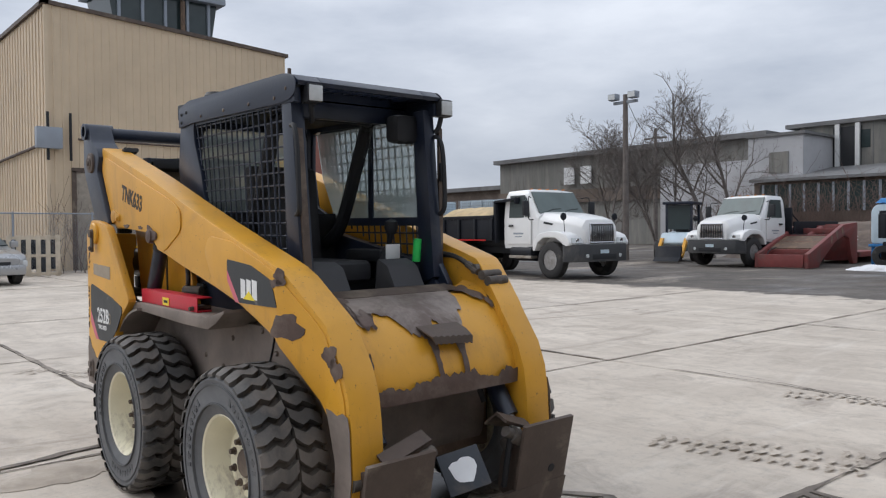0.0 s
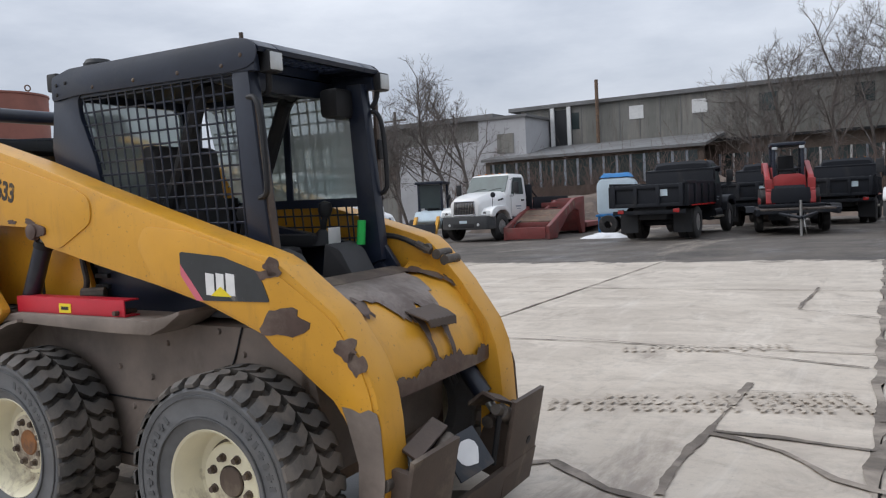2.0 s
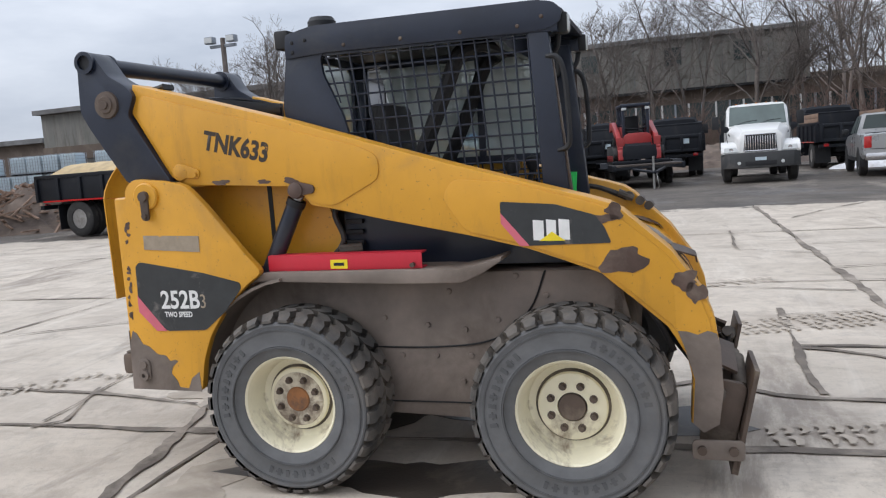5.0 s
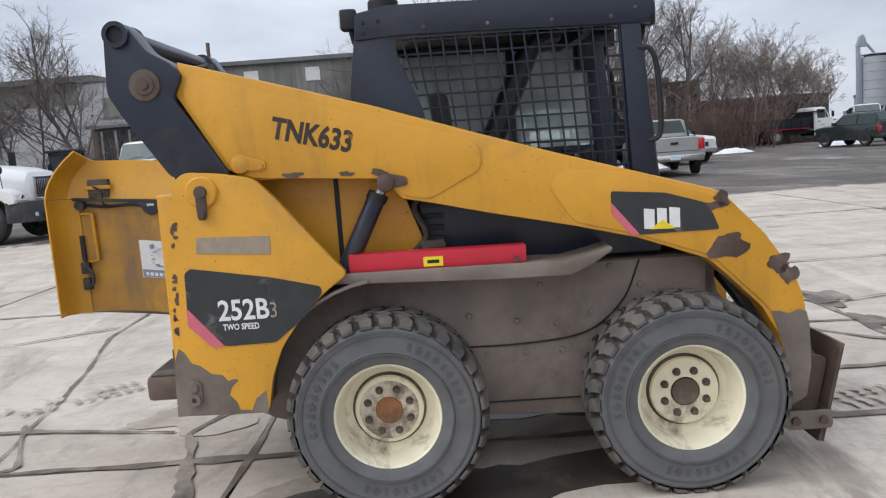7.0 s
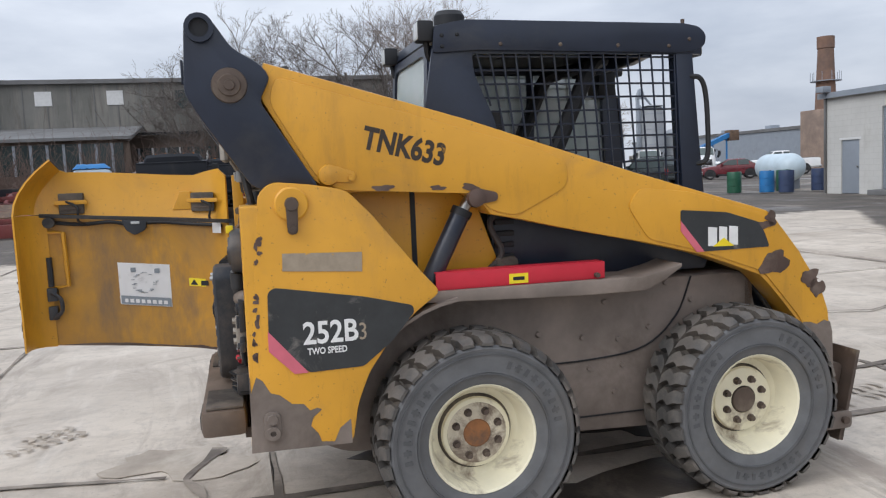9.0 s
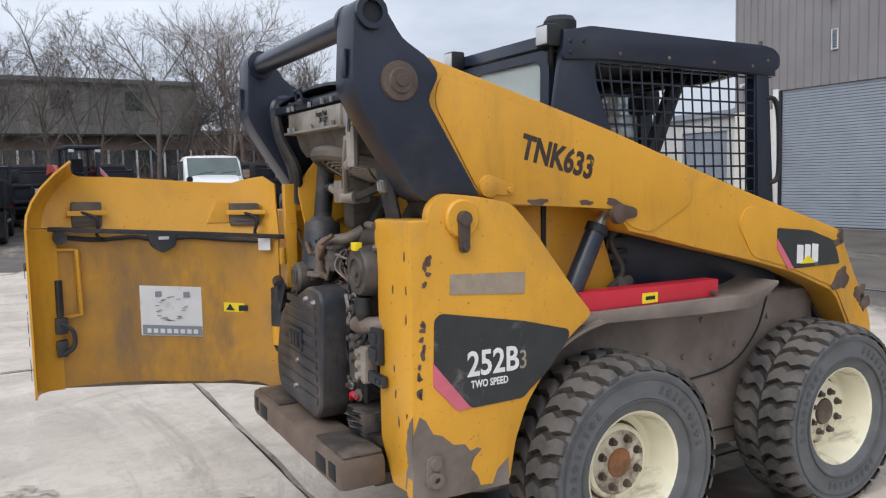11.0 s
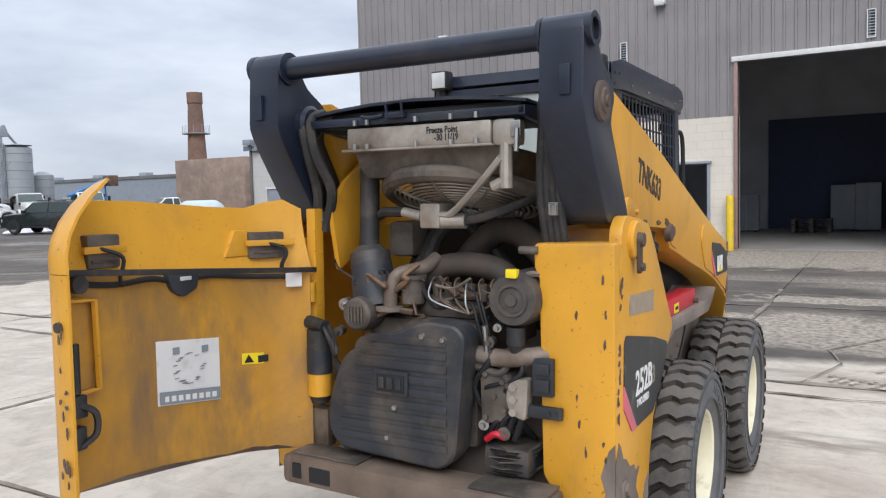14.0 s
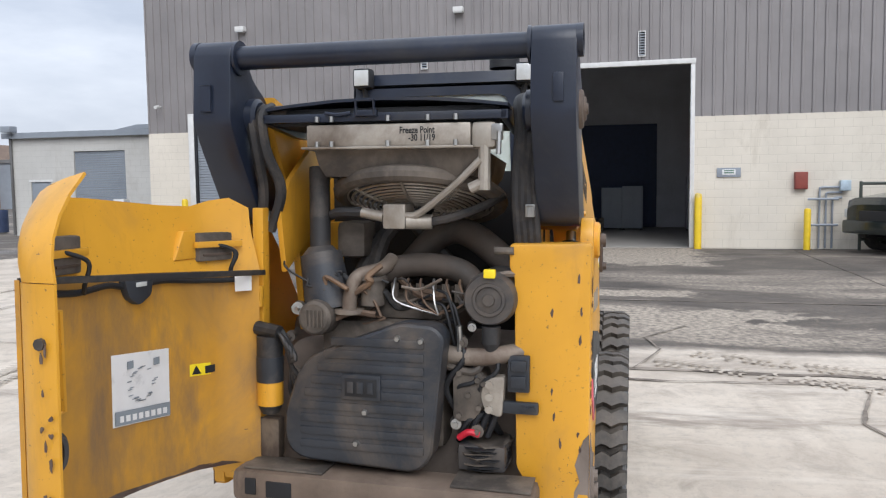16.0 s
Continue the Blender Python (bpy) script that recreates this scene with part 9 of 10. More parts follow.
tarp.matrix_world = pose(-5.75, 26.6, 2.10, 0, 0, 12)

# ---- trees, poles, piles and far things ----
class Mesher:
    """Collects thin tapered branches into one mesh."""
    def __init__(self):
        self.v, self.f = [], []

    def limb(self, pts, r0, r1, sides):
        n = len(pts)
        base = len(self.v)
        d = (pts[-1] - pts[0]).normalized()
        u = d.orthogonal().normalized()
        w = d.cross(u)
        for i, p in enumerate(pts):
            r = r0 + (r1 - r0) * i / (n - 1)
            for k in range(sides):
                a = 2 * math.pi * k / sides
                self.v.append(p + u * (r * math.cos(a)) + w * (r * math.sin(a)))
        for i in range(n - 1):
            for k in range(sides):
                a, b = base + i * sides + k, base + i * sides + (k + 1) % sides
                self.f.append((a, b, b + sides, a + sides))

    def done(self, name, mat, parent=None):
        me = bpy.data.meshes.new(name)
        me.from_pydata([tuple(p) for p in self.v], [], self.f)
        me.materials.append(mat)
        for p in me.polygons:
            p.use_smooth = True
        ob = new(name, me)
        if parent:
            ob.parent = parent
        return ob


def grow(wood, twig, rnd, p, d, length, r, depth, rmin, droop=0.0):
    n = 4 if depth > 1 else 3
    pts, q, e = [p], p, d
    for i in range(n):
        e = (e + Vector((rnd.gauss(0, 0.13), rnd.gauss(0, 0.13), rnd.gauss(0.05, 0.10) - droop))).normalized()
        q = q + e * (length / n)
        pts.append(q)
    m = wood if depth >= 3 else twig
    m.limb(pts, max(r, rmin), max(r * 0.5, rmin * 0.75), 6 if depth > 3 else (4 if depth > 1 else 3))
    if depth == 0:
        return
    k = {4: 9, 3: 6, 2: 5, 1: 4}.get(depth, 7)
    for j in range(k):
        f = 0.30 + 0.70 * (j + rnd.random()) / k
        i = min(n - 1, int(f * n))
        b = pts[i].lerp(pts[i + 1], f * n - i)
        side = Vector((rnd.gauss(0, 1), rnd.gauss(0, 1), rnd.gauss(0.15, 0.5)))
        side = (side - side.dot(e) * e).normalized()
        nd = (e * rnd.uniform(0.55, 1.0) + side * rnd.uniform(0.5, 0.95)).normalized()
        grow(wood, twig, rnd, b, nd, length * rnd.uniform(0.42, 0.66) * (1.15 - 0.4 * f), r * rnd.uniform(0.30, 0.46), depth - 1, rmin, droop)


def tree(x, y, h, seed, stems=1, lean=(0, 0), mat=None, label="bare leafless tree with fine grey-brown twigs", depth=4, rmin=0.007, spread=0.25):
    rnd = random.Random(seed)
    t = tagged(new("tree"), label, "tree", "bare trees")
    t.matrix_world = pose(x, y, -0.05)
    wood, twig = Mesher(), Mesher()
    for s in range(stems):
        a = 2 * math.pi * s / max(1, stems) + rnd.random()
        d = Vector((lean[0] + (spread * math.cos(a) if stems > 1 else 0), lean[1] + (spread * math.sin(a) if stems > 1 else 0), 1)).normalized()
        grow(wood, twig, rnd, Vector((0.12 * math.cos(a), 0.12 * math.sin(a), 0)) * (stems > 1), d, h * (0.66 if stems == 1 else rnd.uniform(0.5, 0.7)), h * (0.0135 if stems == 1 else 0.0085), depth, rmin)
    wood.done("trunk", mat or M_bark, t)
    twig.done("crown", mat or M_bark, t)
    return t


tree(-14.5, 30, 8.6, 11, 1, (0.02, 0), rmin=0.006)
tree(-17.2, 30, 7.9, 12, 3, rmin=0.006, spread=0.32, label="bare many-stemmed tree with thin spreading limbs", depth=4)
tree(-20.5, 31, 7.4, 13, 3, (-0.1, 0), rmin=0.006, spread=0.4, label="bare many-stemmed tree with thin spreading limbs")
tree(-19, 40, 10, 14)
for i, (tx, ty, th) in enumerate(((-3.5, 49, 11), (-1.8, 50, 12), (0.6, 48, 12), (3.2, 50, 12.5), (6.6, 48, 12.5), (7.4, 50, 11.5), (10.2, 49, 13), (15, 50, 12), (17.4, 51, 12.5))):
    tree(tx, ty, th, 20 + i, 1 if i % 3 else 2, rmin=0.009, spread=0.2)
# bark lightened for the distant trees, the haze put into its colour
M_hazebark = plain("haze_paled_bark", (0.27, 0.225, 0.20), 0.9, 0, 0.3, 1.0)
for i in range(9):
    tree(12.5 + 1.55 * i + (i % 3) * 0.5, 55 + (i * 37 % 5), (16.5 if i < 3 else 13.6) - 0.62 * i, 40 + i, 1 if i % 2 else 2, mat=M_hazebark, rmin=0.008, spread=0.17, label="bare leafless tree at the end of the yard")
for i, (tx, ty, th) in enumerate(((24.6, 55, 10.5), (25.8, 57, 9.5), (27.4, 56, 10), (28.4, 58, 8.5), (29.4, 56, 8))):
    tree(tx, ty, th, 60 + i, 1 if i % 2 else 2, mat=M_hazebark, rmin=0.009, spread=0.2, label="bare leafless tree at the end of the yard")
# scrub along the factory
rnd = random.Random(77)
br = Mesher()
for k in range(330):
    bx, by = rnd.uniform(-24, 22), rnd.uniform(43, 50)
    hh = rnd.uniform(1.2, 4.9)
    for s in range(5):
        a, sp = rnd.uniform(0, 6.28), rnd.uniform(0.1, 0.5)
        d = Vector((sp * math.cos(a), sp * math.sin(a), 1)).normalized()
        grow(br, br, rnd, Vector((bx, by, 0)), d, hh * rnd.uniform(0.6, 1), 0.018, 1, 0.010)
tagged(br.done("brush", M_brush), "leafless red-brown brush growing along the factory", "brush", kind="stuff")
br = Mesher()
for k in range(9):
    bx, by = rnd.uniform(-24.6, -23.7), rnd.uniform(4.6, 7.4)
    for s in range(3):
        a, sp = rnd.uniform(0, 6.28), rnd.uniform(0.05, 0.35)
        d = Vector((sp * math.cos(a), sp * math.sin(a), 1)).normalized()
        grow(br, br, rnd, Vector((bx, by, 0)), d, rnd.uniform(0.8, 2.6), 0.012, 1, 0.006)
tagged(br.done("brush", M_brush), "thin bare weeds and shoots along the fence", "brush", kind="stuff")

# light pole with two flood lamps
lp_ = thing_at("light_pole", "wooden pole carrying two grey flood lamps", "lamp post", -15.8, 25.2, 0)
part("pole", cyl((0, 0, 0), (0, 0, 7.0), 0.14, 14, None, 0.10), M_bark, lp_)
part("cross_arm", box(-0.6, 0.6, -0.05, 0.05, 6.62, 6.74, 0.01), M_greymetal, lp_)
for s in (-1, 1):
    fl = part("flood_lamp", box(s * 0.5 - 0.2, s * 0.5 + 0.2, -0.30, 0.02, 6.78, 7.06, 0.04), M_greymetal, lp_)
    part("lens", box(s * 0.5 - 0.17, s * 0.5 + 0.17, -0.315, -0.30, 6.81, 7.02), M_lens, fl)
up = thing_at("utility_pole", "weathered wooden utility pole with a cross arm", "utility pole", -27.0, 44.0, 0)
part("pole", cyl((0, 0, 0), (0, 0, 8.2), 0.16, 12, None, 0.11), M_bark, up)
part("cross_arm", box(-0.9, 0.9, -0.06, 0.06, 7.5, 7.62, 0.01), M_bark, up)
for k in range(4):
    part("insulator", cyl((-0.75 + 0.5 * k, 0, 7.62), (-0.75 + 0.5 * k, 0, 7.78), 0.05, 8), M_tank, up)
for k, (p0, p1) in enumerate((((-27, 44, 7.7), (-15.8, 25.2, 6.9)), ((-27, 44, 7.7), (-60, 70, 8.5)))):
    a, c = Vector(p0), Vector(p1)
    tagged(part("wire", tube([a, a.lerp(c, 0.3) - Vector((0, 0, 0.5)), a.lerp(c, 0.7) - Vector((0, 0, 0.5)), c], 0.012, 5), M_black_matt), "thin black overhead wire between the poles", "wire", "wires")


# heaps of earth, rubble and dirty snow
M_dirtheap = plain("dirt_heap", (0.17, 0.13, 0.105), 0.95, 0, 0.4, 1.2, (0.09, 0.07, 0.06), (0.48, 0.62), 0.9, 9)


def heap(name, x, y, rx, ry, h, seed, mat, label, cat, n=26, rough=0.22, kind=""):
    bm = bmesh.new()
    bmesh.ops.create_grid(bm, x_segments=n, y_segments=n, size=1)
    rr = random.Random(seed)
    ph = [rr.uniform(0, 6.28) for _ in range(6)]
    for v in bm.verts:
        px, py = v.co.x, v.co.y
        d = math.hypot(px, py)
        lump = 0.5 + 0.5 * math.sin(3.1 * px + ph[0]) * math.cos(2.7 * py + ph[1]) * 0.6 + 0.3 * math.sin(7 * px + ph[2]) * math.sin(6 * py + ph[3])
        z = max(0, 1 - d * d) ** 0.9 * (0.65 + 0.45 * lump) + (rr.uniform(-rough, rough) * 0.35 if d < 1 else 0)
        v.co = Vector((px * rx, py * ry, h * max(z, 0) - 0.03 if d < 1 else -0.05))
    ob = tagged(part(name, bm, mat), label, cat, "heaps", "stuff")
    ob.location = (x, y, 0)
    return ob


heap("dirt_heap", -10, 33, 5.5, 3.0, 1.7, 1, M_dirtheap, "heap of brown earth and rubble", "heap")
heap("dirt_heap", -5.5, 36, 5.5, 3.0, 2.3, 2, M_dirtheap, "heap of brown earth with dirty snow on it", "heap")
heap("dirt_heap", 3, 41, 7, 2.5, 1.5, 3, M_dirtheap, "long low heap of earth before the factory", "heap")
heap("debris_heap", -19.6, 18.0, 2.4, 1.8, 1.5, 4, M_dirtheap, "heap of broken wood and rubble", "heap")
heap("snow_heap", -7.2, 34.4, 1.9, 0.8, 1.9, 5, M_snow, "bank of dirty melting snow", "snow")
heap("snow_heap", -9.2, 31.6, 0.9, 0.6, 1.2, 6, M_snow, "bank of dirty melting snow", "snow")
heap("snow_heap", 17.5, 41.6, 1.2, 0.6, 0.30, 7, M_snow, "bank of dirty melting snow", "snow")
heap("snow_heap", 24.3, 42.3, 1.5, 0.6, 0.5, 8, M_snow, "bank of dirty melting snow", "snow")
heap("snow_heap", 8.6, 28.8, 1.3, 0.6, 0.35, 9, M_snow, "bank of dirty melting snow", "snow")
heap("snow_heap", -5.35, 23.6, 0.9, 0.5, 0.2, 10, M_snow, "small mound of dirty snow", "snow")
rnd = random.Random(5)
bm = bmesh.new()
for k in range(240):
    a, q = rnd.uniform(0, 6.28), rnd.random() ** 0.6
    px, py = -19.6 + 2.5 * q * math.cos(a), 18.0 + 1.9 * q * math.sin(a)
    pz = 1.35 * (1 - q * q) + 0.06
    m = Matrix.Translation((px, py, pz)) @ Matrix.Rotation(rnd.uniform(0, 3.14), 4, "Z") @ Matrix.Rotation(rnd.uniform(-0.7, 0.7), 4, "Y")
    ln = rnd.uniform(0.12, 0.55)
    box(-ln, ln, -0.04, 0.04, -0.025, 0.025, 0, bm, m)
tagged(part("debris", bm, M_boards), "broken boards and sticks on the rubble heap", "debris", kind="stuff")

# barrels and tank beside the white building
def barrel(x, y, mat, label):
    t = thing_at("barrel", label, "barrel", x, y, 0, "barrels")
    part("shell", revolve([(0.0, 0.02), (0.27, 0.02), (0.285, 0.04), (0.285, 0.29), (0.297, 0.30), (0.285, 0.31), (0.285, 0.58), (0.297, 0.59), (0.285, 0.60), (0.285, 0.86), (0.275, 0.88), (0.26, 0.87), (0.0, 0.87)], 22, "z"), mat, t)
    part("bung", cyl((0.16, 0, 0.865), (0.16, 0, 0.895), 0.035, 10), M_black_matt, t)


M_bgreen = plain("green_barrel_paint", (0.02, 0.10, 0.055), 0.4, 0, 0.2, 3, (0.1, 0.08, 0.06), (0.58, 0.75), 0.05)
for bx, by, mt, tx in ((19.0, 24.4, M_bgreen, "green steel barrel, scuffed"), (19.8, 23.4, M_tarpblue, "blue plastic barrel standing upright"), (20.0, 22.5, M_navy, "dark blue steel barrel"),
                       (20.9, 23.8, M_bgreen, "green steel barrel, scuffed"), (21.6, 22.6, M_navy, "dark blue steel barrel")):
    barrel(bx, by, mt, tx)
tk = thing_at("propane_tank", "white lying tank on steel saddles", "tank", 22.6, 26.2, 80)
part("tank_shell", revolve([(0.0, -1.5), (0.3, -1.44), (0.52, -1.25), (0.6, -1.0), (0.6, 1.0), (0.52, 1.25), (0.3, 1.44), (0.0, 1.5)], 26, "x", (0, 0, 0.95)), M_tank, tk)
for s in (-0.8, 0.8):
    part("saddle", box(s - 0.08, s + 0.08, -0.45, 0.45, 0, 0.55, 0.02), M_greymetal, tk)

# far grey building, silos, conveyor and chimney
fb = tagged(new("wall_distant"), "long low grey industrial building in the distance", "building", kind="structure")
part("wall", box(60, 74, 45, 108, 0, 4.6), M_greymetal, fb)
part("parapet", box(59.85, 60.0, 44.9, 108, 4.4, 4.75), M_roofgrey, fb)
for k in range(6):
    part("roof_vent", box(63, 64.2, 52 + 9 * k, 53.2 + 9 * k, 4.6, 5.3, 0.03), M_greymetal, fb)


M_galv = plain("galvanised_silo_steel", (0.36, 0.38, 0.40), 0.6, 0.2, 0.12, 0.5, (0.27, 0.28, 0.29), (0.5, 0.75), 0.05)


def silo(x, y, r, z, label):
    t = thing_at("silo", label, "silo", x, y, 0, "silos")
    part("shell", revolve([(r, 0.0), (r, z - r * 0.35), (r * 0.35, z), (0.0, z)], 28, "z"), M_galv, t)
    for k in range(int(z / 0.9)):
        part("band", revolve([(r, 0.8 + 0.9 * k), (r + 0.035, 0.83 + 0.9 * k), (r, 0.86 + 0.9 * k)], 28, "z"), M_greymetal, t)
    part("ladder_rail", cyl((-r - 0.12, -0.2, 0), (-r - 0.12, -0.2, z), 0.05, 6), M_greymetal, t)
    part("ladder_rail", cyl((-r - 0.12, 0.2, 0), (-r - 0.12, 0.2, z), 0.05, 6), M_greymetal, t)
    return t


s1 = silo(47.3, 80, 1.45, 8.2, "tall grey steel silo with a bucket elevator")
part("elevator_leg", box(-2.0, -1.65, -0.2, 0.15, 0, 9.0, 0.03), M_greymetal, s1)
part("elevator_head", plate(rounded([(-2.05, 8.9), (-0.9, 8.9), (-1.2, 9.9), (-1.4, 10.2), (-1.7, 10.0)], 0.1), -0.25, 0.2, "y", 0.03), M_greymetal, s1)
part("spout", tube([(-1.2, 0, 9.5), (-0.6, 0, 8.8), (0, 0, 8.1)], 0.14, 8), M_greymetal, s1)
silo(50.6, 81, 1.2, 5.3, "short white steel silo beside the tall one")
cv = thing_at("conveyor", "slanting blue steel conveyor with dark legs", "conveyor", 46.2, 70.0, 0)
part("truss", loft([[(0, -0.3, 2.1), (0, 0.3, 2.1), (0, 0.3, 2.5), (0, -0.3, 2.5)], [(4.6, -0.3, 3.8), (4.6, 0.3, 3.8), (4.6, 0.3, 4.3), (4.6, -0.3, 4.3)]]), M_tarpblue, cv)
for f in (0.15, 0.55, 0.92):
    part("leg", tube([(4.6 * f, 0, 0), (4.6 * f, 0, 2.2 + 1.7 * f)], 0.10, 6, None, False), M_tarpblue, cv)
part("hopper", box(4.4, 5.4, -0.6, 0.6, 3.4, 4.5, 0.06), M_rustmetal, cv)
M_brickred = plain("soot_red_brick", (0.23, 0.135, 0.095), 0.85, 0, 0.3, 0.7, (0.12, 0.085, 0.07), (0.45, 0.66), 0.3, 12)
chm = thing_at("chimney", "tall red-brown brick stack on a wide brick base", "chimney", 61, 67.6, 0)
part("base", box(-1.9, 8.5, -9.0, 1.6, 0, 6.2, 0.05), plain("weathered_brick", (0.34, 0.25, 0.195), 0.85, 0, 0.3, 0.9, (0.22, 0.165, 0.135), (0.42, 0.64), 0.3, 12), chm)
part("chimney_shaft", revolve([(1.08, 6.1), (0.80, 12.6), (0.88, 12.7), (0.88, 13.9), (0.7, 13.9), (0.7, 6.2)], 20, "z"), M_brickred, chm)
part("ring_platform", revolve([(0.90, 9.2), (1.55, 9.2), (1.55, 9.28), (0.90, 9.28)], 20, "z"), M_greymetal, chm)
for k in range(10):
    a = 2 * math.pi * k / 10
    part("rail_post", cyl((1.5 * math.cos(a), 1.5 * math.sin(a), 9.28), (1.5 * math.cos(a), 1.5 * math.sin(a), 10.2), 0.03, 5), M_greymetal, chm)

rt = thing_at("storage_tank", "tall rust-red steel tank far behind the yard", "tank", -50.0, 29.6, 0, "")
part("shell", revolve([(0.0, 0.0), (2.9, 0.0), (2.9, 10.3), (2.96, 10.32), (2.96, 10.45), (0.0, 10.9)], 32, "z"), plain("rust_red_tank_paint", (0.30, 0.115, 0.085), 0.7, 0, 0.2, 0.5, (0.20, 0.08, 0.06), (0.5, 0.7), 0.2, 10), rt)
part("lifting_eye", revolve([(0.20 + 0.05 * math.cos(a), 0.05 * math.sin(a)) for a in (1.05 * k for k in range(6))], 16, "x", (1.6, 0.9, 10.95), None, True), M_rustmetal, rt)
# chain-link fence before the beige building
fe = tagged(new("fence"), "rusty chain-link fence along the beige building", "fence")
fe.matrix_world = pose(-23.5, 0, 0)
for k in range(7):
    part("post", cyl((0, -6 + 2.4 * k, 0), (0, -6 + 2.4 * k, 2.05), 0.035, 8), M_greymetal, fe)
part("top_rail", cyl((0, -6, 2.0), (0, 8.4, 2.0), 0.025, 6), M_greymetal, fe)
wm = Mesher()
for k in range(-25, 145):
    for s in (-1, 1):
        y0 = -6 + k * 0.1
        y1 = y0 + s * 1.95
        ya, za, yb, zb_ = y0, 0.03, y1, 1.98
        if min(ya, yb) < -6 or max(ya, yb) > 8.4:
            continue
        wm.limb([Vector((s * 0.004, ya, za)), Vector((s * 0.004, yb, zb_))], 0.004, 0.004, 3)
wm.done("wire_mesh", M_greymetal, fe)
M_palewood = plain("pale_pallet_wood", (0.58, 0.50, 0.39), 0.8, 0, 0.2, 5, (0.35, 0.29, 0.22), (0.52, 0.7), 0.2)
pl = thing_at("pallet", "pale wooden pallet standing upright against the fence", "pallet", -22.9, 4.05, 66)
for k in range(6):
    part("slat", box(-0.78 + 0.28 * k, -0.64 + 0.28 * k, -0.02, 0.0, 0.0, 1.30, 0.003), M_palewood, pl)
for k in range(3):
    part("stringer", box(-0.78, 0.78, 0.0, 0.10, 0.03 + 0.57 * k, 0.12 + 0.57 * k, 0.004), M_palewood, pl)
bx = tagged(new("container"), "low dark steel container behind the fence", "container")
bx.matrix_world = pose(-25.0, 4.3, 0, 0, 0, 90)
part("container_body", box(-2.6, 0.9, -0.5, 0.5, 0.15, 1.05, 0.03), M_vblack, bx)
part("rim", box(-2.65, 0.95, -0.55, 0.55, 1.05, 1.14, 0.02), M_black_matt, bx)
for k in range(5):
    part("rib", box(-2.5 + 0.8 * k, -2.42 + 0.8 * k, -0.56, -0.5, 0.15, 1.05, 0.01), M_vblack, bx)
for k in range(2):
    part("skid", box(-2.4 + 2.8 * k, -2.2 + 2.8 * k, -0.5, 0.5, 0.0, 0.15), M_black_matt, bx)

# caged white liquid totes stacked behind the sand truck
def tote():
    t = tagged(new("liquid_tote"), "white plastic liquid tote in a grey wire cage, stacked", "tote", "stacked totes")
    part("bottle", box(-0.55, 0.55, -0.48, 0.48, 0.16, 1.12, 0.06), M_tank, t)
    b = box(-0.6, 0.6, -0.5, 0.5, 0.10, 0.15, 0.01)
    part("pallet", b, M_greymetal, t)
    for sx in (-0.5, 0, 0.5):
        part("pallet_foot", box(sx - 0.07, sx + 0.07, -0.48, 0.48, 0.0, 0.10), M_black_matt, t)
    m = Mesher()
    for sy in (-0.51, 0.51):
        for k in range(7):
            m.limb([Vector((-0.6 + 0.2 * k, sy, 0.15)), Vector((-0.6 + 0.2 * k, sy, 1.15))], 0.012, 0.012, 4)
    for k in range(6):
        z = 0.2 + 0.19 * k
        for a, c in (((-0.6, -0.51), (0.6, -0.51)), ((0.6, -0.51), (0.6, 0.51)), ((0.6, 0.51), (-0.6, 0.51)), ((-0.6, 0.51), (-0.6, -0.51))):
            m.limb([Vector((*a, z)), Vector((*c, z))], 0.012, 0.012, 4)
    m.done("cage", M_greymetal, t)
    return t


t0 = tote()
rnd = random.Random(2)
first = True
for i in range(13):
    for j in range(3 if i % 5 else 2):
        m = pose(-45.0 + 1.28 * i + rnd.uniform(-0.04, 0.04), 36.0 + rnd.uniform(-0.1, 0.1), 1.155 * j, 0, 0, rnd.uniform(-2, 2))
        if first:
            t0.matrix_world = m
            first = False
        else:
            copy_thing(t0, m)
fw = tagged(new("wall_west_far"), "low brown factory building far behind the yard", "building", kind="structure")
part("wall", box(-150, -88, 92, 112, 0, 8.2), M_brickw, fw)
part("roof", box(-151, -87, 91, 113, 8.2, 8.9), M_roofgrey, fw)

# ---- concrete slabs, joints, cracks and prints ----
rnd = random.Random(21)
slab_cache = {}
for i in range(len(JX) - 1):
    for j in range(len(JY) - 1):
        x0, x1, y0, y1 = JX[i] + 0.012, JX[i + 1] - 0.012, JY[j] + 0.012, JY[j + 1] - 0.012
        s = part("slab", box(x0, x1, y0, y1, -0.15, -0.004 + rnd.uniform(-0.004, 0.004), 0.006, None, None, 1), M_concrete, pavement)


def ribbon(pts, w, seed, step=0.12, z=0.004):
    """A ragged strip of dirt along a line."""
    r = random.Random(seed)
    bm = bmesh.new()
    P = [Vector((*p, 0)) for p in pts]
    left, right = [], []
    for a, c in zip(P, P[1:]):
        d = c - a
        n = max(1, int(d.length / step))
        t = Vector((-d.y, d.x, 0)).normalized()
        for k in range(n):
            q = a + d * (k / n)
            f = noise.noise((q.x * 1.7 + seed, q.y * 1.7, 0))
            f2 = noise.noise((q.x * 6 + seed, q.y * 6, 3))
            ww = w * max(0.25, 1 + 1.3 * f + 0.6 * f2)
            off = t * (w * 0.6 * noise.noise((q.x * 2.3, q.y * 2.3, seed)))
            left.append(bm.verts.new(q + off + t * ww * 0.5 * r.uniform(0.7, 1.2) + Vector((0, 0, z))))
            right.append(bm.verts.new(q + off - t * ww * 0.5 * r.uniform(0.7, 1.2) + Vector((0, 0, z))))
    for k in range(len(left) - 1):
        bm.faces.new((left[k], left[k + 1], right[k + 1], right[k]))
    return bm


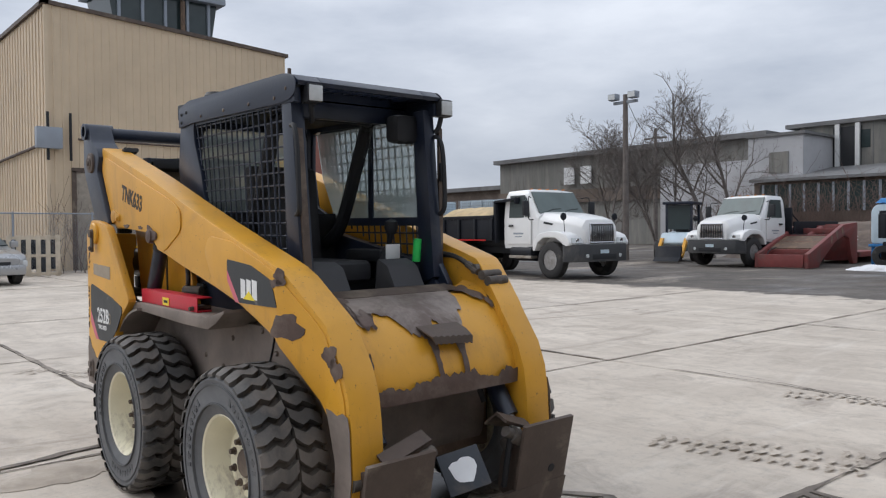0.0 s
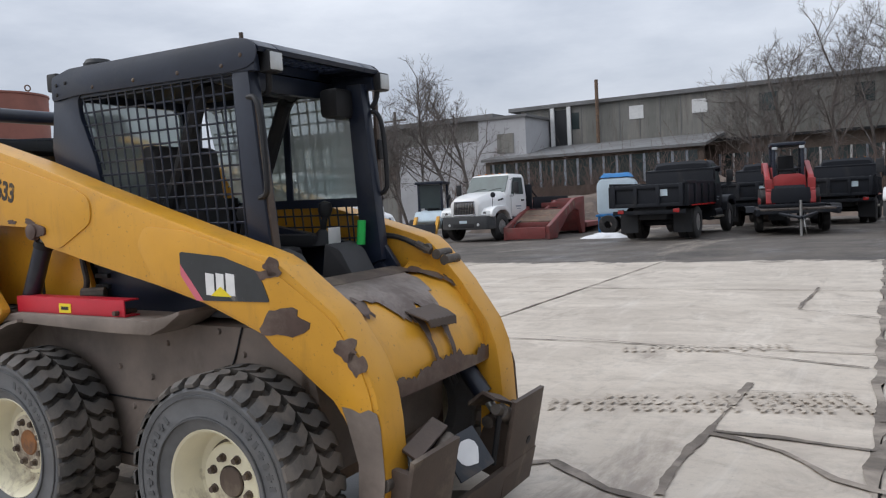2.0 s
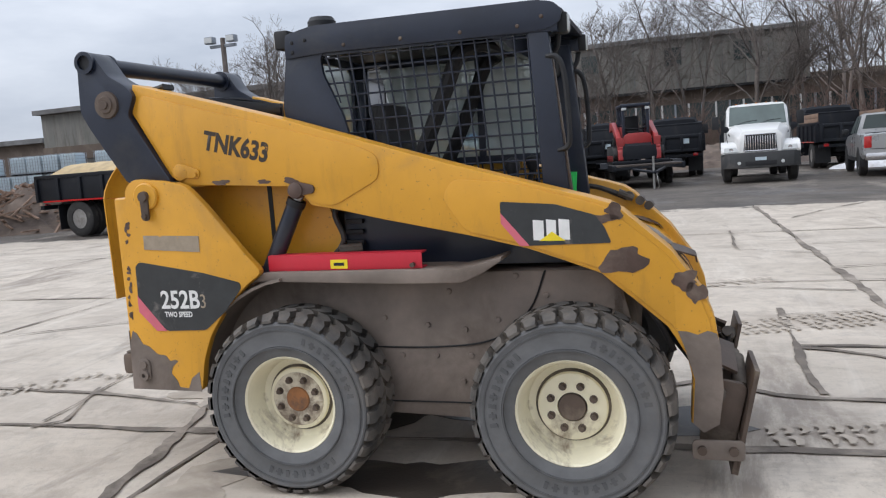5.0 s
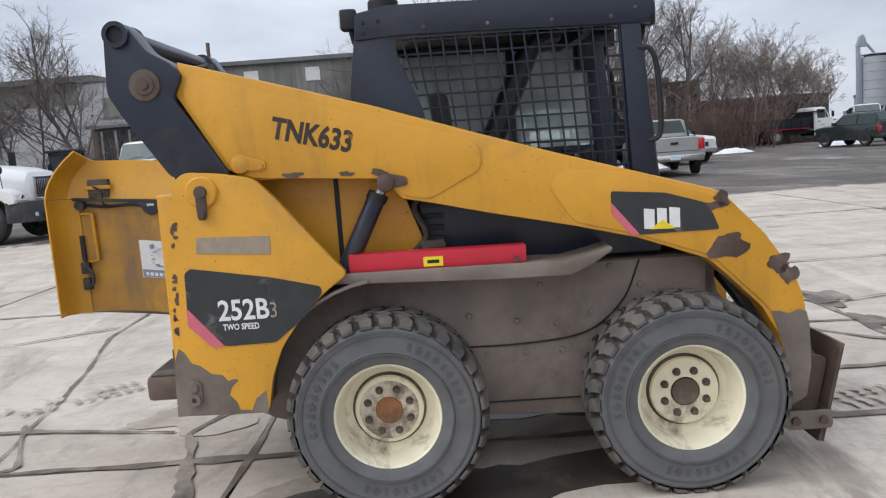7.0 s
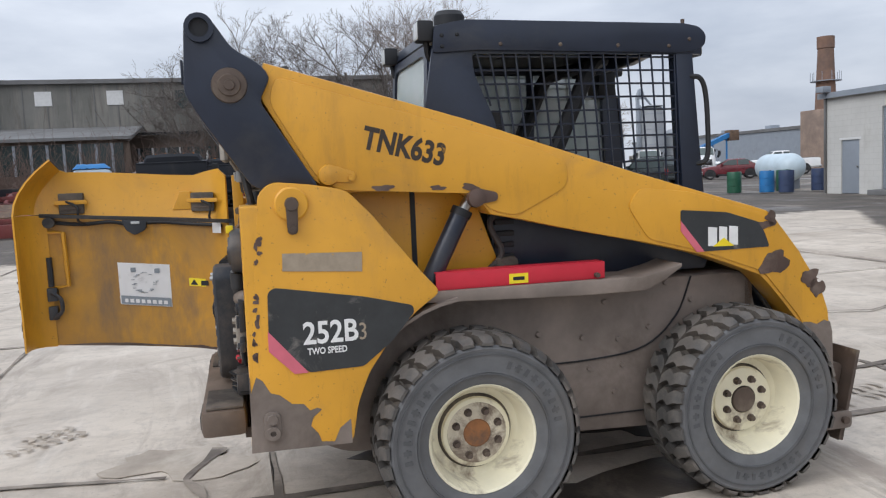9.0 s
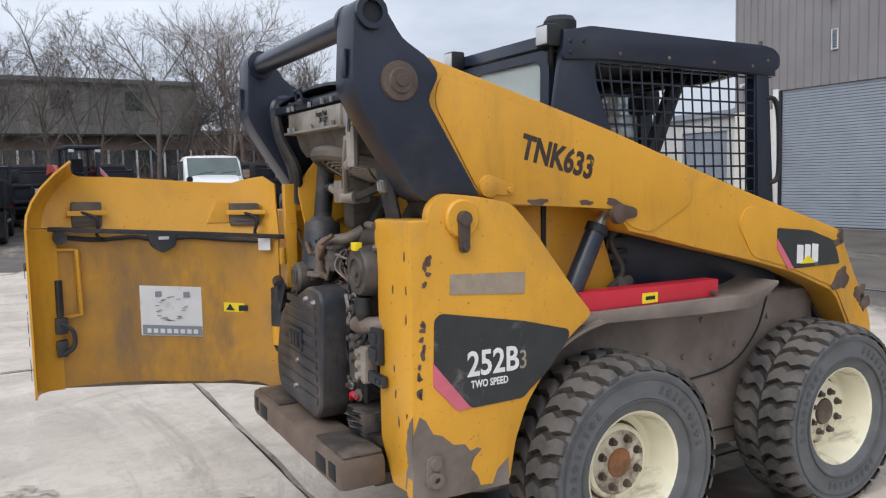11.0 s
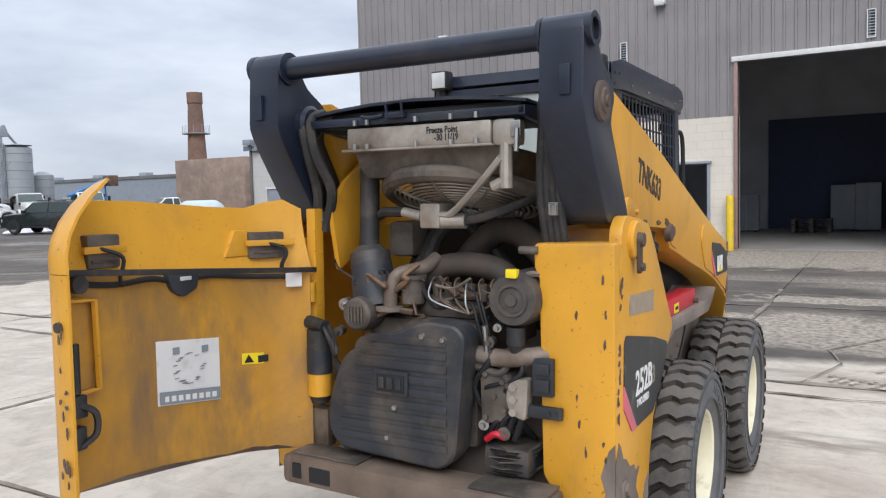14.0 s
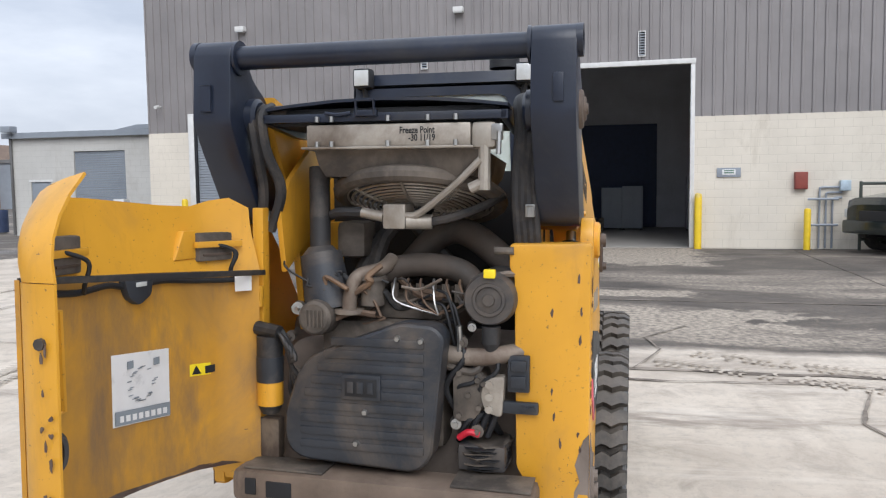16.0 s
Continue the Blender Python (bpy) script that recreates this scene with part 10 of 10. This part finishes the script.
for k, x in enumerate(JX[2:10]):
    part("joint_dirt", ribbon([(x, -13), (x, -4.5), (x, 4.2), (x, 13.2)], 0.026 if x != 3.2 else 0.07, k, 0.12, 0.0040 + 0.0002 * k), M_crack, pavement)
for k, y in enumerate(JY[1:7]):
    part("joint_dirt", ribbon([(-24, y), (-8, y), (4, y), (9, y)], 0.026 if abs(y + 0.15) > 0.1 else 0.05, 20 + k, 0.12, 0.0060 + 0.0002 * k), M_crack, pavement)
CR = [(0.032, [(-2.75, 4.2), (-2.69, 2.87), (-2.41, 1.79), (-2.25, 1.02), (-2.12, 0.20), (-2.07, -0.15)]),
      (0.05, [(-3.6, 0.58), (-2.85, 0.52), (-2.11, 0.47), (-1.2, 0.29)]), (0.035, [(-2.07, -0.19), (-1.94, -0.06), (-2.27, 0.65)]),
      (0.075, [(-0.75, -1.6), (-0.92, -0.83), (-0.95, -0.49), (-1.17, 0.24), (-1.0, 0.7)]), (0.03, [(-0.8, -1.5), (-0.9, -2.4), (-0.6, -3.4)]),
      (0.055, [(2.41, 2.95), (2.40, 2.5), (2.37, 1.90), (2.35, 1.3), (2.35, 0.60)]), (0.07, [(1.55, 0.75), (1.75, 0.92), (1.90, 0.82), (2.12, 0.66), (2.35, 0.60), (2.55, 0.59), (3.09, 0.58), (3.6, 0.7)]),
      (0.06, [(2.38, 1.66), (2.55, 1.60), (2.77, 1.47), (3.04, 1.16), (3.3, 1.0)]), (0.05, [(2.37, 1.72), (2.8, 1.70), (3.25, 1.62)]), (0.03, [(2.41, 2.71), (2.8, 2.76), (3.14, 2.70)]),
      (0.022, [(0.2, 4.4), (1.06, 4.27), (2.26, 3.93), (3.18, 3.65)]), (0.045, [(2.43, 8.79), (2.40, 7.7), (2.38, 6.63)]), (0.03, [(2.38, 6.63), (2.8, 6.35), (3.23, 6.15)]),
      (0.03, [(3.30, 7.0), (4.12, 7.01), (5.6, 7.2)]), (0.05, [(3.52, 10.41), (4.0, 11.2), (4.57, 12.11), (5.4, 13.2)]), (0.03, [(3.2, 5.0), (4.4, 5.2), (6.0, 5.0)]), (0.03, [(3.2, 2.2), (3.9, 2.4), (4.6, 2.1), (5.6, 2.5)]),
      (0.028, [(-4.85, 2.0), (-3.9, 2.6), (-3.1, 3.1), (-2.7, 3.3)]), (0.028, [(-8.9, 1.5), (-7.4, 1.9), (-6.0, 1.6), (-4.85, 1.9)]), (0.028, [(-10, 5.6), (-7, 6.2), (-4.85, 6.0)]),
      (0.04, [(2.85, -0.2), (2.8, -1.2), (2.9, -2.2), (2.75, -3.4), (2.9, -4.5)]), (0.03, [(3.2, -0.9), (4.0, -1.15), (4.6, -1.0), (5.4, -1.5)]), (0.03, [(1.0, -2.6), (1.9, -2.3), (2.85, -2.6)])]
for k, (w, c) in enumerate(CR):
    part("crack", ribbon(c, w * 0.8, 50 + k, 0.06, 0.0075 + 0.0002 * k), M_crack, pavement)
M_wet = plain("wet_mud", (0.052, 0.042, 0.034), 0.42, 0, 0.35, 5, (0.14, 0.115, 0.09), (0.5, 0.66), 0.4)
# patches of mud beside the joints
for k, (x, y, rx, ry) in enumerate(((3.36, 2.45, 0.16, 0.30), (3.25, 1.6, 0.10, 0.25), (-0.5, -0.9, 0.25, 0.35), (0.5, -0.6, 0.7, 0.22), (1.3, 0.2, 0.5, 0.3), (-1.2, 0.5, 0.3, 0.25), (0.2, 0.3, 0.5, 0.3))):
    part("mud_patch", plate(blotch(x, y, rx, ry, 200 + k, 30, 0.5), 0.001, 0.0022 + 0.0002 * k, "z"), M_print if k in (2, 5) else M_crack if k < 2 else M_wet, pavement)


def prints(x0, y0, x1, y1, seed):
    """A trail of tread prints in dried mud."""
    r = random.Random(seed)
    bm = bmesh.new()
    a, c = Vector((x0, y0, 0)), Vector((x1, y1, 0))
    d = (c - a).normalized()
    t = Vector((-d.y, d.x, 0))
    n = int((c - a).length / 0.075)
    for k in range(n):
        for s in (-1, 1):
            if r.random() < 0.2:
                continue
            q = a + d * (k * 0.075)
            p = [q + t * s * 0.015, q + t * s * 0.07 + d * 0.03, q + t * s * 0.13 + d * 0.012, q + t * s * 0.13 + d * 0.042, q + t * s * 0.07 + d * 0.064, q + t * s * 0.015 + d * 0.034]
            bm.faces.new([bm.verts.new(v + Vector((r.uniform(-.006, .006), r.uniform(-.006, .006), 0.0132 + 0.0001 * seed))) for v in p])
    return bm


for k, tr in enumerate(((1.3, 1.95, 3.2, 2.5), (1.6, 2.2, 3.15, 2.75), (1.2, 3.9, 2.6, 4.35), (2.7, -2.9, 3.5, -1.0), (3.0, -3.4, 3.9, -1.4), (-4.2, -0.4, -1.8, 1.3), (2.0, 0.0, 4.2, 0.4))):
    tagged(part("tread_prints", prints(*tr, k), M_print, pavement), kind="stuff")
